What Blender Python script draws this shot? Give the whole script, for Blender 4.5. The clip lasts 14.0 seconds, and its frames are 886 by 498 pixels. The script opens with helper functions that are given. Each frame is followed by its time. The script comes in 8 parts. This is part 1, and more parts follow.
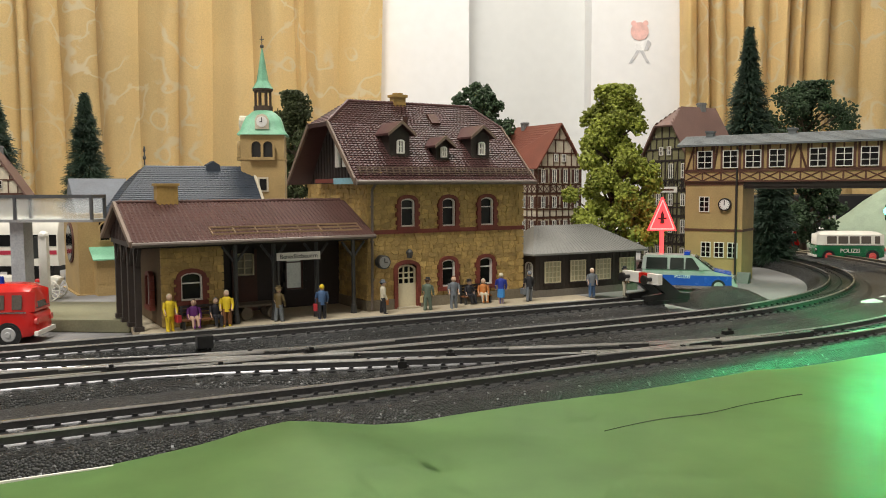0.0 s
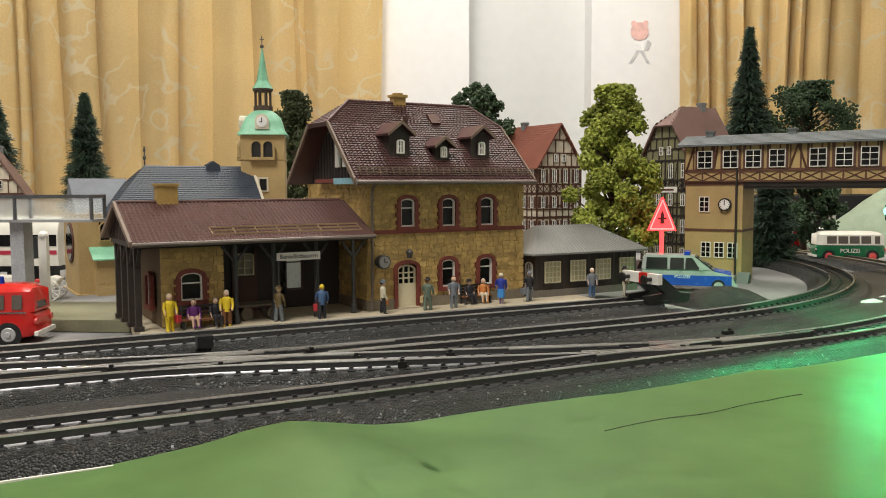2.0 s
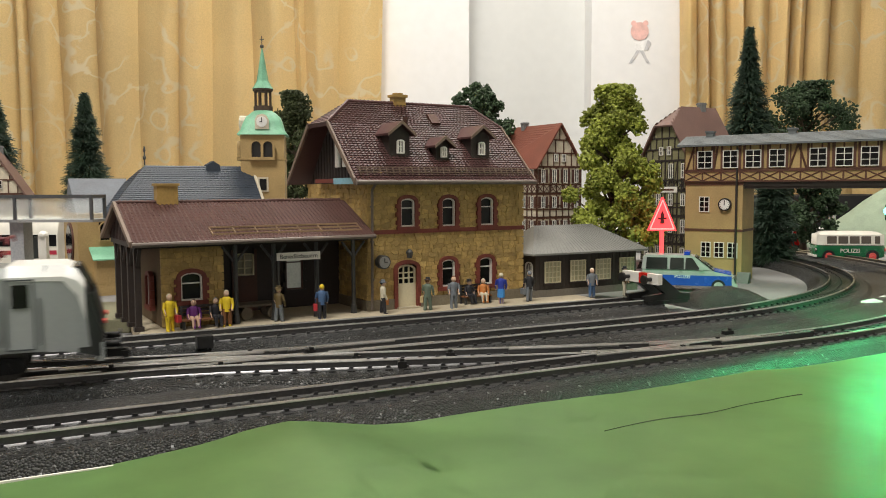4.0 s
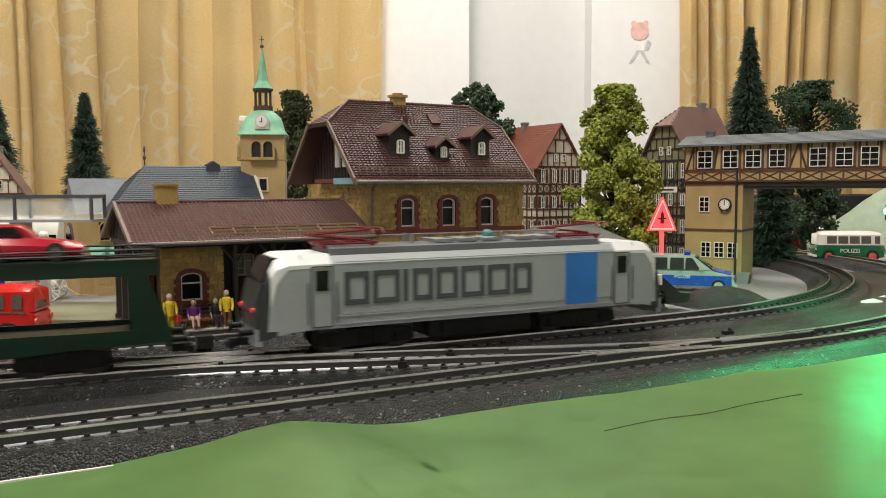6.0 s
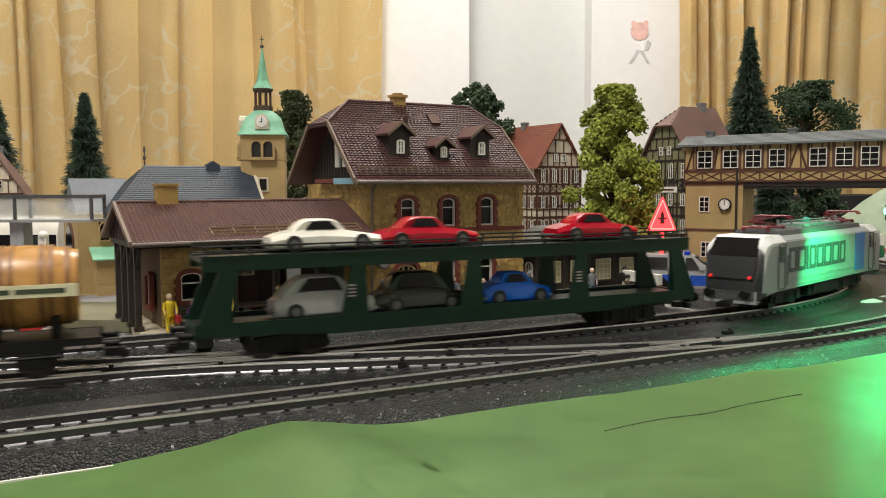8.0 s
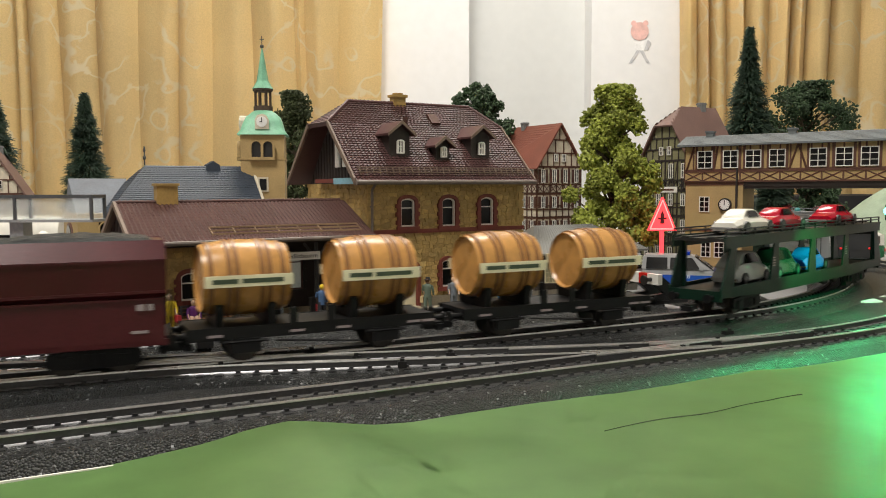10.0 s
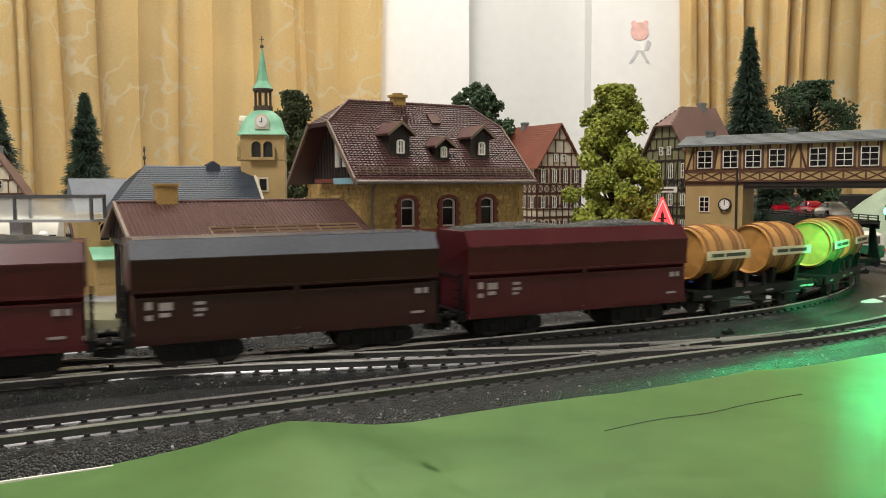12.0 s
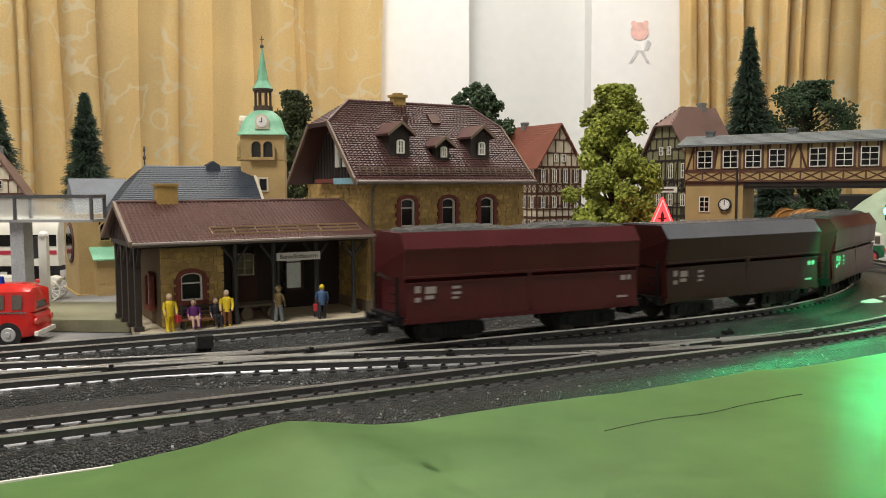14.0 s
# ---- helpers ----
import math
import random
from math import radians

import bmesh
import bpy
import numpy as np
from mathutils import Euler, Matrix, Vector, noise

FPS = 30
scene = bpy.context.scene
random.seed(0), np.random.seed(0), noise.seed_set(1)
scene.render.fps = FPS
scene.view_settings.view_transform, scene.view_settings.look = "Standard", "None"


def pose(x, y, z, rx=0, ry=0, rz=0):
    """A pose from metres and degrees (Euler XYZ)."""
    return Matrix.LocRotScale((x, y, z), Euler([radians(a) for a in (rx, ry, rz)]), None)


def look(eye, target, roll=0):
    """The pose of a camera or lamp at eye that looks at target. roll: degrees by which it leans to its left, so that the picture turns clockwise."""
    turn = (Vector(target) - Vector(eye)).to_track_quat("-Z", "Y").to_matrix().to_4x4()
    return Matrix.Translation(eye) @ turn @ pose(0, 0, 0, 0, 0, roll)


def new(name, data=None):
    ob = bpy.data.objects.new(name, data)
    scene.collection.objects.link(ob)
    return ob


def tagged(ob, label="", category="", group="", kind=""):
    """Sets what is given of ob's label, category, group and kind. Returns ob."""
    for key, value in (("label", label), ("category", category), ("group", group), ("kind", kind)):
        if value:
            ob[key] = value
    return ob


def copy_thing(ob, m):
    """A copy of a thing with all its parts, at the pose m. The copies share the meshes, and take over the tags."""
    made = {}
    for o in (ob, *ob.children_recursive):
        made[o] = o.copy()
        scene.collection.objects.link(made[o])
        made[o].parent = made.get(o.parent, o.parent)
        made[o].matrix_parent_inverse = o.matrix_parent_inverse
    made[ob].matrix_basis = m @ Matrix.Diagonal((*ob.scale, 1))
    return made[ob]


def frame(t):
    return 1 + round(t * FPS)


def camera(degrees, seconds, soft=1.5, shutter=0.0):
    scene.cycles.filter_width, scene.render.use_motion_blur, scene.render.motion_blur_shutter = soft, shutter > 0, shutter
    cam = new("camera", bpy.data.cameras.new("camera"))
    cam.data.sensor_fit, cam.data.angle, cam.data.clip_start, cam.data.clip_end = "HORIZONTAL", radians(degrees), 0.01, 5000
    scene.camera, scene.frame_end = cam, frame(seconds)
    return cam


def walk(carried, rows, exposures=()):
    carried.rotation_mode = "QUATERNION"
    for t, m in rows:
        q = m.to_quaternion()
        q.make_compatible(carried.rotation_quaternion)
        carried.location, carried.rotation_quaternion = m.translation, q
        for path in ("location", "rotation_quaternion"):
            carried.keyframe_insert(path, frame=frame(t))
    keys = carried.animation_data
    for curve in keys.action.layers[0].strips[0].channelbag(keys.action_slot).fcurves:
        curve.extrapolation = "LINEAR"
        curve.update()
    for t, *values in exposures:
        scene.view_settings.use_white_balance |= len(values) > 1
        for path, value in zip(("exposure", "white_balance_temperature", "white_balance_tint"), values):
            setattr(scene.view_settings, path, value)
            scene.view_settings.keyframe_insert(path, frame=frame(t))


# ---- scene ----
# Lengths in this file are millimetres (a table-top railway at 1:87); mm() and pose_mm() turn them into metres.
MM = 0.001
RT = 10.0            # rail top above the board

cam = camera(56.8, 14.0, soft=1.0, shutter=0.5)
EYE = (0.0, 0.0, 0.0793)
VIEW = look(EYE, (0.0, 0.99724, 0.0793 - 0.07423), -0.29)
walk(cam, [(0.0, VIEW), (14.0, VIEW)], [(0.0, 0.0), (14.0, 0.0)])


def pose_mm(x, y, z=0.0, rz=0.0, rx=0.0, ry=0.0):
    return pose(x * MM, y * MM, z * MM, rx, ry, rz)


# ---------------------------------------------------------------- light
world = bpy.data.worlds.new("room_dark")
scene.world = world
world.use_nodes = True
world.node_tree.nodes["Background"].inputs[0].default_value = (1.0, 0.93, 0.82, 1)
world.node_tree.nodes["Background"].inputs[1].default_value = 0.03


def area_lamp(name, x, y, z, sx, sy, watts, colour, target):
    data = bpy.data.lights.new(name, "AREA")
    data.shape, data.size, data.size_y, data.energy, data.color = "RECTANGLE", sx * MM, sy * MM, watts, colour
    ob = new(name, data)
    ob.matrix_basis = look((x * MM, y * MM, z * MM), tuple(c * MM for c in target))
    return ob


# two ceiling lamps: one over the back of the layout, one behind the camera
area_lamp("ceiling_lamp_light", 0, 1350, 1700, 900, 500, 30, (1.0, 0.94, 0.85), (0, 1450, 0))
area_lamp("ceiling_lamp_light", -450, -300, 1700, 600, 600, 36, (1.0, 0.95, 0.88), (-300, 0, 0))
# green spots, cones narrowed: the signal's towards the mat, an added one across the curve


def green_spot(at, target, watts, cone):
    data = bpy.data.lights.new("signal_lamp_light", "SPOT")
    data.energy, data.color, data.shadow_soft_size = watts, (0.03, 1.0, 0.3), 0.002
    data.spot_size, data.spot_blend = radians(cone), 0.6
    new("signal_lamp_light", data).matrix_basis = look(at, target)


green_spot((0.2615, 0.4825, 0.0645), (0.2260, 0.3980, -0.0060), 0.48, 84)
# added spot without a lamp of its own, to green the passing train
green_spot((0.2450, 0.4520, 0.0645), (0.2280, 0.5300, -0.0120), 0.66, 90)


# ---------------------------------------------------------------- materials
def mat(name, colour, rough=0.5, metal=0.0, grain=900.0, amount=0.12, stain=60.0, stain_amount=0.12, bump=0.15, emit=0.0, spec=0.5,
        island=0.0, sheen=0.0):
    m = bpy.data.materials.new(name)
    m.use_nodes = True
    nt = m.node_tree
    n, l = nt.nodes, nt.links
    b = n["Principled BSDF"]
    b.inputs["Roughness"].default_value, b.inputs["Metallic"].default_value = rough, metal
    b.inputs["Specular IOR Level"].default_value = spec
    tc = n.new("ShaderNodeTexCoord")
    fine, wide = n.new("ShaderNodeTexNoise"), n.new("ShaderNodeTexNoise")
    fine.inputs["Scale"].default_value, fine.inputs["Detail"].default_value = grain, 4
    wide.inputs["Scale"].default_value, wide.inputs["Detail"].default_value = stain, 3
    l.new(tc.outputs["Object"], fine.inputs["Vector"])
    l.new(tc.outputs["Object"], wide.inputs["Vector"])

    def scaled(k):
        return tuple(max(0.0, min(1.0, c * k)) for c in colour) + (1,)

    mixes = []
    for tex, a in ((fine, amount), (wide, stain_amount)):
        r = n.new("ShaderNodeMapRange")
        r.inputs["From Min"].default_value, r.inputs["From Max"].default_value = 0.3, 0.7
        r.inputs["To Min"].default_value, r.inputs["To Max"].default_value = 1 - a, 1 + a
        l.new(tex.outputs["Fac"], r.inputs["Value"])
        mixes.append(r)
    mul = n.new("ShaderNodeMath")
    mul.operation = "MULTIPLY"
    l.new(mixes[0].outputs[0], mul.inputs[0])
    l.new(mixes[1].outputs[0], mul.inputs[1])
    last = mul
    if island:
        info = n.new("ShaderNodeObjectInfo")
        r = n.new("ShaderNodeMapRange")
        r.inputs["To Min"].default_value, r.inputs["To Max"].default_value = 1 - island, 1 + island
        l.new(info.outputs["Random"], r.inputs["Value"])
        again = n.new("ShaderNodeMath")
        again.operation = "MULTIPLY"
        l.new(mul.outputs[0], again.inputs[0])
        l.new(r.outputs[0], again.inputs[1])
        last = again
    col = n.new("ShaderNodeVectorMath")
    col.operation = "SCALE"
    col.inputs[0].default_value = colour
    l.new(last.outputs[0], col.inputs["Scale"])
    l.new(col.outputs[0], b.inputs["Base Color"])
    rr = n.new("ShaderNodeMapRange")
    rr.inputs["To Min"].default_value, rr.inputs["To Max"].default_value = max(0, rough - 0.1), min(1, rough + 0.1)
    l.new(wide.outputs["Fac"], rr.inputs["Value"])
    l.new(rr.outputs[0], b.inputs["Roughness"])
    if bump:
        bp = n.new("ShaderNodeBump")
        bp.inputs["Strength"].default_value, bp.inputs["Distance"].default_value = bump, 0.0004 if bump < 0.9 else 0.0016
        l.new(fine.outputs["Fac"], bp.inputs["Height"])
        l.new(bp.outputs[0], b.inputs["Normal"])
    if sheen:
        b.inputs["Sheen Weight"].default_value = sheen
    if emit:
        b.inputs["Emission Color"].default_value = (*colour, 1)
        b.inputs["Emission Strength"].default_value = emit
    return m




def ballast_material():
    """Moulded grit: small stones as cells, a few of them painted pale as glints."""
    m = mat("grey ballast plastic", (0.011, 0.0122, 0.0122), 0.36, grain=900, amount=0.5, stain=25, stain_amount=0.25, bump=0.3)
    n, l = m.node_tree.nodes, m.node_tree.links
    b = n["Principled BSDF"]
    tc, vor = n.new("ShaderNodeTexCoord"), n.new("ShaderNodeTexVoronoi")
    vor.inputs["Scale"].default_value = 1250
    l.new(tc.outputs["Object"], vor.inputs["Vector"])
    bump = n.new("ShaderNodeBump")
    bump.inputs["Strength"].default_value, bump.inputs["Distance"].default_value = 0.9, 0.0012
    bump.invert = True
    l.new(vor.outputs["Distance"], bump.inputs["Height"])
    l.new(bump.outputs[0], b.inputs["Normal"])
    # highlights on single stones, put into the colour as pale cells
    sep, pale = n.new("ShaderNodeSeparateColor"), n.new("ShaderNodeMapRange")
    l.new(vor.outputs["Color"], sep.inputs[0])
    pale.inputs["From Min"].default_value, pale.inputs["From Max"].default_value = 0.975, 1.0
    l.new(sep.outputs[0], pale.inputs["Value"])
    mix = n.new("ShaderNodeMix")
    mix.data_type = "RGBA"
    mix.inputs[7].default_value = (0.3, 0.31, 0.31, 1)
    l.new(b.inputs["Base Color"].links[0].from_socket, mix.inputs[6])
    l.new(pale.outputs[0], mix.inputs[0])
    l.new(mix.outputs[2], b.inputs["Base Color"])
    return m


BALLAST = ballast_material()
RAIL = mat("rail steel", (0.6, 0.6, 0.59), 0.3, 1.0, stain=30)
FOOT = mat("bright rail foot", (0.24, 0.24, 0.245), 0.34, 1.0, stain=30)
# web colour set dark: the shade below the rail head is put in it
WEB = mat("rail web darkened for shade", (0.085, 0.084, 0.083), 0.4, 0.5)
SLEEPER = mat("sleeper plastic", (0.022, 0.022, 0.023), 0.35, island=0.15)
BOARD = mat("white board", (0.62, 0.62, 0.6), 0.5)
GREEN_MAT = mat("painted green mat", (0.17, 0.32, 0.1), 0.42, grain=60, amount=0.08, stain=9, stain_amount=0.16, bump=0.06)
GREY_PLATE = mat("grey ground sheet", (0.2, 0.2, 0.2), 0.6, stain=14)
SLAB = mat("platform sand", (0.45, 0.39, 0.28), 0.8, stain=40)
STONE = mat("ochre stone", (0.45, 0.31, 0.11), 0.7, stain=150, stain_amount=0.2, island=0.16, bump=0.6)
MORTAR = mat("ochre mortar", (0.34, 0.23, 0.08), 0.8, bump=0.5)
RED_TRIM = mat("red-brown trim", (0.17, 0.036, 0.024), 0.6)
ROOF = mat("dark red roof tile", (0.075, 0.03, 0.028), 0.5, stain=45, stain_amount=0.2)
ROOF2 = mat("red-brown roof tile", (0.07, 0.026, 0.02), 0.6, stain=45)
DARK_WOOD = mat("dark brown timber", (0.03, 0.021, 0.018), 0.6)
BROWN = mat("brown timber", (0.075, 0.03, 0.02), 0.6)
BARGE = mat("grey-brown board", (0.17, 0.12, 0.09), 0.6)
WHITE = mat("white plastic", (0.78, 0.76, 0.7), 0.4, amount=0.04, stain_amount=0.05)
CREAM = mat("cream door paint", (0.66, 0.6, 0.42), 0.5, amount=0.05, stain_amount=0.06)
GUTTER = mat("grey gutter", (0.16, 0.13, 0.11), 0.5)
CHIM = mat("ochre chimney", (0.38, 0.24, 0.07), 0.6)
IRON = mat("dark iron", (0.05, 0.05, 0.05), 0.45)
BLACK = mat("black plastic", (0.012, 0.012, 0.012), 0.4)
GLASS = mat("dark window pane", (0.008, 0.008, 0.008), 0.15, amount=0.02, stain_amount=0.1, bump=0, spec=0.25)


# ---------------------------------------------------------------- mesh helpers
def box(bm, x0, x1, y0, y1, z0, z1):
    v = [bm.verts.new(p) for p in ((x0, y0, z0), (x1, y0, z0), (x1, y1, z0), (x0, y1, z0), (x0, y0, z1), (x1, y0, z1), (x1, y1, z1), (x0, y1, z1))]
    for f in ((3, 2, 1, 0), (4, 5, 6, 7), (0, 1, 5, 4), (1, 2, 6, 5), (2, 3, 7, 6), (3, 0, 4, 7)):
        bm.faces.new([v[i] for i in f])
    return v


def prism(bm, poly, a, b, axis="y"):
    """A polygon of (p, q) pairs, drawn out from a to b along an axis."""
    def at(p, q, c):
        return {"y": (p, c, q), "x": (c, p, q), "z": (p, q, c)}[axis]
    lo, hi = [bm.verts.new(at(p, q, a)) for p, q in poly], [bm.verts.new(at(p, q, b)) for p, q in poly]
    k = len(poly)
    new_faces = [bm.faces.new(lo), bm.faces.new(hi[::-1])]
    for i in range(k):
        new_faces.append(bm.faces.new((lo[i], hi[i], hi[(i + 1) % k], lo[(i + 1) % k])))
    bmesh.ops.recalc_face_normals(bm, faces=new_faces)
    return lo + hi


def solid(bm, pts, faces):
    v = [bm.verts.new(p) for p in pts]
    made = [bm.faces.new([v[i] for i in f]) for f in faces]
    bmesh.ops.recalc_face_normals(bm, faces=made)
    return v


def rod(bm, a, b, r1, r2=None, n=10):
    a, b = Vector(a), Vector(b)
    d = b - a
    q = Vector((0, 0, 1)).rotation_difference(d).to_matrix().to_4x4()
    return bmesh.ops.create_cone(bm, cap_ends=True, segments=n, radius1=r1, radius2=r1 if r2 is None else r2, depth=d.length,
                                 matrix=Matrix.Translation((a + b) / 2) @ q)["verts"]


def lathe(bm, profile, n=16, m=None):
    """Rings of (radius, z) joined up round the z axis."""
    rings = []
    for r, z in profile:
        rings.append([bm.verts.new((r * math.cos(2 * math.pi * i / n), r * math.sin(2 * math.pi * i / n), z)) for i in range(n)])
    for a, b in zip(rings, rings[1:]):
        for i in range(n):
            bm.faces.new((a[i], a[(i + 1) % n], b[(i + 1) % n], b[i]))
    bm.faces.new(rings[0][::-1])
    bm.faces.new(rings[-1])
    verts = [v for r in rings for v in r]
    if m is not None:
        bmesh.ops.transform(bm, matrix=m, verts=verts)
    return verts


def ball(bm, x, y, z, r, sub=2, sz=1.0):
    return bmesh.ops.create_icosphere(bm, subdivisions=sub, radius=r, matrix=Matrix.Translation((x, y, z)) @ Matrix.Diagonal((1, 1, sz, 1)))["verts"]


def loft(bm, sections):
    """Closed rings of equal length joined one to the next, with both ends shut."""
    rings = [[bm.verts.new(p) for p in s] for s in sections]
    made = []
    for a, b in zip(rings, rings[1:]):
        for i in range(len(a)):
            made.append(bm.faces.new((a[i], a[(i + 1) % len(a)], b[(i + 1) % len(a)], b[i])))
    made += [bm.faces.new(rings[0][::-1]), bm.faces.new(rings[-1])]
    bmesh.ops.recalc_face_normals(bm, faces=made)


def sheet(bm, rows, close=False):
    """A grid of points joined into faces."""
    g = [[bm.verts.new(p) for p in r] for r in rows]
    for a, b in zip(g, g[1:]):
        for i in range(len(a) - 1):
            bm.faces.new((a[i], a[i + 1], b[i + 1], b[i]))


def bevel(bm, width, verts=None):
    edges = [e for e in bm.edges if e.is_manifold and e.calc_face_angle(0) > 0.5] if verts is None else [e for e in bm.edges if e.verts[0] in verts and e.verts[1] in verts]
    bmesh.ops.bevel(bm, geom=edges, offset=width, segments=2, affect="EDGES", clamp_overlap=True)


def finish(name, bm, material, smooth=False):
    for v in bm.verts:
        v.co *= MM
    me = bpy.data.meshes.new(name)
    bm.to_mesh(me)
    bm.free()
    me.materials.append(material)
    if smooth:
        for p in me.polygons:
            p.use_smooth = True
        me.set_sharp_from_angle(angle=radians(40))
    return me


def thing(name, label, category, m=None, group="", kind=""):
    ob = tagged(new(name), label, category, group, kind)
    ob.empty_display_size = 0.01
    if m is not None:
        ob.matrix_basis = m
    return ob


def part(name, bm, material, parent, label="", smooth=False, m=None, kind=""):
    ob = new(name, finish(name, bm, material, smooth))
    ob.parent = parent
    if m is not None:
        ob.matrix_basis = m
    return tagged(ob, label, "", "", kind)


def piece(name, mesh, parent, m):
    ob = new(name, mesh)
    ob.parent = parent
    ob.matrix_basis = m
    return ob


def single(name, bm, material, label, category, m=None, kind="", group="", smooth=False):
    ob = tagged(new(name, finish(name, bm, material, smooth)), label, category, group, kind)
    if m is not None:
        ob.matrix_basis = m
    return ob


def lettering(text, size, material, parent, m, depth=0.15, name="lettering"):
    data = bpy.data.curves.new(name, "FONT")
    data.body, data.size, data.extrude, data.align_x, data.align_y = text, size * MM, depth * MM, "CENTER", "CENTER"
    tmp = bpy.data.objects.new(name, data)
    me = bpy.data.meshes.new_from_object(tmp)
    bpy.data.objects.remove(tmp)
    me.materials.clear()
    me.materials.append(material)
    ob = new(name, me)
    ob.parent = parent
    ob.matrix_basis = m
    return ob


# ---------------------------------------------------------------- track plan
STEP = 5.0
HEADINGS = (15, 15.2, 15.7, 17.5, 19.3, 21, 22.9, 24.5, 25.3, 25.7, 25.9, 29.5, 39.9, 50.6, 61.1, 72.9, 84.4, 95.5, 106.7, 117.8, 129)
ORIGIN = (83.5, 416.9)


class Line:
    """A line in the plan with a heading for every place along it."""

    def __init__(self, s, heading, origin, s_origin=0.0):
        self.s = s
        self.a = np.radians(heading)
        mid = (self.a[1:] + self.a[:-1]) / 2
        ds = np.diff(s)
        x, y = np.concatenate([[0], np.cumsum(np.cos(mid) * ds)]), np.concatenate([[0], np.cumsum(np.sin(mid) * ds)])
        self.x = x - np.interp(s_origin, s, x) + origin[0]
        self.y = y - np.interp(s_origin, s, y) + origin[1]

    def at(self, s, side=0.0):
        x, y, a = np.interp(s, self.s, self.x), np.interp(s, self.s, self.y), np.interp(s, self.s, self.a)
        return float(x - side * math.sin(a)), float(y + side * math.cos(a)), float(a)


long_s = np.arange(-2100, 1500.1, STEP)
knots = np.arange(-700, 701, 70.0)
MAIN = Line(long_s, np.where(long_s > 700, 129 + (long_s - 700) * 0.1586, np.interp(long_s, knots, HEADINGS)), ORIGIN)
FRONT = Line(long_s, np.where(long_s > 130, 26.2 + (long_s - 130) * 0.1345, 26.2), (48.5, 322.8))
STUB = Line(np.arange(-700, 381, STEP), np.full(217, 25.95), (-194.7, 355.6))
branch_s = np.arange(-330, 1, STEP)
BRANCH = Line(branch_s, np.interp(branch_s, (-240, -170, -95, 0), (22, 12, 12, 25.4)), MAIN.at(-130)[:2])
over_s = np.arange(0, 321, STEP)
OVER = Line(over_s, np.interp(over_s, (0, 75, 222, 318), (23.6, 8.3, 8.3, 26.4)), MAIN.at(-250)[:2])


def sweep(bm, line, s0, s1, section, step=10.0):
    """Draws an outline of (side, z) pairs along a line."""
    rows = []
    for s in np.arange(s0, s1 + 0.01, step):
        x, y, a = line.at(s)
        rows.append([(x - d * math.sin(a), y + d * math.cos(a), z) for d, z in section])
    loft(bm, rows)


def rail_outline(side):
    return [(side - 0.48, RT - 0.7), (side + 0.48, RT - 0.7), (side + 0.48, RT - 0.25), (side + 0.32, RT), (side - 0.32, RT), (side - 0.48, RT - 0.25)]


def web_outline(side):
    return [(side - 0.3, RT - 2.9), (side + 0.3, RT - 2.9), (side + 0.3, RT - 0.7), (side - 0.3, RT - 0.7)]


def foot_outline(side):
    return [(side - 1.0, RT - 3.8), (side + 1.0, RT - 3.8), (side + 0.85, RT - 3.45), (side + 0.3, RT - 2.85), (side - 0.3, RT - 2.85), (side - 0.85, RT - 3.45)]


def sleeper_mesh():
    bm = bmesh.new()
    box(bm, -1.45, 1.45, -12.6, 12.6, RT - 4.6, RT - 3.2)
    for side in (-8.25, 8.25):
        box(bm, -0.85, 0.85, side - 1.6, side - 0.4, RT - 3.3, RT - 2.3)
        box(bm, -0.85, 0.85, side + 0.4, side + 1.6, RT - 3.3, RT - 2.3)
    box(bm, -0.35, 0.35, -0.35, 0.35, RT - 3.3, RT - 2.3)
    return finish("sleeper", bm, SLEEPER)


SLEEPER_MESH = sleeper_mesh()


def track(line, s0, s1, label, seen, bed=True, lift=0.0):
    ob = tagged(new("railway_track"), label, "track", "tracks of the layout", "structure")
    if bed:
        bm = bmesh.new()
        low = [(-24, 0.2), (-18, 5.6), (-14.6, 6.55), (14.6, 6.55), (18, 5.6), (24, 0.2)]
        sweep(bm, line, s0, s1, [(d, z + lift) for d, z in low])
        part("ballast_bed", bm, BALLAST, ob, "", True)
    for side in (-8.25, 8.25):
        bm = bmesh.new()
        sweep(bm, line, s0, s1, rail_outline(side))
        rail = part("rail", bm, RAIL, ob, "shiny worn steel rail head", True)
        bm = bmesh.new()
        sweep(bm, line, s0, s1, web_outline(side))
        part("rail_web", bm, WEB, rail, "rail web darkened for shade", True)
        bm = bmesh.new()
        sweep(bm, line, s0, s1, foot_outline(side))
        part("rail_foot", bm, FOOT, rail, "bright rail foot", True)
    rest = bmesh.new()
    for s in np.arange(s0 + 4, s1 - 3, 7.5):
        x, y, a = line.at(s)
        m = Matrix.Translation((x, y, 0)) @ Matrix.Rotation(a, 4, "Z")
        if seen[0] <= s <= seen[1]:
            piece("sleeper", SLEEPER_MESH, ob, pose_mm(x, y, lift * 0.3, math.degrees(a)))
        else:
            v = box(rest, -1.45, 1.45, -12.6, 12.6, RT - 4.6, RT - 3.2)
            bmesh.ops.transform(rest, matrix=m, verts=v)
    if rest.verts:
        part("far_sleepers", rest, SLEEPER, ob, "", False, None, "stuff")
    else:
        rest.free()
    return ob


track(MAIN, -2080, 1450, "black ballasted model track curving away under the bridge house", (-260, 420))
track(FRONT, -1500, 1500, "black ballasted model track along the green mat", (-300, 180))
track(STUB, -400, 365, "black ballasted stub track along the station platform", (-20, 360))
track(BRANCH, -325, -12, "model track diverging at the points", (-200, -60), True, -0.3)
track(OVER, 6, 312, "crossover track between two running lines", (60, 230), True, -0.5)


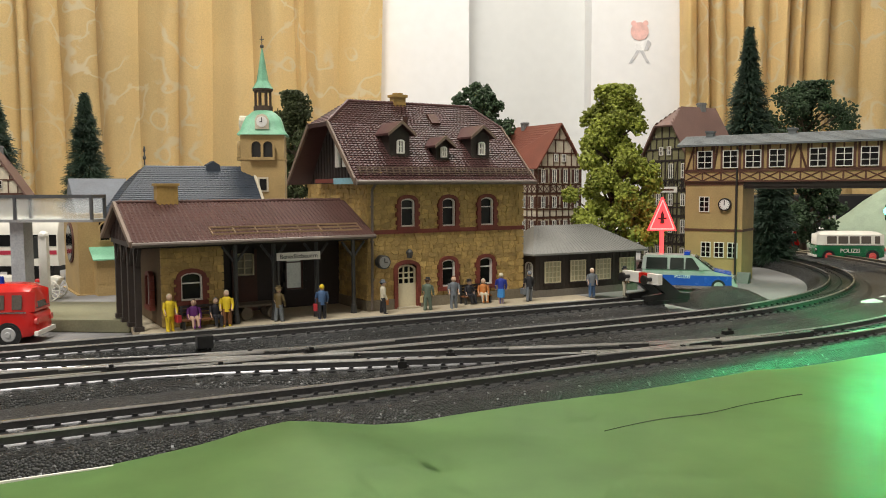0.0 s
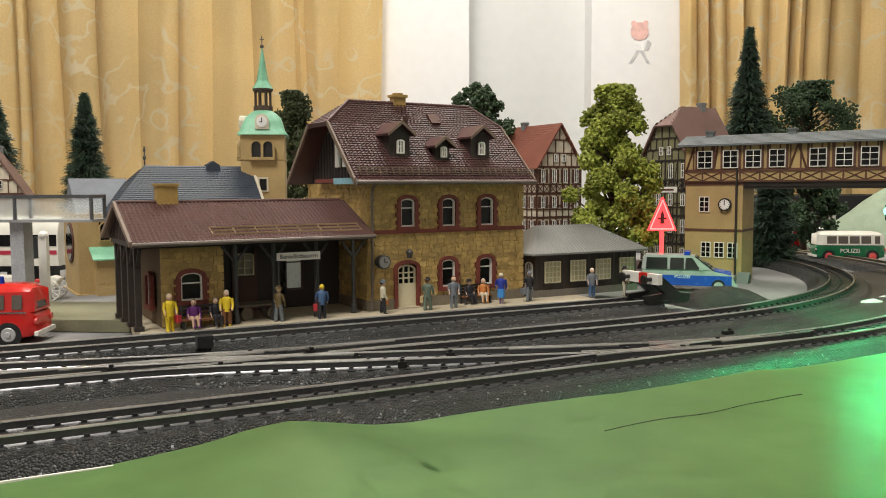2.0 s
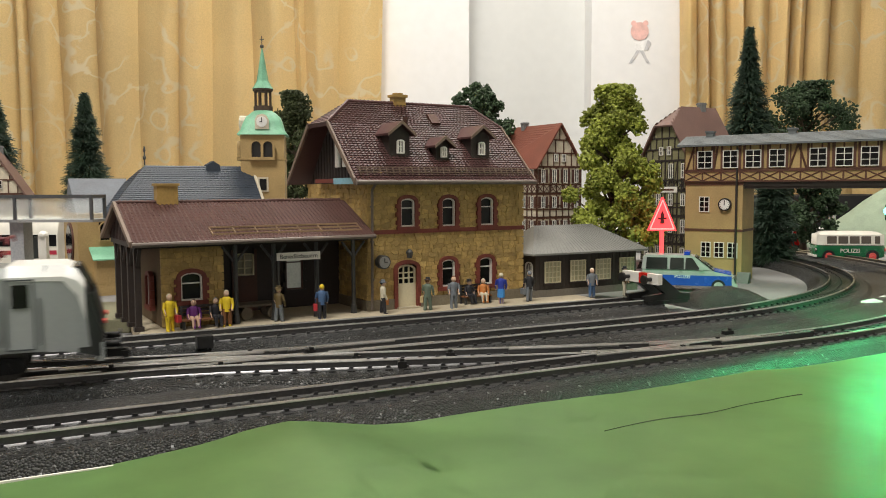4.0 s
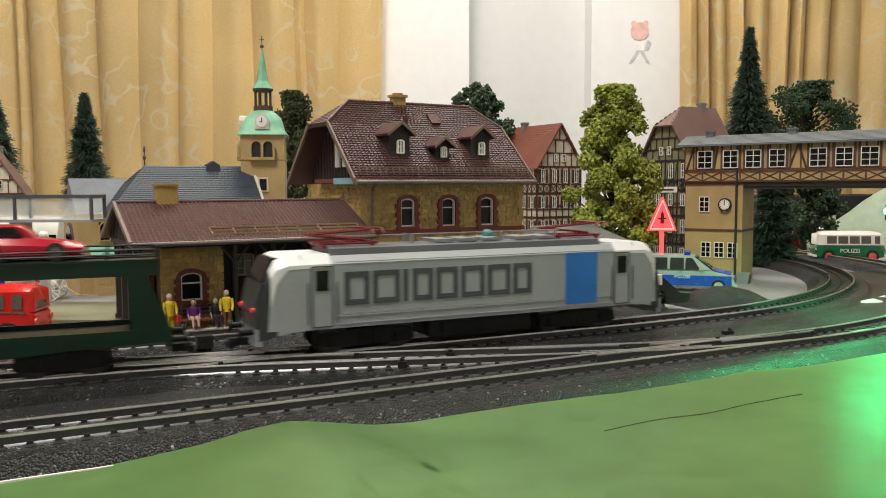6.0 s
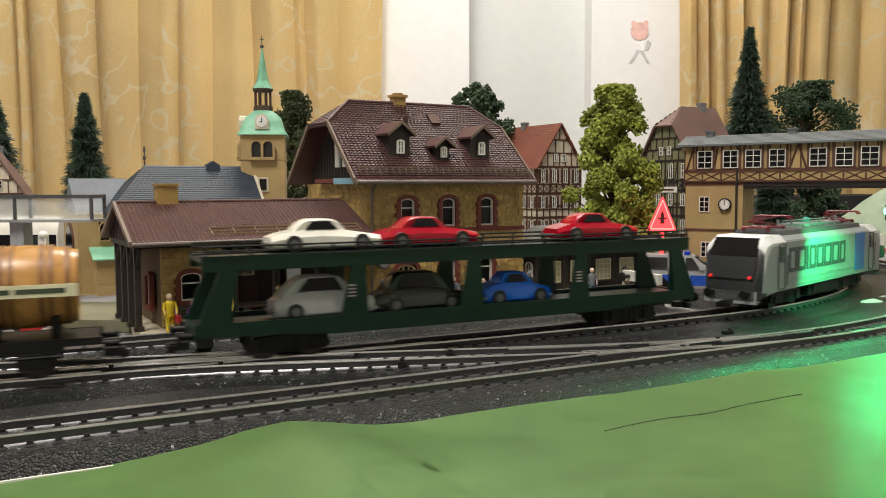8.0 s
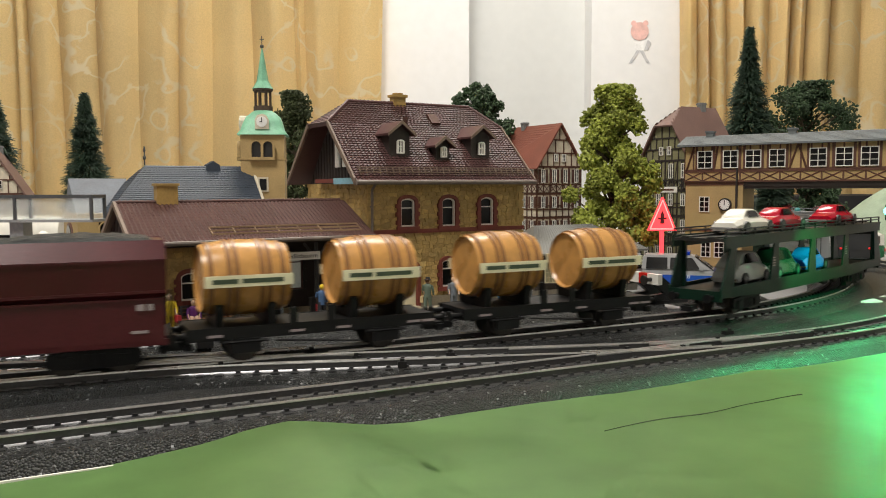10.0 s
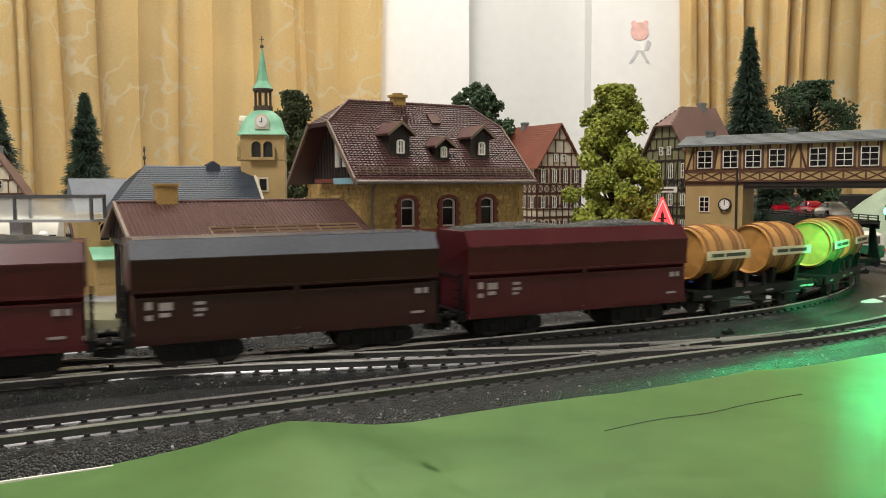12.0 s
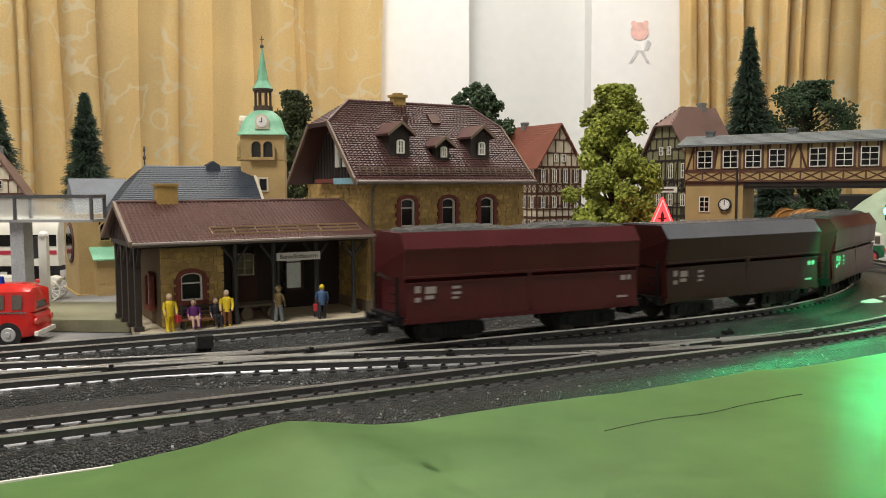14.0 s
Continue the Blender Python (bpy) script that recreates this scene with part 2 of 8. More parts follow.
# ---------------------------------------------------------------- room
WALL = mat("white wall paint", (0.83, 0.83, 0.83), 0.7, grain=40, amount=0.02, stain=1.2, stain_amount=0.03, bump=0.05)
# the white wall paint again, greyed to stand for the recess's shade
SHADED_WALL = mat("wall paint greyed for shade", (0.66, 0.67, 0.66), 0.7, grain=40, amount=0.02, stain=1.2, stain_amount=0.03, bump=0.05)
WOOD_FLOOR = mat("wooden floor", (0.28, 0.18, 0.1), 0.5, grain=30, stain=3)
CEIL = mat("white ceiling", (0.8, 0.79, 0.76), 0.8, grain=30, amount=0.02, stain=1, stain_amount=0.03)

BACK_Y = 2050


def room():
    bm = bmesh.new()
    box(bm, -2600, 1900, -1700, 2300, -760, -740)
    single("floor", bm, WOOD_FLOOR, "plain wooden room floor", "floor", None, "structure")
    bm = bmesh.new()
    box(bm, -2600, 1900, -1700, 2300, 1760, 1800)
    single("ceiling", bm, CEIL, "plain white ceiling of the room", "ceiling", None, "structure")
    for name, b in (("wall_west", (-2700, -2600, -1700, 2300)), ("wall_east", (1900, 2000, -1700, 2300)), ("wall_south", (-2600, 1900, -1800, -1700))):
        bm = bmesh.new()
        box(bm, *b, -760, 1800)
        single(name, bm, WALL, "plain white plastered room wall", "wall", None, "structure")
    bm = bmesh.new()
    box(bm, -2600, 1900, 2300, 2400, -760, 1800)
    single("wall_north", bm, WALL, "plain white plastered wall behind the layout", "wall", None, "structure")
    # a pier of the wall between the curtains, its middle panel set back
    bm = bmesh.new()
    box(bm, -300, 68, BACK_Y + 30, 2300, -740, 1760)
    single("wall_pier_1", bm, WALL, "white plastered pier between curtains", "wall", None, "structure")
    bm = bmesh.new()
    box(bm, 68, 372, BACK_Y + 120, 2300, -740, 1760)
    single("wall_panel", bm, SHADED_WALL, "panel set back in the wall, its shade put into pale grey paint", "wall", None, "structure")
    bm = bmesh.new()
    box(bm, 372, 720, BACK_Y + 20, 2300, -740, 1760)
    single("wall_pier_2", bm, WALL, "white plastered pier with an animal sticker", "wall", None, "structure")


room()


def curtain_material():
    m = mat("gold damask curtain", (0.9, 0.7, 0.345), 0.5, grain=300, amount=0.06, stain=3, stain_amount=0.1, bump=0.1, sheen=0.2)
    nt = m.node_tree
    n, l = nt.nodes, nt.links
    b = n["Principled BSDF"]
    tc = n.new("ShaderNodeTexCoord")
    # thin curling stems where two noises cross their middle, small leaves along them
    def noise_tex(scale, detail, rough=0.4):
        t = n.new("ShaderNodeTexNoise")
        t.inputs["Scale"].default_value, t.inputs["Detail"].default_value, t.inputs["Roughness"].default_value = scale, detail, rough
        l.new(tc.outputs["Object"], t.inputs["Vector"])
        return t

    def ranged(socket, a, b):
        r = n.new("ShaderNodeMapRange")
        r.inputs["From Min"].default_value, r.inputs["From Max"].default_value = a, b
        l.new(socket, r.inputs["Value"])
        return r.outputs[0]

    def maths(op, a, b):
        m_ = n.new("ShaderNodeMath")
        m_.operation = op
        for k, v in enumerate((a, b)):
            if isinstance(v, (int, float)):
                m_.inputs[k].default_value = v
            else:
                l.new(v, m_.inputs[k])
        return m_.outputs[0]
    swirl = maths("ABSOLUTE", maths("SUBTRACT", noise_tex(13, 1).outputs["Fac"], 0.5), 0)
    stem = ranged(swirl, 0.026, 0.008)
    near_stem = ranged(swirl, 0.07, 0.03)
    leaf = maths("MULTIPLY", ranged(noise_tex(42, 1).outputs["Fac"], 0.56, 0.62), near_stem)
    gate = ranged(noise_tex(5, 1).outputs["Fac"], 0.4, 0.5)
    soft = n.new("ShaderNodeMath")
    soft.operation = "MULTIPLY"
    soft.inputs[1].default_value = 0.8
    l.new(maths("MULTIPLY", maths("MAXIMUM", stem, leaf), gate), soft.inputs[0])
    mix = n.new("ShaderNodeMix")
    mix.data_type = "RGBA"
    mix.inputs[7].default_value = (0.93, 0.83, 0.6, 1)
    old = b.inputs["Base Color"].links[0].from_socket
    l.new(old, mix.inputs[6])
    l.new(soft.outputs[0], mix.inputs[0])
    l.new(mix.outputs[2], b.inputs["Base Color"])
    return m


CURTAIN = curtain_material()


def curtain(x0, y, folds, label, seed):
    """Cloth hanging in rounded pleats with sharp valleys between; folds: (width, depth) of each."""
    rnd = random.Random(seed)
    bm = bmesh.new()
    front, x = [], x0
    for w, depth in folds:
        lean, side = rnd.uniform(.34, .66), rnd.uniform(0, 6.28)
        for i in range(14):
            f = i / 14
            g = f / lean if f < lean else (1 - f) / (1 - lean)
            front.append((x + w * f, y - 0.66 * depth * (1 - (1 - g) ** 1.8) - 2.5 * math.sin(9 * f + side) * g))
        x += w
    front.append((x, y))
    rows = []
    for z in (-735, -300, 100, 300, 500, 700, 900, 1300, 1755):
        k = 1 + 0.16 * math.sin(z * 0.003)
        rows.append([(px + 7 * math.sin(z * 0.004 + px * 0.012), y + (py - y) * k, z) for px, py in front])
    sheet(bm, rows)
    bmesh.ops.solidify(bm, geom=bm.faces[:], thickness=2.0)
    single("curtain", bm, CURTAIN, label, "curtain", None, "", "curtains", True)


wide = [(70 + 34 * math.sin(k * 2.3), 30 + 16 * math.sin(k * 1.7)) for k in range(13)]
curtain(-1130 - sum(w for w, d in wide), BACK_Y - 20, wide + [(88, 42), (30, 26), (80, 44), (96, 26), (100, 40), (92, 20), (78, 40), (100, 22), (112, 44), (26, 14), (82, 34), (100, 26)],
        "gold damask curtain hanging in deep folds", 3)
tight = [(44 + 22 * math.sin(k * 2.1), 46 + 18 * math.sin(k * 1.3)) for k in range(18)]
curtain(575, BACK_Y - 20, [(46, 50), (30, 60), (46, 46), (38, 62), (66, 40), (48, 60), (36, 44), (56, 62), (72, 34), (96, 56)] + tight, "gold damask curtain bunched in tight folds", 8)


def sticker():
    m = pose_mm(491, BACK_Y + 20, 76) @ Matrix.Scale(0.86, 4)
    ob = thing("wall_sticker", "flat pink and grey animal-shaped paper sticker on the wall", "sticker", m)
    pink, grey, white = mat("pink paper", (0.8, 0.5, 0.46), 0.7), mat("grey paper", (0.55, 0.55, 0.57), 0.7), mat("off-white paper", (0.85, 0.85, 0.85), 0.7)
    bm = bmesh.new()
    lathe(bm, [(26, 0), (26, 1)], 24, Matrix.Translation((0, -1.2, 452)) @ Matrix.Rotation(radians(90), 4, "X"))
    for x in (-17, 17):
        lathe(bm, [(8, 0), (8, 1)], 12, Matrix.Translation((x, -1.3, 475)) @ Matrix.Rotation(radians(90), 4, "X"))
    part("head", bm, pink, ob)
    bm = bmesh.new()
    prism(bm, [(-12, 395), (14, 395), (16, 428), (-14, 428)], -1.2, -0.2)
    part("body", bm, white, ob)
    bm = bmesh.new()
    prism(bm, [(-30, 362), (-22, 362), (2, 398), (-8, 398)], -1.4, -0.2)
    prism(bm, [(22, 362), (30, 362), (10, 398), (0, 398)], -1.4, -0.2)
    prism(bm, [(14, 400), (24, 396), (34, 420), (24, 428)], -1.6, -0.2)
    part("legs", bm, grey, ob)


sticker()


# ---------------------------------------------------------------- board and ground
def ground():
    bm = bmesh.new()
    box(bm, -2150, 1000, -900, 1600, -30, 0)
    bevel(bm, 2)
    single("ground", bm, BOARD, "white layout board under the whole railway", "board", None, "structure")
    # dark ground sheet below the tracks and grey sheet behind
    bm = bmesh.new()
    pts = [FRONT.at(s, -22)[:2] for s in np.arange(-900, 131, 40)] + [(360, 465), (900, 560)]
    back = [(900, 1500), (-900, 1500), (-1050, 70)]
    prism(bm, [(x, y) for x, y in pts] + back, 0.05, 0.6, "z")
    single("ground_sheet", bm, GREY_PLATE, "grey ground sheet under the village and tracks", "ground", None, "structure")
    for s_from, line, d0, d1 in ((-700, STUB, -60, -14), (-900, FRONT, 14, 50)):
        bm = bmesh.new()
        end = 378 if line is STUB else 560
        rows = []
        for s in np.arange(s_from, end, 6):
            row = []
            for d in np.linspace(d0, d1, 9):
                x, y, a = line.at(s, d)
                row.append((x, y, 3.4 + 0.9 * noise.noise((x * 0.06, y * 0.06, 1.0))))
            rows.append(row)
        sheet(bm, rows)
        single("ballast_ground", bm, BALLAST, "loose dark gravel between the tracks", "gravel", None, "structure", "", True)


ground()


def green_mat():
    """The wavy painted mat in front; its far edge laps up against the ballast."""
    edge_s = (-420, -330, -202, -174, -160, -146, -132, -118, -104, -90, -76, -48, 0, 36, 64, 78, 92, 106, 134, 165, 230, 330, 600)
    edge_z = (0.3, 0.3, 0.5, 0.8, 1.8, 3.2, 5.6, 6.4, 4.2, 1.4, 0.8, 1.2, 1.0, 0.8, 1.6, 2.2, 1.2, 0.8, 1.0, 1.6, 2.4, 3.0, 3.0)
    bm = bmesh.new()
    rows = []
    for s in np.arange(-420, 601, 7.0):
        row = []
        for k in np.linspace(0, 1, 40) ** 1.6:
            gap = float(np.interp(s, (-420, -230, -190, -165), (5, 3, 1.5, 0)))
            d = -20 - 3.2 * (1 - k) - gap - 520 * k
            x, y, a = FRONT.at(min(s, 130), d)
            x, y = x + max(0, s - 130) * math.cos(a), y + max(0, s - 130) * math.sin(a)
            z = float(np.interp(s, edge_s, edge_z)) * math.exp(-(k * 520 / 45) ** 2) + 0.8
            z += 2.2 * (noise.noise((x * 0.012, y * 0.012, 3.1)) + 0.4) * min(1, k * 14) + 0.5 * noise.noise((x * 0.05, y * 0.05, 0.2))
            row.append((x, y, max(0.7, z)))
        rows.append(row)
    sheet(bm, rows)
    bmesh.ops.solidify(bm, geom=bm.faces[:], thickness=0.6)
    single("grass_mat", bm, GREEN_MAT, "wavy painted green landscape mat before the tracks", "mat", None, "structure", "", True)
    # the white board edge that shows between ballast and mat
    bm = bmesh.new()
    sweep(bm, FRONT, -420, -170, [(-25.0, 0.1), (-24.2, 0.1), (-24.2, 1.9), (-25.0, 1.9)])
    single("board_edge", bm, WHITE, "thin white board edge between ballast and mat", "edging", None, "structure")
    # a crease across the mat, its shade laid on as a dark strip
    grid = np.array([q for r in rows for q in r])
    seam = []
    for f in np.linspace(0, 1, 40):
        x, y = 51.5 + 81.5 * f, 257.8 + 41.2 * f + 1.2 * math.sin(f * 9)
        d = (grid[:, 0] - x) ** 2 + (grid[:, 1] - y) ** 2
        k = np.argsort(d)[:4]
        z = float(np.average(grid[k, 2], weights=1 / (d[k] + .1)))
        w = 0.05 + 0.55 * max(0.0, math.sin(f * 7.5 - 0.8)) * f
        seam.append([(x - .5 * w, y + w, z + .25), (x + .5 * w, y - w, z + .25), (x + .5 * w, y - w, z - .2), (x - .5 * w, y + w, z - .2)])
    bm = bmesh.new()
    loft(bm, seam)
    single("mat_crease", bm, mat("crease shade", (0.03, 0.05, 0.02), 0.7), "thin dark strip for the shade in a crease of the green mat", "crease", None, "structure")


green_mat()


def platform():
    bm = bmesh.new()
    pts = [STUB.at(s, 15.6)[:2] for s in (60, 150, 250, 335)]
    pts += [STUB.at(335, 70)[:2], STUB.at(200, 120)[:2], (-165, 540), (-200, 505)]
    prism(bm, pts, 0.6, 8.3, "z")
    bevel(bm, 0.5)
    single("platform", bm, SLAB, "sand-coloured station platform slab", "platform", None, "structure")


platform()


# ---------------------------------------------------------------- station
def stone_wall(parent, w, h, holes, m, size=4.6, seed=1, depth=0.45, low=0.0):
    """A wall face (x to the right, z up, outside towards -y) of uneven stones on a mortar bed, with rectangular holes left open."""
    rnd = random.Random(seed)
    xs, zs = sorted({0.0, w, *[c for q in holes for c in (q[0], q[1])]}), sorted({low, h, *[c for q in holes for c in (q[2], q[3])]})
    bm = bmesh.new()
    for x0, x1 in zip(xs, xs[1:]):
        for z0, z1 in zip(zs, zs[1:]):
            cx, cz = (x0 + x1) / 2, (z0 + z1) / 2
            if not any(q[0] < cx < q[1] and q[2] < cz < q[3] for q in holes):
                box(bm, x0, x1, 0, 3, z0, z1)
    bmesh.ops.remove_doubles(bm, verts=bm.verts[:], dist=0.001)
    wall = part("wall", bm, MORTAR, parent, "ochre rubble stone wall", False, m)
    nz = max(1, round((h - low) / (size * 0.6)))
    dz = (h - low) / nz
    nx = max(1, round(w / size))
    half = [[(k * w / nx / 2 + (rnd.uniform(-.2, .2) * size if 0 < k < 2 * nx else 0), low + r * dz + (rnd.uniform(-.36, .36) * dz if 0 < r < nz else 0)) for k in range(2 * nx + 1)] for r in range(nz + 1)]
    for r in range(nz):
        k = -(r % 2)
        while k < 2 * nx:
            step = rnd.choice((2, 2, 3))
            ks = [c for c in range(k, k + step + 1) if 0 <= c <= 2 * nx]
            k += step
            if len(ks) < 2:
                continue
            q = [half[r][c] for c in ks] + [half[r + 1][c] for c in reversed(ks)]
            cx, cz = sum(p[0] for p in q) / len(q), sum(p[1] for p in q) / len(q)
            lo_x, hi_x, lo_z, hi_z = min(p[0] for p in q), max(p[0] for p in q), min(p[1] for p in q), max(p[1] for p in q)
            if any(lo_x < z[1] - .3 and hi_x > z[0] + .3 and lo_z < z[3] - .3 and hi_z > z[2] + .3 for z in holes):
                continue
            bm = bmesh.new()
            base = [bm.verts.new((cx + (p[0] - cx) * .97, 0.1, cz + (p[1] - cz) * .97)) for p in q]
            y = -depth * rnd.uniform(0.5, 1.15)
            tilt, roll_ = rnd.uniform(-.12, .12), rnd.uniform(-.12, .12)
            top = [bm.verts.new((cx + (p[0] - cx) * .9, y + (p[0] - cx) * tilt + (p[1] - cz) * roll_, cz + (p[1] - cz) * .87)) for p in q]
            bm.faces.new(top)
            for i in range(len(q)):
                bm.faces.new((base[i], base[(i + 1) % len(q)], top[(i + 1) % len(q)], top[i]))
            part("stone", bm, STONE, wall)
    return wall


def arch(bm, x0, x1, z0, z1, rise, y0, y1, border):
    """A frame with an arched head: the band of that border round an opening."""
    n = 8
    inner = [(x0, z0), (x1, z0)]
    cx, half = (x0 + x1) / 2, (x1 - x0) / 2
    arc_in = [(cx + half * math.cos(math.pi * i / n), z1 - rise + rise * math.sin(math.pi * i / n)) for i in range(n + 1)]
    hb = half + border
    arc_out = [(cx + hb * math.cos(math.pi * i / n), z1 - rise + (rise + border) * math.sin(math.pi * i / n)) for i in range(n + 1)]
    ins, outs = [(x1, z0)] + arc_in + [(x0, z0)], [(x1 + border, z0)] + arc_out + [(x0 - border, z0)]
    for i in range(len(ins) - 1):
        prism(bm, [ins[i], outs[i], outs[i + 1], ins[i + 1]], y0, y1)


def window(parent, x0, x1, z0, z1, m, cols=1, bars=(0.66,), rise=2.0, trim=RED_TRIM, border=2.2, frame_mat=WHITE, pane=GLASS):
    ob = new("window")
    ob.parent, ob.matrix_basis = parent, m
    if trim:
        bm = bmesh.new()
        arch(bm, x0, x1, z0, z1, rise, -1.5, 1.0, border)
        for k in range(3):
            zz = z0 + (z1 - rise - z0) * (k + 0.5) / 3
            box(bm, x0 - border - 1.1, x0 - border + .3, -1.4, 0.8, zz - 1.3, zz + 1.3)
            box(bm, x1 + border - .3, x1 + border + 1.1, -1.4, 0.8, zz - 1.3, zz + 1.3)
        box(bm, x0 - border - 0.6, x1 + border + 0.6, -1.9, 1.0, z0 - 2.4, z0)
        part("surround", bm, trim, ob, "red-brown moulded surround")
    bm = bmesh.new()
    arch(bm, x0 + .8, x1 - .8, z0, z1 - .8, max(rise - .4, 0.2), -0.3, 1.4, 0.8)
    box(bm, x0 + .8, x1 - .8, -0.3, 1.4, z0, z0 + 0.8)
    for b in bars:
        zz = z0 + (z1 - z0) * b
        box(bm, x0 + .7, x1 - .7, -0.25, 1.2, zz - .3, zz + .3)
    for c in range(1, cols):
        xx = x0 + (x1 - x0) * c / cols
        box(bm, xx - .3, xx + .3, -0.2, 1.1, z0 + .4, z1 - .5)
    part("window_frame", bm, frame_mat, ob, "white glazing bars")
    bm = bmesh.new()
    box(bm, x0 + .3, x1 - .3, 1.45, 1.9, z0 + .2, z1 - .3)
    part("pane", bm, pane, ob)
    return ob


def tiled(bm, quad, pitch_u, pitch_v, lift=0.55, wave=0.45):
    """Overlapping rows of pantiles on a quad: (low left, low right, top right, top left)."""
    a, b, c, d = (Vector(p) for p in quad)
    nrm = (b - a).cross(d - a).normalized()
    nv = max(2, round(((d - a).length) / pitch_v))
    nu = max(2, round(((b - a).length) / pitch_u)) * 4
    for r in range(nv):
        rows = []
        for f, up in ((r / nv, lift), ((r + 0.5) / nv, lift * .55), ((r + 1.08) / nv if r < nv - 1 else 1, 0.05)):
            p, q = a.lerp(d, f), b.lerp(c, f)
            row = []
            for i in range(nu + 1):
                h = up + wave * (0.5 + 0.5 * math.sin(2 * math.pi * i / 4))
                row.append(p.lerp(q, i / nu) + nrm * h)
            rows.append(row)
        low = [p - nrm * (lift + 0.3) for p in rows[0]]
        sheet(bm, [low] + rows)


ST = pose_mm(-43.4, 470.8, 8.3, 31)
DEEP = 90.0


def main_house():
    ob = thing("station_building", "ochre stone station house with dark red tiled roof", "building", ST)
    W = 110.0
    holes = [(21.4, 30.8, 48.4, 65.0), (49.6, 59.0, 48.0, 65.0), (77.6, 87.2, 47.8, 65.2),
             (18.9, 31.7, 0, 26.4), (49.4, 58.8, 11.0, 27.6), (76.8, 86.4, 10.6, 27.6)]
    one = Matrix.Identity(4)
    stone_wall(ob, W, 74, holes, one, 4.3, 2, 0.42, 6.0)
    side = Matrix.Rotation(radians(-90), 4, "Z") @ Matrix.Translation((-DEEP * MM, 0, 0))
    stone_wall(ob, DEEP, 74, [], side, 5.2, 4, 0.6, 6.0)
    bm = bmesh.new()
    box(bm, W - 3, W, 3, DEEP, 0, 74)
    box(bm, 0, W - 3, DEEP - 3, DEEP, 0, 74)
    box(bm, 3, W - 3, 3.1, DEEP - 3.1, 34, 35.5)
    part("rear_walls", bm, MORTAR, ob)
    bm = bmesh.new()
    for x0, x1 in ((0, 16.4), (34.2, 110.6)):
        box(bm, x0 - 0.6, x1, -1.4, 1, 0, 6)
    box(bm, -1.0, 0.5, 1, DEEP, 0, 6)
    part("plinth", bm, mat("grey plinth", (0.2, 0.17, 0.12), 0.8), ob, "grey rendered plinth")
    bm = bmesh.new()
    box(bm, -0.8, W + .8, -1.3, 0.6, 44.4, 46.8)
    part("string_course", bm, RED_TRIM, ob, "red-brown string course")
    # corner stones
    for k in range(14):
        bm = bmesh.new()
        z = 7 + k * 4.7
        if 42 < z < 47:
            continue
        wdt = 5.2 if k % 2 else 3.4
        box(bm, W - wdt, W + .5, -1.1, 0.5, z, z + 4.1)
        bevel(bm, 0.4)
        part("corner_stone", bm, STONE, ob)
    for i, q in enumerate(holes):
        if i == 3:
            continue
        window(ob, *q, one)
    # door
    d = new("door")
    d.parent = ob
    bm = bmesh.new()
    arch(bm, 18.9, 31.7, 0, 26.4, 2.6, -1.6, 1.2, 2.4)
    part("surround", bm, RED_TRIM, d, "red-brown moulded surround")
    bm = bmesh.new()
    box(bm, 19.1, 31.5, 0.2, 1.4, 0.2, 14.6)
    arch(bm, 20.1, 30.5, 14.6, 24.8, 2.2, 0.2, 1.4, 1.0)
    for k in (1, 2):
        box(bm, 19.9 + 10.8 * k / 3 - .35, 19.9 + 10.8 * k / 3 + .35, 0.2, 1.2, 14.6, 24.4)
        box(bm, 19.9, 30.7, 0.2, 1.2, 14.6 + 3.2 * k - .35, 14.6 + 3.2 * k + .35)
    part("door_leaf", bm, CREAM, d, "cream door leaf with nine panes")
    bm = bmesh.new()
    box(bm, 19.5, 31.1, 1.45, 1.9, 14.4, 25.4)
    part("pane", bm, GLASS, d)
    bm = bmesh.new()
    box(bm, 18.0, 32.6, -4, 0.2, 0, 0.9)
    part("door_step", bm, SLAB, d)
    # roof: half-hipped gable ends on both sides
    x0, x1, y0, ym, zb, zr = -11.3, 113.5, -9.0, 44.0, 75.0, 124.6
    kx0, kx1 = 9.0, 97.5
    zk = 110.2
    fk = (zk - zb) / (zr - zb)
    yk = y0 + (ym - y0) * fk
    y2, yk2 = 2 * ym - y0, 2 * ym - yk
    bm = bmesh.new()
    # thick roof body below the tiles
    pts = [(x0, y0, zb), (x1, y0, zb), (x1, yk, zk), (kx1, ym, zr), (kx0, ym, zr), (x0, yk, zk), (x0, y2, zb), (x1, y2, zb), (x1, yk2, zk), (x0, yk2, zk)]
    top = [(0, 1, 2, 3, 4, 5), (6, 9, 4, 3, 8, 7), (5, 4, 9), (2, 8, 3)]
    t = 1.8
    v = [bm.verts.new(p) for p in pts]
    for f in top:
        bm.faces.new([v[i] for i in f])
    bmesh.ops.recalc_face_normals(bm, faces=bm.faces[:])
    bmesh.ops.solidify(bm, geom=bm.faces[:], thickness=t)
    roof = part("roof", bm, ROOF, ob, "dark red tiled half-hipped roof")
    bm = bmesh.new()
    rows = 17
    up = Vector((0, ym - y0, zr - zb))
    for r in range(rows):
        f0, f1 = r / rows, (r + 1) / rows

        def ends(f):
            if f <= fk:
                return x0, x1
            g = (f - fk) / (1 - fk)
            return x0 + (kx0 - x0) * g, x1 + (kx1 - x1) * g
        a0, b0 = ends(f0)
        a1, b1 = ends(f1)
        p = Vector((0, y0, zb))
        tiled(bm, [(a0, *(p + up * f0)[1:]), (b0, *(p + up * f0)[1:]), (b1, *(p + up * f1)[1:]), (a1, *(p + up * f1)[1:])], 2.6, 99, 0.7, 0.5)
    part("tiles", bm, ROOF, roof, "rows of glossy dark red tiles", False, None, "stuff")
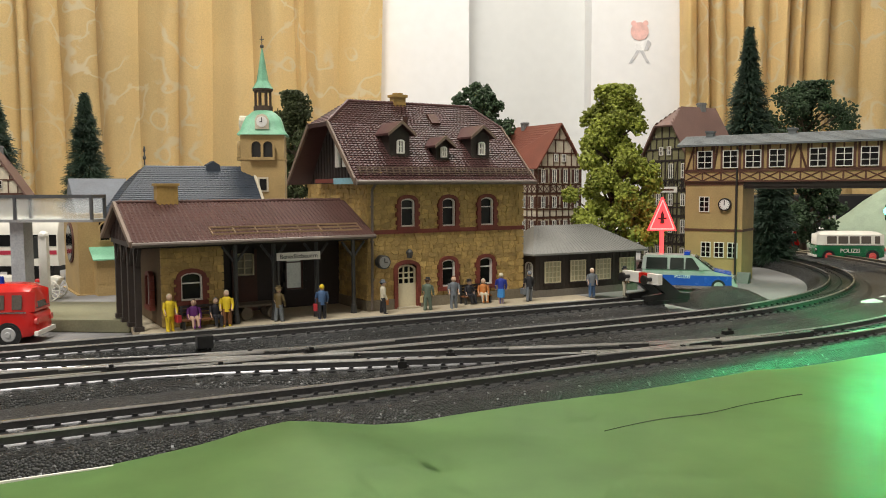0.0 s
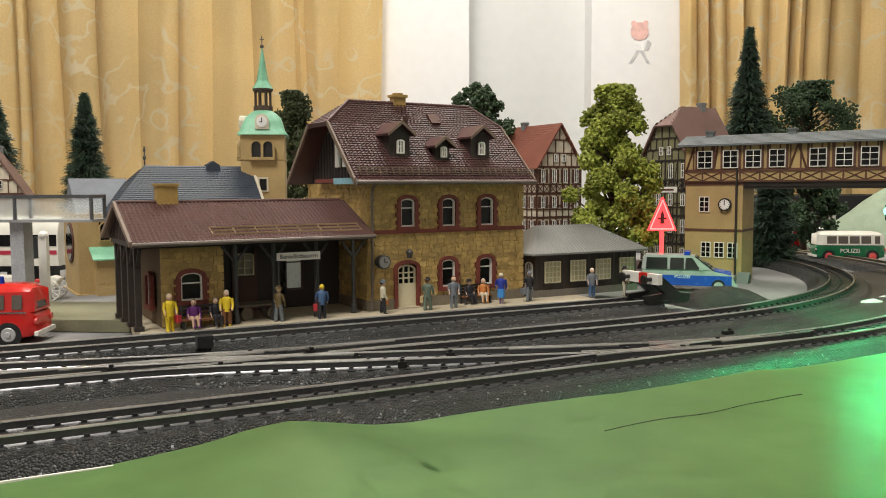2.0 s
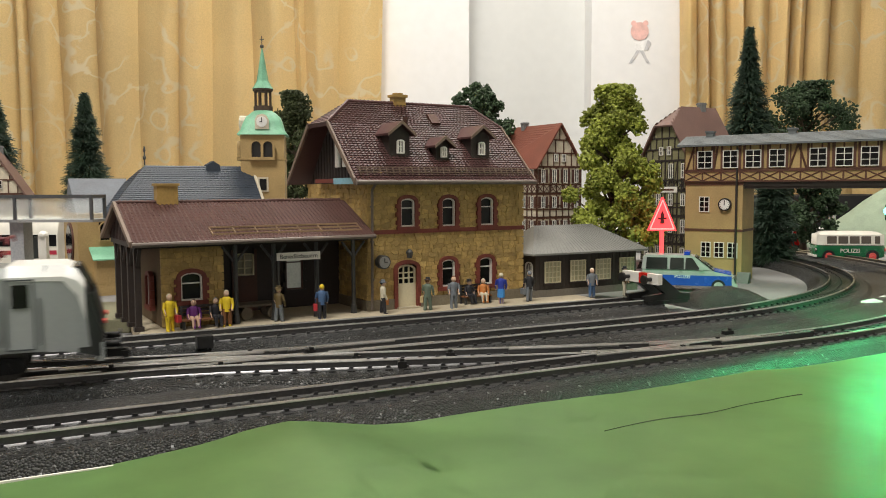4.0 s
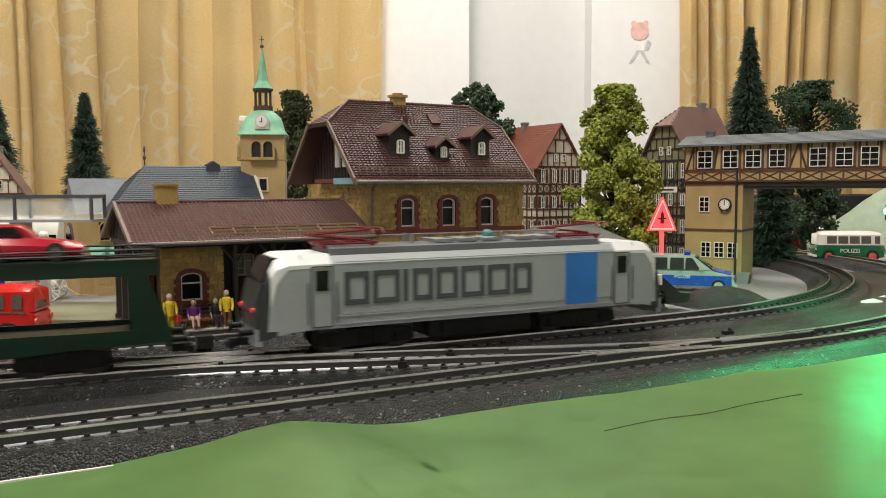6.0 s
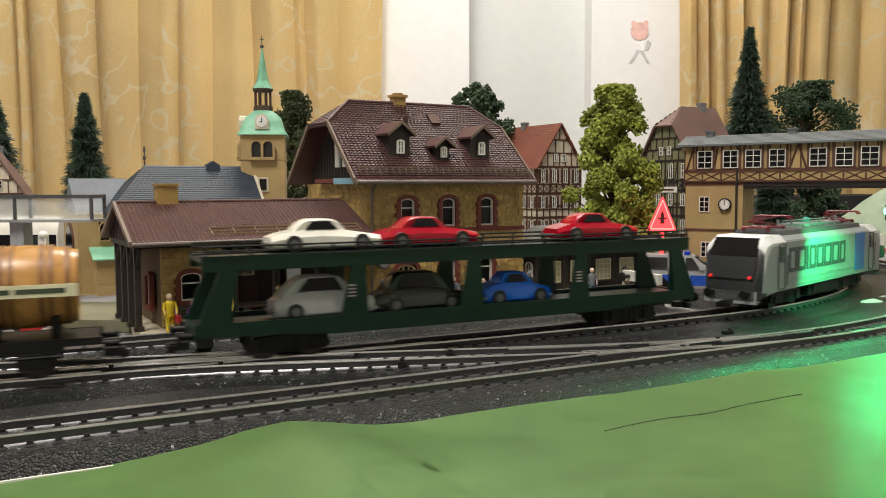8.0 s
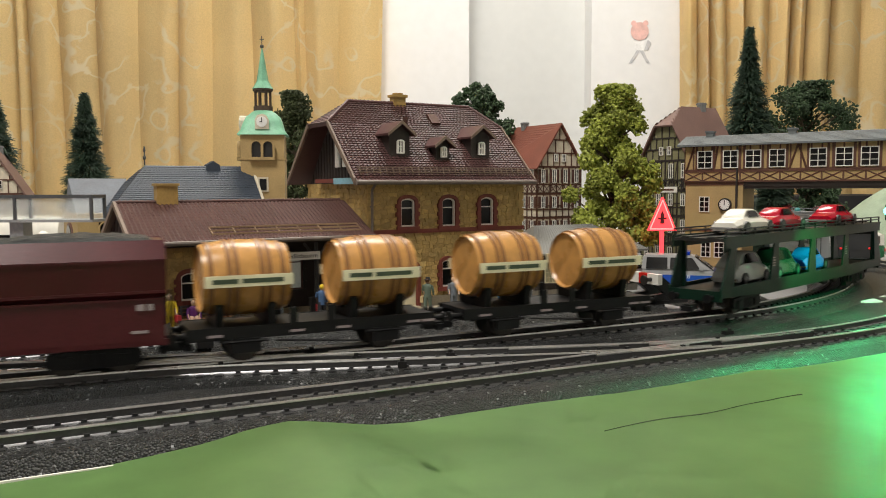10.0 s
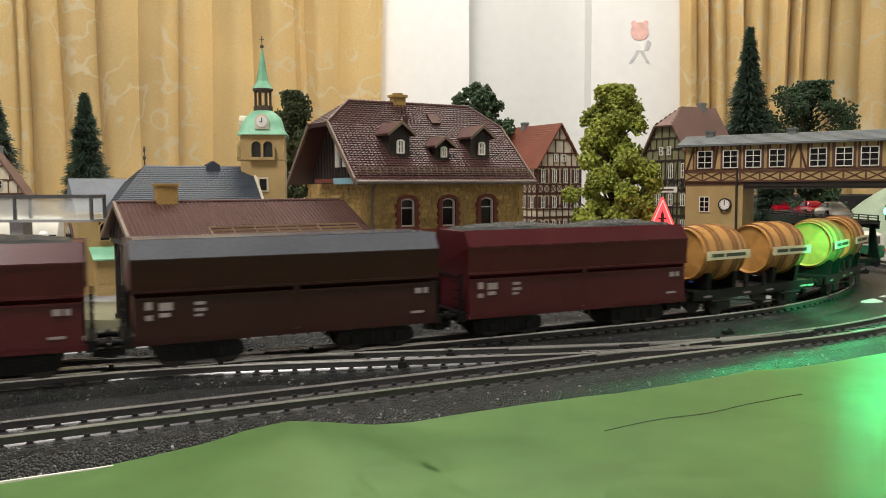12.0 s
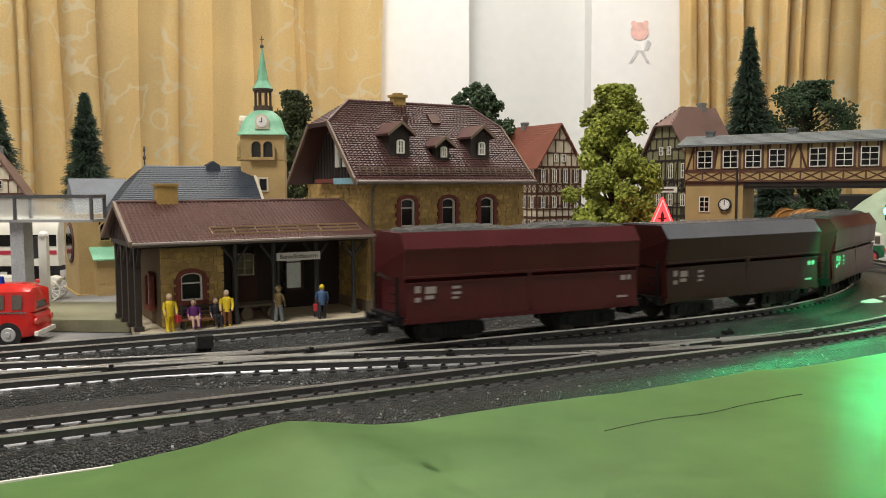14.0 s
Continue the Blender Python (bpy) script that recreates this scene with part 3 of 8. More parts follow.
    bm = bmesh.new()
    hip_l = [Vector((x0, yk, zk)), Vector((kx0, ym, zr)), Vector((x0, yk2, zk))]
    nrow = 6
    for r in range(nrow):
        q = [hip_l[2].lerp(hip_l[1], r / nrow), hip_l[0].lerp(hip_l[1], r / nrow), hip_l[0].lerp(hip_l[1], (r + 1) / nrow), hip_l[2].lerp(hip_l[1], (r + 1) / nrow)]
        if r == nrow - 1:
            q[3] = q[3] + Vector((0, 0.4, 0))
        tiled(bm, q, 2.6, 99, 0.6, 0.5)
    part("hip_tiles", bm, ROOF, roof, "", False, None, "stuff")
    # ridge caps
    cap = bmesh.new()
    lathe(cap, [(1.0, -1.5), (1.3, 1.5)], 8, Matrix.Rotation(radians(90), 4, "Y"))
    cap = finish("ridge_tile", cap, ROOF, True)
    for p, q in ((Vector((kx0, ym, zr)), Vector((kx1, ym, zr))), (Vector((x0, yk, zk)), Vector((kx0, ym, zr))), (Vector((kx1, ym, zr)), Vector((x1, yk, zk)))):
        n = int((q - p).length / 2.8)
        rot = Vector((1, 0, 0)).rotation_difference(q - p).to_matrix().to_4x4()
        for i in range(n):
            c = p.lerp(q, (i + 0.5) / n)
            piece("ridge_tile", cap, roof, Matrix.Translation(Vector((c.x, c.y, c.z + 0.6)) * MM) @ rot)
    # bargeboards on the gable end, timber gable wall
    for yy, yyk in ((y0, yk), (y2, yk2)):
        for xx in (x0 - .9, x1 - .3):
            bm = bmesh.new()
            solid(bm, [(xx, yy, zb - 2), (xx + 1.2, yy, zb - 2), (xx + 1.2, yyk, zk - 2), (xx, yyk, zk - 2), (xx, yy, zb + 1.6), (xx + 1.2, yy, zb + 1.6), (xx + 1.2, yyk, zk + 1.6), (xx, yyk, zk + 1.6)],
                  [(0, 1, 2, 3), (4, 5, 6, 7), (0, 1, 5, 4), (2, 3, 7, 6), (0, 3, 7, 4), (1, 2, 6, 5)])
            part("bargeboard", bm, BARGE, roof, "pale brown bargeboard")
    bm = bmesh.new()
    prism(bm, [(1, 74.1), (DEEP - 1, 74.1), (yk2 + 1, zk - 2), (yk - 1, zk - 2)], 1.5, 4, "x")
    part("gable_wall", bm, DARK_WOOD, ob, "dark timber gable wall")
    bm = bmesh.new()
    prism(bm, [(1, 74.1), (DEEP - 1, 74.1), (yk2 + 1, zk - 2), (yk - 1, zk - 2)], W - 4, W - 1.5, "x")
    part("gable_wall", bm, DARK_WOOD, ob, "dark timber gable wall")
    bm = bmesh.new()
    for k in range(18):
        yy = 5 + k * 4.6
        box(bm, 0.9, 1.5, yy, yy + .5, 74.1, min(zk - 4, 75 + 30 * min(1, min(k + 1, 18 - k) / 6)))
    part("gable_batten", bm, DARK_WOOD, ob, "", False, None, "stuff")
    for yy in (29, 40):
        bm = bmesh.new()
        box(bm, 0.2, 1.6, yy, yy + 5.6, 84, 101)
        box(bm, -0.1, 0.6, yy + 1.1, yy + 4.5, 85, 100)
        part("gable_window", bm, WHITE, ob, "narrow white attic window")
    bm = bmesh.new()
    box(bm, -4.5, -1.2, 14, 66, 74.4, 77)
    part("gable_beam", bm, RED_TRIM, ob, "red-brown beam")
    bm = bmesh.new()
    box(bm, -6, -1, 6, 34, 73.6, 77.2)
    bevel(bm, 0.6)
    part("blue_panel", bm, mat("pale blue plastic", (0.22, 0.42, 0.5), 0.5), ob, "pale blue plastic piece under the gable")
    # gutter and snow guard, downpipe
    bm = bmesh.new()
    rod(bm, (x0, y0 - 1.2, zb - .6), (x1, y0 - 1.2, zb - .6), 1.4, None, 10)
    part("gutter", bm, GUTTER, ob, "grey-brown eaves gutter")
    bm = bmesh.new()
    rod(bm, (2, -8, zb - 1), (2, -2.6, 70), 0.8)
    rod(bm, (2, -2.6, 70), (1.4, -2.2, 1), 0.8)
    for z in (18, 40, 60):
        rod(bm, (1.8, -2.3, z), (1.8, -2.3, z + 1), 1.1)
    part("downpipe", bm, GUTTER, ob, "grey downpipe")
    bm = bmesh.new()
    sl = (ym - y0) / (zr - zb)
    for zz in (80.2, 81.6, 83.0):
        yy = y0 + (zz - zb - 2.2) * sl - 1.0
        box(bm, x0 + 3, x1 - 2, yy - .25, yy + .25, zz - .3, zz + .3)
    for k in range(29):
        xx = x0 + 4 + k * 4.2
        yy = y0 + (80 - zb - 2.2) * sl
        solid(bm, [(xx, yy - 1.2, 78.6), (xx + .6, yy - 1.2, 78.6), (xx + .6, yy + .8, 83.2), (xx, yy + .8, 83.2), (xx, yy - .6, 78.6), (xx + .6, yy - .6, 78.6), (xx + .6, yy + 1.4, 83.2), (xx, yy + 1.4, 83.2)],
              [(0, 1, 2, 3), (4, 5, 6, 7), (0, 1, 5, 4), (2, 3, 7, 6), (0, 3, 7, 4), (1, 2, 6, 5)])
    part("snow_guard", bm, BARGE, ob, "brown snow guard rail along the eaves")
    # dormers

    def dormer(cx, w, zl, za, big):
        yw = y0 + (zl - zb) * sl
        do = new("dormer")
        do.parent = ob
        yt = y0 + (za - zb) * sl + 3
        bm = bmesh.new()
        prism(bm, [(cx - w / 2, zl - 2), (cx + w / 2, zl - 2), (cx + w / 2, za - w * .52), (cx, za - 1.2), (cx - w / 2, za - w * .52)], yw - 0.5, yt)
        part("dormer_body", bm, DARK_WOOD, do, "dark timber cheeks")
        bm = bmesh.new()
        o = w / 2 + 2.6
        for sgn in (-1, 1):
            solid(bm, [(cx, yw - 4, za), (cx + sgn * o, yw - 4, za - o * .78), (cx + sgn * o, yw - 4, za - o * .78 - 1.2), (cx, yw - 4, za - 1.4),
                       (cx, yt + 6, za), (cx + sgn * o, yt - 1, za - o * .78), (cx + sgn * o, yt - 1, za - o * .78 - 1.2), (cx, yt + 6, za - 1.4)],
                  [(0, 1, 2, 3), (4, 5, 6, 7), (0, 1, 5, 4), (2, 3, 7, 6), (0, 3, 7, 4), (1, 2, 6, 5)])
        part("dormer_roof", bm, ROOF, do, "small tiled gable roof")
        bm = bmesh.new()
        for sgn in (-1, 1):
            solid(bm, [(cx, yw - 4.6, za + .3), (cx + sgn * o, yw - 4.6, za - o * .78 + .2), (cx + sgn * o, yw - 4.6, za - o * .78 - 1.7), (cx, yw - 4.6, za - 1.9),
                       (cx, yw - 4, za + .3), (cx + sgn * o, yw - 4, za - o * .78 + .2), (cx + sgn * o, yw - 4, za - o * .78 - 1.7), (cx, yw - 4, za - 1.9)],
                  [(0, 1, 2, 3), (4, 5, 6, 7), (0, 1, 5, 4), (2, 3, 7, 6), (0, 3, 7, 4), (1, 2, 6, 5)])
        part("bargeboard", bm, BARGE, do)
        ww, wh = (4.6, 8.2) if big else (4.0, 6.6)
        zz = zl + 2.0
        window(do, cx - ww / 2, cx + ww / 2, zz, zz + wh, Matrix.Translation((0, (yw - 2.4) * MM, 0)), 2, (0.5,), 1.0, None)
    dormer(24.5, 13.5, 89.5, 110.5, True)
    dormer(53.0, 9.5, 87.5, 102.4, False)
    dormer(82.0, 13.5, 89.5, 110.0, True)
    # chimneys, skylight, vent pipe
    bm = bmesh.new()
    box(bm, 40, 48.5, ym - 2, ym + 4, zr - 8, zr + 6.2)
    box(bm, 39, 49.5, ym - 3, ym + 5, zr + 4.4, zr + 6)
    box(bm, 41.5, 47, ym - 1, ym + 3, zr + 6, zr + 7.2)
    part("chimney", bm, CHIM, ob, "ochre brick chimney")
    bm = bmesh.new()
    box(bm, 56, 76, ym + 4, ym + 8, zr - 6, zr + 1.2)
    part("rear_vent", bm, DARK_WOOD, ob)
    bm = bmesh.new()
    for zz in (114.5,):
        yy = y0 + (zz - zb) * sl
        v = box(bm, -3.2, 3.2, -4.6, 4.6, 0, 1.5)
        bmesh.ops.transform(bm, matrix=Matrix.Translation((63, yy - 1, zz)) @ Matrix.Rotation(math.atan2(zr - zb, ym - y0), 4, "X"), verts=v)
    part("skylight", bm, BROWN, ob, "small roof skylight")
    bm = bmesh.new()
    yy = y0 + (103 - zb) * sl
    rod(bm, (37, yy, 101), (37, yy, 113), 1.2)
    rod(bm, (37, yy, 113), (37, yy, 114.6), 1.8)
    part("vent_pipe", bm, BROWN, ob)
    # lamps and clock on the wall
    bm = bmesh.new()
    rod(bm, (25.3, -0.6, 33.5), (25.3, -4, 35), 0.5)
    lathe(bm, [(1.5, 30), (2.2, 33.5), (0.6, 35.5)], 8, Matrix.Translation((25.3, -4, 0)))
    part("wall_lantern", bm, IRON, ob, "black lantern over the door")
    bm = bmesh.new()
    rod(bm, (7.5, -2.2, 28.6), (7.5, -6.5, 28.6), 4.0, None, 20)
    rod(bm, (7.5, 0, 31), (7.5, -4, 31), 0.6)
    clock = part("station_clock", bm, IRON, ob, "round grey platform clock", True)
    bm = bmesh.new()
    rod(bm, (7.5, -6.4, 28.6), (7.5, -6.8, 28.6), 3.3, None, 20)
    part("dial", bm, mat("grey dial", (0.25, 0.25, 0.24), 0.5), clock)
    bm = bmesh.new()
    box(bm, 7.3, 7.7, -7.1, -6.8, 28.4, 31)
    box(bm, 7.3, 9.4, -7.1, -6.8, 28.4, 28.8)
    part("pointers", bm, BLACK, clock)
    return ob


main_house()


def extension():
    ob = thing("station_extension", "open-fronted station wing with red-brown tiled roof", "building", ST)
    F = 4.0                      # the front wall stands a little back
    xl, xr = -114.2, -83.4
    ridge_y, back = 30.0, 64.0
    win = (-105.1 - xl, -94.0 - xl, 13.4, 28.0)
    stone_wall(ob, xr - xl, 41, [win], Matrix.Translation((xl * MM, F * MM, -0.0)), 4.3, 7)
    window(ob, *win, Matrix.Translation((xl * MM, F * MM, 0)), 1, (0.62,), 2.4)
    for k in range(9):
        for x0, x1 in ((xl - .6, xl + (4.4 if k % 2 else 2.8)), (xr - (4.4 if k % 2 else 2.8), xr + .6)):
            bm = bmesh.new()
            box(bm, x0, x1, F - 1.2, F + .6, 1 + k * 4.4, 4.9 + k * 4.4)
            bevel(bm, 0.4)
            part("corner_stone", bm, STONE, ob)
    bm = bmesh.new()
    side = [(F + 3, 0), (back, 0), (back, 41), (F + 3, 41)]
    prism(bm, side, xl, xl + 3, "x")
    prism(bm, [(F + 3, 0), (back - 22, 0), (back - 22, 41), (F + 3, 41)], xr - 3, xr, "x")
    part("side_wall", bm, mat("brown rendered wall", (0.14, 0.095, 0.05), 0.8), ob, "brown side wall")
    bm = bmesh.new()
    box(bm, xr - 3, 0, 40, 43, 0, 41)
    part("rear_wall", bm, DARK_WOOD, ob, "dark timber waiting hall wall")
    for x in (xl - .4,):
        window(ob, 20, 28, 10, 26, Matrix.Translation((x * MM, 0, 0)) @ Matrix.Rotation(radians(-90), 4, "Z") @ Matrix.Translation((-48 * MM, -1.6 * MM, 0)), 1, (0.6,), 2.0)
    # window and door in the rear wall
    lit = mat("pale lit pane", (0.5, 0.52, 0.45), 0.3, emit=0.12)
    window(ob, -36, -25, 11, 33, Matrix.Translation((0, 38.0 * MM, 0)), 1, (0.74,), 0.4, DARK_WOOD, 0.8, BROWN, lit)
    window(ob, -66, -55, 21, 34, Matrix.Translation((0, 38.0 * MM, 0)), 2, (0.33, 0.66), 0.4, None, 1, CREAM, mat("dim pane", (0.3, 0.28, 0.2), 0.4))
    bm = bmesh.new()
    box(bm, -68, -53, 38.6, 40, 0, 20.6)
    box(bm, -68, -66.4, 38.6, 40, 20.6, 36)
    box(bm, -54.6, -53, 38.6, 40, 20.6, 36)
    part("hall_door", bm, BROWN, ob, "brown panelled door")
    # roof
    x0, x1, y0, y1, zb, zr = -131.4, -1.2, -12.0, 74.0, 45.0, 63.8
    bm = bmesh.new()
    prism(bm, [(y0, zb), (ridge_y, zr), (y1, zb), (y1, zb - 1.6), (ridge_y, zr - 2), (y0, zb - 1.6)], x0, x1, "x")
    roof = part("roof", bm, ROOF2, ob, "red-brown tiled gable roof")
    bm = bmesh.new()
    tiled(bm, [(x0, y0, zb), (x1, y0, zb), (x1, ridge_y, zr), (x0, ridge_y, zr)], 2.3, 3.4, 0.22, 0.6)
    part("tiles", bm, ROOF2, roof, "rows of red-brown pantiles", False, None, "stuff")
    cap = bmesh.new()
    lathe(cap, [(0.8, -1.4), (1.2, 1.4)], 8, Matrix.Rotation(radians(90), 4, "Y"))
    cap = finish("ridge_tile", cap, ROOF2, True)
    for i in range(44):
        piece("ridge_tile", cap, roof, pose_mm(x0 + 1.5 + i * 2.9, ridge_y, zr + .5))
    bm = bmesh.new()
    for xx in (x0 - 1.2,):
        prism(bm, [(y0 - .6, zb - 1.8), (y0 - .6, zb + .9), (ridge_y, zr + 1.2), (y1, zb + .9), (y1, zb - 1.6), (ridge_y, zr - 1.8)], xx, xx + 1.5, "x")
    part("bargeboard", bm, BARGE, roof, "pale brown bargeboard")
    bm = bmesh.new()
    prism(bm, [(y0 + 4, zb - .5), (y1 - 4, zb - .5), (ridge_y, zr - 2)], x0 + 3, x0 + 5, "x")
    for k in range(16):
        yy = y0 + 8 + k * 4.5
        box(bm, x0 + 2.5, x0 + 3, yy, yy + .5, zb - .5, zb + 17 * (1 - abs(yy - ridge_y) / 44))
    part("gable_boarding", bm, mat("brown boarding", (0.06, 0.04, 0.035), 0.7), ob, "dark vertical gable boards")
    bm = bmesh.new()
    rod(bm, (x0, y0 - 1, zb - .8), (x1, y0 - 1, zb - .8), 1.2, None, 8)
    part("gutter", bm, GUTTER, ob, "grey-brown gutter")
    bm = bmesh.new()
    for zz in (44.5, 46.1, 47.7):
        box(bm, -91, -7, -8.5 + (zz - 43.9) * 2, -7.9 + (zz - 43.9) * 2, zz + 3.1, zz + 4.0)
    for k in range(0, 22, 3):
        xx = -91 + k * 3.98
        solid(bm, [(xx, -7.6, 46.7), (xx + .5, -7.6, 46.7), (xx + .5, -.6, 50.1), (xx, -.6, 50.1), (xx, -7.6, 48.1), (xx + .5, -7.6, 48.1), (xx + .5, -.6, 51.3), (xx, -.6, 51.3)],
              [(0, 1, 2, 3), (4, 5, 6, 7), (0, 1, 5, 4), (2, 3, 7, 6), (0, 3, 7, 4), (1, 2, 6, 5)])
    part("snow_guard", bm, mat("pale brown guard rail", (0.27, 0.18, 0.1), 0.6), ob, "pale brown snow guard rail")
    bm = bmesh.new()
    box(bm, -110.5, -99.6, ridge_y - 3, ridge_y + 5, zr - 6, zr + 9.2)
    box(bm, -111.3, -98.8, ridge_y - 3.8, ridge_y + 5.8, zr + 9.2, zr + 10.4)
    part("chimney", bm, CHIM, ob, "ochre chimney")
    # posts with braces
    posts = [(-77.6, -1, 43.4), (-56.7, -1, 43.4), (-32.2, -1, 43.4), (-9.7, -1, 43.4)]
    for x, y, z in posts:
        bm = bmesh.new()
        rod(bm, (x, y, 0), (x, y, 5), 1.9, 1.5)
        rod(bm, (x, y, 5), (x, y, z - 1), 1.2, 1.1)
        for s in (-1, 1):
            rod(bm, (x, y, 32), (x + s * 7, y, 41), 0.7)
        part("post", bm, IRON, ob, "dark cast-iron post")
    for y in (2, 20, 38, 56):
        bm = bmesh.new()
        box(bm, -128.0, -125.0, y - 1.5, y + 1.5, 0.8, 44)
        for s in (-1, 1):
            rod(bm, (-126.5, y, 31), (-126.5, y + s * 8, 42), 1.0, None, 6)
        box(bm, -128.8, -124.2, y - 2.2, y + 2.2, 0, 2.2)
        part("timber_post", bm, DARK_WOOD, ob, "dark timber post with braces")
    bm = bmesh.new()
    box(bm, -129, -124.4, -8, 62, 42.0, 44.4)
    box(bm, -124.2, -1, -2.6, -0, 41.6, 43.6)
    part("beam", bm, DARK_WOOD, ob)
    # name board
    bm = bmesh.new()
    box(bm, -56.1, -31.2, -4.6, -3.9, 32.3, 36.6)
    sign = part("name_board", bm, WHITE, ob, "white station name board")
    lettering("Benediktbeuern", 3.4, BLACK, sign, pose_mm(-43.65, -4.75, 34.4, 0, 90), 0.06)
    bm = bmesh.new()
    for x in (-55, -32.2):
        box(bm, x - .5, x + .5, -3.9, -2.9, 0, 36)
    part("sign_posts", bm, IRON, sign)


extension()


# ---------------------------------------------------------------- train
LOCO_GREY = mat("silver-grey loco paint", (0.31, 0.335, 0.335), 0.4, amount=0.03, stain_amount=0.04, bump=0.02)
LOCO_WHITE = mat("white loco paint", (0.72, 0.73, 0.72), 0.35, amount=0.03, stain_amount=0.03, bump=0.02)
LOCO_ROOF = mat("dark grey loco roof", (0.075, 0.08, 0.085), 0.45)
NOSE = mat("near-black loco nose", (0.028, 0.03, 0.032), 0.3, amount=0.03, bump=0)
BLUE = mat("blue band", (0.02, 0.16, 0.5), 0.4, amount=0.03)
LETTER = mat("dark grey lettering", (0.06, 0.07, 0.075), 0.5)
UNDER = mat("black underframe", (0.005, 0.005, 0.0055), 0.5, spec=0.3)
PANTO = mat("red pantograph", (0.15, 0.01, 0.016), 0.4)
WHEEL = mat("dark wheel steel", (0.06, 0.055, 0.05), 0.4, 0.6)
CARRIER = mat("dark green wagon", (0.0045, 0.02, 0.012), 0.35, amount=0.05, spec=0.3)
MAROON = mat("maroon wagon paint", (0.062, 0.009, 0.012), 0.32, stain=40, stain_amount=0.15, spec=0.3)
MAROON_DK = mat("dark brown wagon paint", (0.028, 0.007, 0.006), 0.34, stain=40, stain_amount=0.15, spec=0.3)
BLUE_TOP = mat("grey-blue wagon lid", (0.1, 0.105, 0.125), 0.2, stain=30)
COAL = mat("coal", (0.018, 0.022, 0.024), 0.45, grain=1500, amount=0.5, bump=1)
CASK = mat("pale oak staves", (0.46, 0.235, 0.07), 0.28, grain=250, amount=0.12, stain=90, stain_amount=0.15)
HOOP = mat("brown hoop", (0.22, 0.1, 0.035), 0.4)
LABEL = mat("cream label strip", (0.75, 0.7, 0.48), 0.5, amount=0.03)
GREYTXT = mat("pale grey stencil", (0.32, 0.27, 0.27), 0.6)


def bogie(parent, x, wb, r, name="bogie"):
    b = new(name)
    b.parent = parent
    b.matrix_basis = pose_mm(x, 0, 0)
    bm = bmesh.new()
    for y in (-11.5, 10.5):
        prism(bm, [(-wb / 2 - 7, 4), (-wb / 2 - 5, 3), (-4, 2.4), (4, 2.4), (wb / 2 + 5, 3), (wb / 2 + 7, 4), (wb / 2 + 6, 8.5), (6, 9.5), (-6, 9.5), (-wb / 2 - 6, 8.5)], y, y + 1.0)
        for xx in (-wb / 2, wb / 2):
            box(bm, xx - 2.2, xx + 2.2, y - .8, y + 1.8, 3.4, 7.4)
        for xx in (-3, 0, 3):
            rod(bm, (xx, y + .5, 3), (xx, y + .5, 8), 1.0, None, 6)
    box(bm, -3, 3, -11, 11, 6, 10)
    part("bogie_frame", bm, UNDER, b)
    for xx in (-wb / 2, wb / 2):
        wheels(b, xx, r)
    return b


def wheels(parent, x, r):
    bm = bmesh.new()
    rod(bm, (0, -9, 0), (0, 9, 0), 1.0, None, 8)
    for y in (-8.2, 8.2):
        s = 1 if y > 0 else -1
        rod(bm, (0, y - 1.2, 0), (0, y + 1.2, 0), r, None, 18)
        rod(bm, (0, y - s * 1.2, 0), (0, y - s * 2.0, 0), r + 0.9, None, 18)
    ob = part("wheelset", bm, WHEEL, parent, "", True, pose_mm(x, 0, r))
    return ob


def buffers(parent, x, sgn, z=11.5):
    for y in (-10, 10):
        bm = bmesh.new()
        rod(bm, (x, y, z), (x + sgn * 5, y, z), 1.3, None, 10)
        rod(bm, (x + sgn * 5, y, z), (x + sgn * 6, y, z), 2.4, None, 14)
        part("buffer", bm, UNDER, parent, "", True)
    bm = bmesh.new()
    box(bm, min(x, x + sgn * 8), max(x, x + sgn * 8), -2, 2, 5, 8)
    box(bm, min(x + sgn * 6, x + sgn * 9), max(x + sgn * 6, x + sgn * 9), -3.2, 3.2, 4.4, 7.2)
    part("coupling", bm, UNDER, parent)


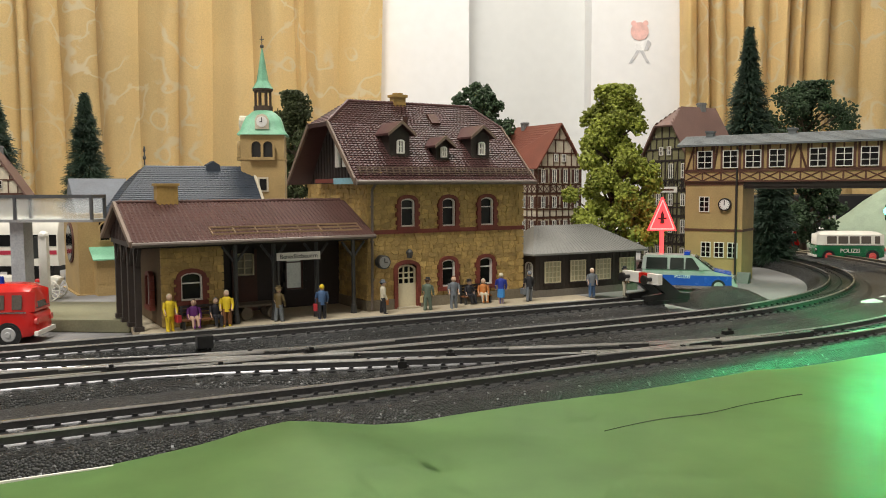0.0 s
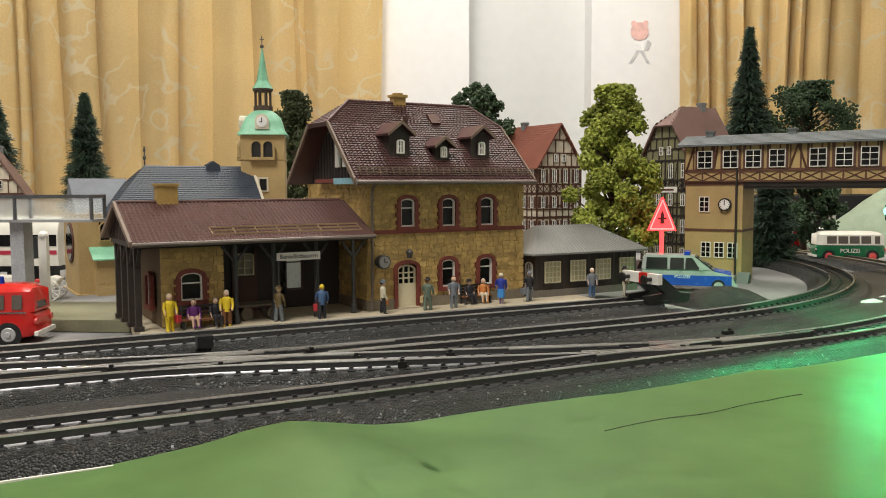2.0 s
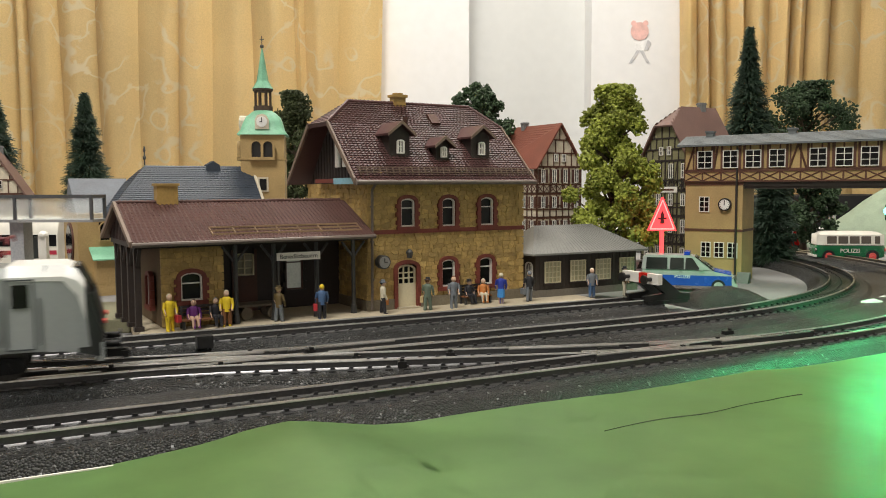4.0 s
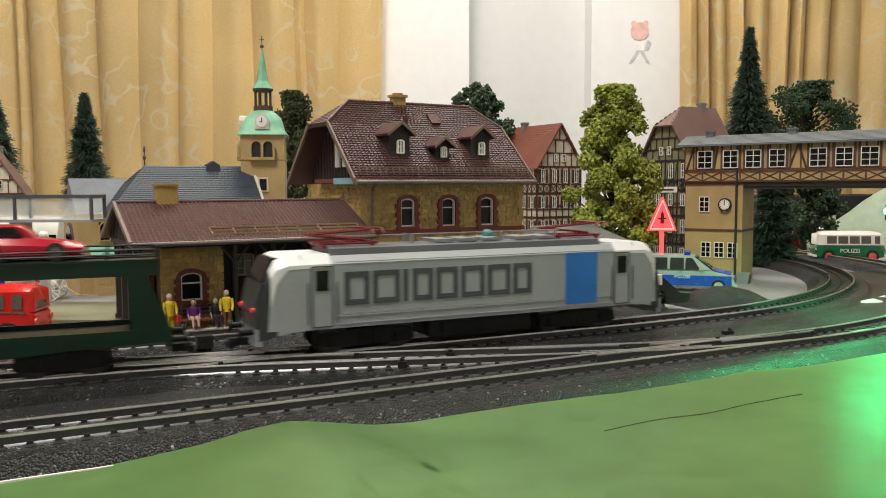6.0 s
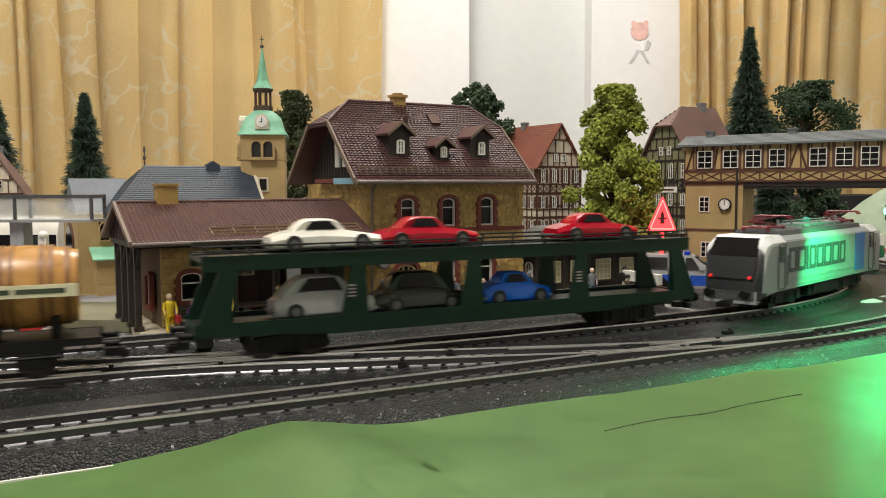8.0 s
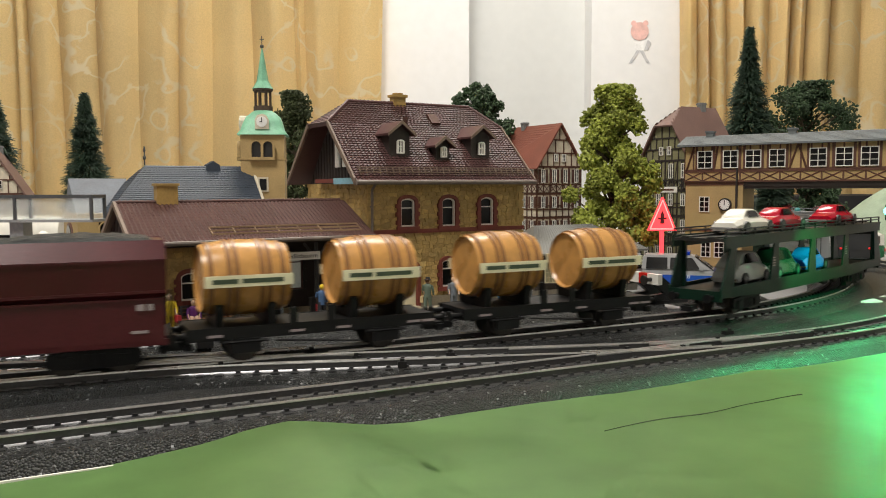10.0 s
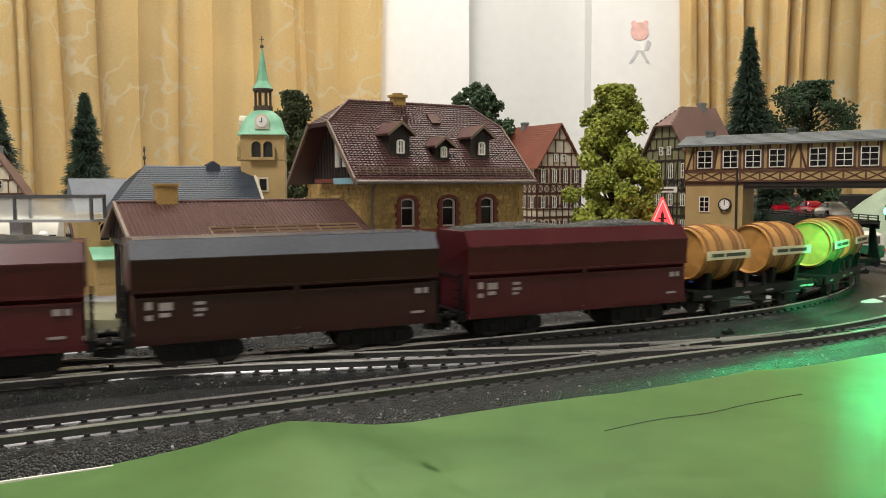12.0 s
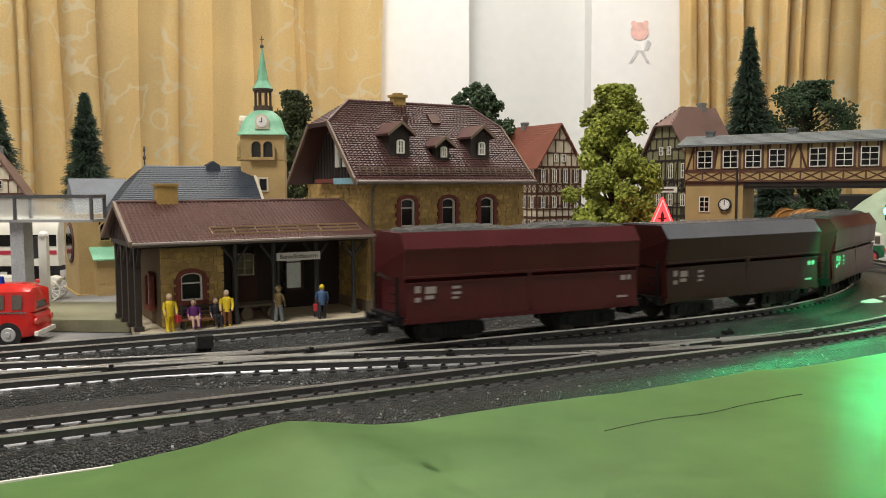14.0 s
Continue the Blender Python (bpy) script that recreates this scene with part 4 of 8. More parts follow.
def loco():
    ob = thing("electric_locomotive", "silver-grey electric model locomotive with blue band", "locomotive", pose_mm(-900, 100, RT))
    # body outline across: half width 17.3, with cant at the roof
    def ring(x, w, zlow, zside, ztop, wt):
        return [(x, -w, zlow), (x, -w, zside), (x, -wt, ztop), (x, wt, ztop), (x, w, zside), (x, w, zlow)]
    bm = bmesh.new()
    L = 101
    loft(bm, [ring(-84, 17.3, 11.5, 38.2, 41.5, 13.5), ring(84, 17.3, 11.5, 38.2, 41.5, 13.5)])
    body = part("body", bm, LOCO_GREY, ob, "silver-grey ribbed body side")
    for sgn in (-1, 1):
        bm = bmesh.new()
        secs = [ring(sgn * 84, 17.35, 11.2, 38.4, 42.2, 14), ring(sgn * 90, 17.2, 11.0, 38.2, 42.0, 13.5), ring(sgn * 94.5, 16.8, 10.0, 36.5, 40.2, 12.8),
                ring(sgn * 98.5, 16.0, 9, 31, 33.5, 14), ring(sgn * 101.5, 14.8, 8, 21, 22, 13.6), ring(sgn * 103, 13.6, 7.5, 17, 17.5, 12.5)]
        loft(bm, secs[:3])
        cab = part("cab", bm, LOCO_GREY, ob, "silver-grey rounded cab end", True)
        bm = bmesh.new()
        loft(bm, [[(sgn * x, -w, zl), (sgn * x, -w, zs), (sgn * x, -wt, zt), (sgn * x, wt, zt), (sgn * x, w, zs), (sgn * x, w, zl)] for x, w, zl, zs, wt, zt in
                  ((72, 17.5, 37.2, 38.5, 14.1, 42.3), (90, 17.4, 36.6, 38.3, 13.7, 42.3), (94.7, 17.0, 31, 36.7, 13.0, 40.5), (97.2, 16.7, 22, 33.6, 14.4, 36.4))])
        part("cab_roof", bm, LOCO_WHITE, cab, "white cab roof and corner", True)
        bm = bmesh.new()
        loft(bm, secs[2:])
        part("nose", bm, NOSE, cab, "near-black raked nose", True)
        for y in (-1, 1):
            bm = bmesh.new()
            solid(bm, [(sgn * 94.4, y * 17.0, 12), (sgn * 98.4, y * 16.3, 12), (sgn * 96.6, y * 16.6, 34), (sgn * 94.4, y * 17.0, 36), (sgn * 94.4, y * 16, 12), (sgn * 98.4, y * 15.4, 12), (sgn * 96.6, y * 15.6, 34), (sgn * 94.4, y * 16, 36)],
                  [(0, 1, 2, 3), (4, 5, 6, 7), (0, 1, 5, 4), (2, 3, 7, 6), (0, 3, 7, 4), (1, 2, 6, 5)])
            part("nose_cheek", bm, LOCO_GREY, cab)
        bm = bmesh.new()
        # dark nose mask with the windscreen
        y = 13.2
        solid(bm, [(sgn * 93.0, -y + 1, 41.2), (sgn * 93.0, y - 1, 41.2), (sgn * 99.2, y + .4, 31.5), (sgn * 99.2, -y - .4, 31.5), (sgn * 95.2, -y + 1, 41.4), (sgn * 95.2, y - 1, 41.4), (sgn * 100.2, y + .4, 31.7), (sgn * 100.2, -y - .4, 31.7)],
              [(0, 1, 2, 3), (4, 5, 6, 7), (0, 1, 5, 4), (2, 3, 7, 6), (0, 3, 7, 4), (1, 2, 6, 5)])
        part("windscreen", bm, GLASS, cab, "black raked windscreen")
        bm = bmesh.new()
        solid(bm, [(sgn * 98.4, -13.8, 31.3), (sgn * 98.4, 13.8, 31.3), (sgn * 102.0, 13.4, 19.5), (sgn * 102.0, -13.4, 19.5), (sgn * 100.3, -13.8, 31.4), (sgn * 100.3, 13.8, 31.4), (sgn * 103.4, 13.0, 19.5), (sgn * 103.4, -13.0, 19.5)],
              [(0, 1, 2, 3), (4, 5, 6, 7), (0, 1, 5, 4), (2, 3, 7, 6), (0, 3, 7, 4), (1, 2, 6, 5)])
        part("nose_panel", bm, NOSE, cab, "near-black nose panel")
        for yy in (-11, 11):
            bm = bmesh.new()
            rod(bm, (sgn * 102, yy, 20.5), (sgn * 104, yy, 20.5), 0.9, None, 12)
            part("marker_lamp", bm, mat("red tail lamp", (0.8, 0.03, 0.03), 0.3, emit=0.5 if sgn < 0 else 0.05), cab, "round tail lamp", True)
        bm = bmesh.new()
        box(bm, sgn * 101.5 - 1.5, sgn * 101.5 + 1.5, -14.5, 14.5, 6, 13)
        part("bufferbeam", bm, LOCO_GREY, ob)
        buffers(ob, sgn * 103, sgn)
        # cab doors, windows on both sides
        for yy in (-1, 1):
            bm = bmesh.new()
            xd = sgn * 76
            for a, b in ((-4.6, -4.1), (4.1, 4.6)):
                box(bm, xd + a, xd + b, yy * 17.35 - .3, yy * 17.35 + .3, 12.5, 37.5)
            box(bm, xd - 4.6, xd + 4.6, yy * 17.35 - .3, yy * 17.35 + .3, 37.2, 37.7)
            box(bm, xd - 4.6, xd + 4.6, yy * 17.35 - .3, yy * 17.35 + .3, 12.3, 12.8)
            dr = part("cab_door", bm, LETTER, ob, "cab side door with dark seams")
            bm = bmesh.new()
            box(bm, xd - 2.7, xd + 2.7, yy * 17.4 - .3, yy * 17.4 + .3, 27.5, 35.8)
            part("door_window", bm, GLASS, dr)
            bm = bmesh.new()
            for a in (-6.2, 6.2):
                rod(bm, (xd + a, yy * 18.0, 14), (xd + a, yy * 18.0, 31), 0.3, None, 6)
            part("handrail", bm, LOCO_ROOF, dr)
    # ribs, seams and lower sill
    for yy in (-1, 1):
        bm = bmesh.new()
        for z in (13.2, 16.4, 39.0):
            box(bm, -70, 70, yy * 17.45 - .22, yy * 17.45 + .22, z - .2, z + .2)
        for k in range(24):
            box(bm, -66 + k * 5.6, -63.6 + k * 5.6, yy * 17.4 - .25, yy * 17.4 + .25, 17.2, 17.8)
        part("side_seam", bm, mat("shadow grey seam", (0.3, 0.32, 0.32), 0.5), body)
        bm = bmesh.new()
        box(bm, 43.2, 61.0, yy * 17.5 - .2, yy * 17.5 + .2, 14.0, 38.4)
        part("blue_band", bm, BLUE, body, "blue vertical band")
        # the owner's lettering as plain dark blocks
        widths = (13, 14.6, 3.4, 11.5, 12.5, 14, 14, 11.5)
        x = -66.5
        for i, w in enumerate(widths):
            bm = bmesh.new()
            w *= 0.845
            lo, hi = 20.9, 34.8
            y0, y1 = yy * 17.55 - .12, yy * 17.55 + .12
            t = 2.3
            box(bm, x, x + t, y0, y1, lo, hi)
            if i != 2:
                box(bm, x + w - t, x + w, y0, y1, lo, hi)
                box(bm, x + t, x + w - t, y0, y1, hi - t, hi)
                box(bm, x + t, x + w - t, y0, y1, lo, lo + t)
            part("plain_mark", bm, LETTER, body)
            x += w + 1.55
    # roof
    bm = bmesh.new()
    loft(bm, [[(x, -13.2, 41.3), (x, -12, 44.2), (x, -6, 45), (x, 6, 45), (x, 12, 44.2), (x, 13.2, 41.3)] for x in (-71, 66)])
    roof = part("roof", bm, LOCO_ROOF, ob, "dark grey roof with equipment")
    bm = bmesh.new()
    for x in (-20, -8, 4, 22, 34):
        box(bm, x, x + 9, -8, 8, 45, 46.4)
    for x in (-30, 16, 46):
        rod(bm, (x, -4, 45), (x, -4, 49), 0.8)
        rod(bm, (x, 4, 45), (x, 4, 49), 0.8)
    rod(bm, (-45, -4, 48.8), (48, -4, 48.8), 0.35, None, 6)
    part("roof_gear", bm, mat("roof gear grey", (0.2, 0.21, 0.22), 0.5), roof)
    bm = bmesh.new()
    lathe(bm, [(2.4, 0), (2.6, 2), (1.2, 3.6)], 10, Matrix.Translation((12, 3, 46)))
    part("teal_insulator", bm, mat("teal insulator", (0.05, 0.25, 0.25), 0.4), roof)
    for sx in (-62, 56):
        p = new("pantograph")
        p.parent = ob
        p.matrix_basis = pose_mm(sx, 0, 45)
        bm = bmesh.new()
        for y in (-7, 7):
            rod(bm, (-12, y, 1), (14, y, 1), 0.6, None, 6)
            for x in (-10, 12):
                rod(bm, (x, y, -1), (x, y, 1.5), 1.2, None, 8)
        for x in (-12, 0, 14):
            rod(bm, (x, -7, 1), (x, 7, 1), 0.6, None, 6)
        part("base", bm, PANTO, p, "red pantograph base frame")
        bm = bmesh.new()
        for y in (-3, 3):
            rod(bm, (10, y, 2), (-16, y * .6, 4.6), 0.6, None, 6)
            rod(bm, (-16, y * .6, 4.6), (14, y, 6.6), 0.45, None, 6)
        part("arm", bm, PANTO, p)
        bm = bmesh.new()
        for x in (11, 16):
            rod(bm, (x, -9, 7.0), (x, 9, 7.0), 0.5, None, 6)
            for y in (-9, 9):
                rod(bm, (x, y, 7), (x, y * 1.25, 5), 0.5, None, 6)
        part("collector", bm, PANTO, p)
    for x in (-54.5, 54.5):
        bogie(ob, x, 30, 7.0)
    bm = bmesh.new()
    box(bm, -26, 26, -13.5, 13.5, 3.5, 11.2)
    box(bm, -20, 20, -14.5, 14.5, 5, 10)
    bevel(bm, 0.6)
    part("transformer", bm, UNDER, ob, "black transformer tank")
    return ob


def toy_car(name, label, paint, kind, m):
    """A small model car: body lofted along its length, cabin, wheels."""
    ob = thing(name, label, "toy car", m, "cars on the carrier")
    L, W, H, hood, cab0, cab1, top0, top1 = kind
    n = 12

    def hump(x):
        # body height along the length
        f = (x / L + 0.5)
        return hood * (0.66 + 0.34 * math.sin(math.pi * min(1, max(0, f)) ** 0.8))
    secs = []
    for i in range(n + 1):
        x = -L / 2 + L * i / n
        e = 1 - 0.22 * abs(2 * i / n - 1) ** 3
        hz = hump(x)
        w = W / 2 * e
        secs.append([(x, -w * .9, 1.6), (x, -w, 2.6), (x, -w, hz * .62 + .6), (x, -w * .72, hz), (x, w * .72, hz), (x, w, hz * .62 + .6), (x, w, 2.6), (x, w * .9, 1.6)])
    bm = bmesh.new()
    loft(bm, secs)
    part("body", bm, paint, ob, "", True)
    bm = bmesh.new()
    w0, w1 = W / 2 * .78, W / 2 * .56
    zs = []
    for i in range(13):
        x = cab0 + (cab1 - cab0) * i / 12
        g = min(1, (x - cab0) / (top0 - cab0), (cab1 - x) / (cab1 - top1))
        g = math.sin(g * math.pi / 2) ** 0.9
        zs.append((x, hood * .88 + (H - hood * .88) * g - .5 * ((2 * i / 12 - 1) ** 2), w0 + (w1 - w0) * g))
    loft(bm, [[(x, -w, hood * .7), (x, -w, max(z - .6, hood * .72)), (x, -w * .8, z), (x, w * .8, z), (x, w, max(z - .6, hood * .72)), (x, w, hood * .7)] for x, z, w in zs])
    part("roof", bm, paint, ob, "", True)
    for y in (-1, 1):
        bm = bmesh.new()
        a, b = top0 - (top0 - cab0) * .35, top1 + (cab1 - top1) * .35
        z0, z1 = hood * .98, H - 1.0
        ya, yb = W / 2 * .75 * y, W / 2 * .6 * y
        solid(bm, [(a, ya, z0), (b, ya, z0), (top1 - .6, yb, z1), (top0 + .6, yb, z1), (a, ya + y * .35, z0), (b, ya + y * .35, z0), (top1 - .6, yb + y * .35, z1), (top0 + .6, yb + y * .35, z1)],
              [(0, 1, 2, 3), (4, 5, 6, 7), (0, 1, 5, 4), (2, 3, 7, 6), (0, 3, 7, 4), (1, 2, 6, 5)])
        part("side_window", bm, GLASS, ob)
    for x in (-L * .31, L * .31):
        for y in (-1, 1):
            bm = bmesh.new()
            rod(bm, (0, -1.1, 0), (0, 1.1, 0), 3.5, None, 18)
            tyre = part("wheel", bm, BLACK, ob, "", True, pose_mm(x, y * (W / 2 - 1.0), 3.5))
            bm = bmesh.new()
            rod(bm, (0, y * 1.1, 0), (0, y * 1.3, 0), 1.9, None, 14)
            part("hubcap", bm, mat("dull hub", (0.16, 0.16, 0.16), 0.4, 0.5), tyre)
    for x in (-L / 2, L / 2):
        bm = bmesh.new()
        box(bm, x - .6, x + .6, -W * .42, W * .42, 2.6, 3.8)
        part("bumper", bm, mat("bumper chrome", (0.4, 0.4, 0.4), 0.3, 0.8), ob)
    return ob


SPORT = (48, 19, 13.6, 9.4, -15, 9, -7, 2)
SALOON = (44, 18.5, 17.5, 11, -17, 13, -9, 5)
BEETLE = (44, 18, 18, 12, -19, 12, -8, 5)
CABRIO = (36, 17, 15, 10.5, -10, 9, -5, 3)
RED_CAR = mat("glossy red car paint", (0.36, 0.002, 0.016), 0.18, amount=0.02, bump=0)
WHITE_CAR = mat("cream white car paint", (0.75, 0.73, 0.65), 0.18, amount=0.02, bump=0)
GREY_CAR = mat("pale grey car paint", (0.45, 0.47, 0.46), 0.2, amount=0.02, bump=0)
DARK_CAR = mat("dark olive car paint", (0.03, 0.035, 0.028), 0.2, amount=0.02, bump=0)
BLUE_CAR = mat("bright blue car paint", (0.014, 0.15, 0.72), 0.18, amount=0.02, bump=0)


def carrier():
    ob = thing("car_carrier_wagon", "dark green double-deck car carrier wagon", "wagon", pose_mm(-1200, 100, RT))
    L = 125.5
    for y in (-15.2, 14.0):
        bm = bmesh.new()
        # lower side sill, dipped in the middle
        prism(bm, [(-L, 11.5), (-92, 10.5), (-70, 9), (70, 9), (92, 10.5), (L, 11.5), (L, 16.5), (-L, 16.5)], y, y + 1.2)
        part("side_sill", bm, CARRIER, ob, "dark green side sill")
        bm = bmesh.new()
        box(bm, -L + 3, L - 4, y, y + 1.2, 37.0, 42.6)
        box(bm, -L + 3, L - 4, y - .5, y + 1.7, 42.4, 43.2)
        part("top_sill", bm, CARRIER, ob, "dark green upper sill")
        for xa, xb, w in ((-118, -112, 7), (-60, -58, 6), (-4, -3, 6), (54, 55, 6), (113, 119, 7)):
            bm = bmesh.new()
            prism(bm, [(xb - w / 2 - 3, 16), (xb + w / 2 + 3, 16), (xa + w / 2, 37.2), (xa - w / 2, 37.2)] if xa > 100 else
                  ([(xa - w / 2 - 3, 16), (xa + w / 2 + 3, 16), (xb + w / 2, 37.2), (xb - w / 2, 37.2)]), y + .05, y + 1.15)
            part("post", bm, CARRIER, ob)
        bm = bmesh.new()
        for z in (45.0, 46.8):
            rod(bm, (-L + 4, y + .6, z), (L - 5, y + .6, z), 0.45, None, 6)
        for k in range(15):
            xx = -L + 5 + k * 17.2
            box(bm, xx - .5, xx + .5, y + .2, y + 1.0, 43, 47)
        part("deck_rail", bm, BLACK, ob, "black deck railing")
        bm = bmesh.new()
        for xx in (-63, 52):
            for k in range(4):
                box(bm, xx, xx + 3.4, y - .12 if y < 0 else y + 1.2, y if y < 0 else y + 1.32, 24 + k * 1.5, 24.7 + k * 1.5)
        part("stencil", bm, GREYTXT, ob, "", False, None, "stuff")
    bm = bmesh.new()
    box(bm, -L + 2, L - 2, -14, 14, 12.5, 14.5)
    part("lower_deck", bm, BLACK, ob, "black lower deck")
    bm = bmesh.new()
    box(bm, -L + 3, L - 4, -14, 14, 40.6, 42.2)
    for y in (-10, 5):
        box(bm, -L + 3, L - 4, y, y + 5, 42.2, 43.0)
    part("upper_deck", bm, BLACK, ob, "black upper deck")
    for s in (-1, 1):
        bm = bmesh.new()
        box(bm, s * (L - 1) - 1, s * (L - 1) + 1, -14.5, 14.5, 9.5, 15)
        box(bm, s * (L - 14) - 1, s * (L - 14) + 1, -14, -12.6, 14.5, 41)
        box(bm, s * (L - 14) - 1, s * (L - 14) + 1, 12.6, 14, 14.5, 41)
        part("headstock", bm, CARRIER, ob)
        buffers(ob, s * L, s)
        bogie(ob, s * 87, 20, 6.0)
    return ob


def cask_wagon():
    ob = thing("cask_wagon", "black flat wagon carrying two oak wine casks", "wagon", pose_mm(-1400, 100, RT), "cask wagons")
    bm = bmesh.new()
    box(bm, -52, 52, -13, 13, 12.6, 14.4)
    for y in (-13.4, 12.2):
        box(bm, -53, 53, y, y + 1.2, 9.5, 14.6)
    part("frame", bm, UNDER, ob, "black wagon frame")
    bm = bmesh.new()
    for x in (-45, -12, 8, 40, 47):
        for y in (-13.6, 13.4):
            box(bm, x, x + 6, y, y + .2, 10.8, 11.8)
    part("stencil", bm, GREYTXT, ob, "", False, None, "stuff")
    for x in (-46, 10):
        cask = new("cask")
        cask.parent = ob
        cask.matrix_basis = pose_mm(x, 0, 33.2)
        bm = bmesh.new()
        R, n = 15.6, 28
        prof = [(13.6, 0), (14.5, 4), (15.2, 9), (15.6, 17.5), (15.2, 26), (14.5, 31), (13.6, 35)]
        lathe(bm, [(12.6, 1.4)] + prof + [(12.6, 33.6)], 36, Matrix.Rotation(radians(90), 4, "Y"))
        part("cask_shell", bm, CASK, cask, "varnished oak staves", True)
        for xx, r in ((3, 14.3), (10, 15.25), (13, 15.4), (23, 15.35), (26, 15.2), (31.5, 14.3)):
            bm = bmesh.new()
            lathe(bm, [(r + .1, xx - .9), (r + .45, xx - .8), (r + .45, xx + .8), (r + .1, xx + .9)], 36, Matrix.Rotation(radians(90), 4, "Y"))
            part("hoop", bm, HOOP, cask, "brown hoop", True)
        for y in (-16.4, 15.8):
            bm = bmesh.new()
            box(bm, 0, 35, y, y + .6, -2.4, 2.2)
            strip = part("label_strip", bm, LABEL, cask, "cream lettered strip")
            bm = bmesh.new()
            yb = y - .1 if y < 0 else y + .7
            for a, b in ((3, 13), (14.5, 31)):
                box(bm, a, b, min(yb, yb + .12), max(yb, yb + .12) - .02, -1.0, 0.8)
            part("lettering", bm, mat("green-black lettering", (0.05, 0.07, 0.04), 0.6), strip)
        bm = bmesh.new()
        for xx in (6, 27):
            prism(bm, [(-12, -19.4), (12, -19.4), (13.4, -10), (11, -9.6), (6, -14.6), (0, -16), (-6, -14.6), (-11, -9.6), (-13.4, -10)], xx - 1.5, xx + 1.5, "x")
        part("saddle", bm, UNDER, cask, "black cradle")
    bm = bmesh.new()
    for y in (-13.8, 12.9):
        for x in (-30, 30):
            box(bm, x - 6, x + 6, y, y + .9, 4, 9.8)
            rod(bm, (x - 9, y + .4, 8.5), (x + 9, y + .4, 8.5), .7, None, 6)
        rod(bm, (-18, y + .4, 8), (18, y + .4, 5), .4, None, 6)
        for x in (-12, 4):
            box(bm, x, x + 3, y - .2, y + .9, 14, 21)
    box(bm, -50, 50, -3, 3, 8, 12.6)
    part("running_gear", bm, UNDER, ob)
    for x in (-30, 30):
        wheels(ob, x, 6.0)
    for s in (-1, 1):
        buffers(ob, s * 53, s)
    return ob


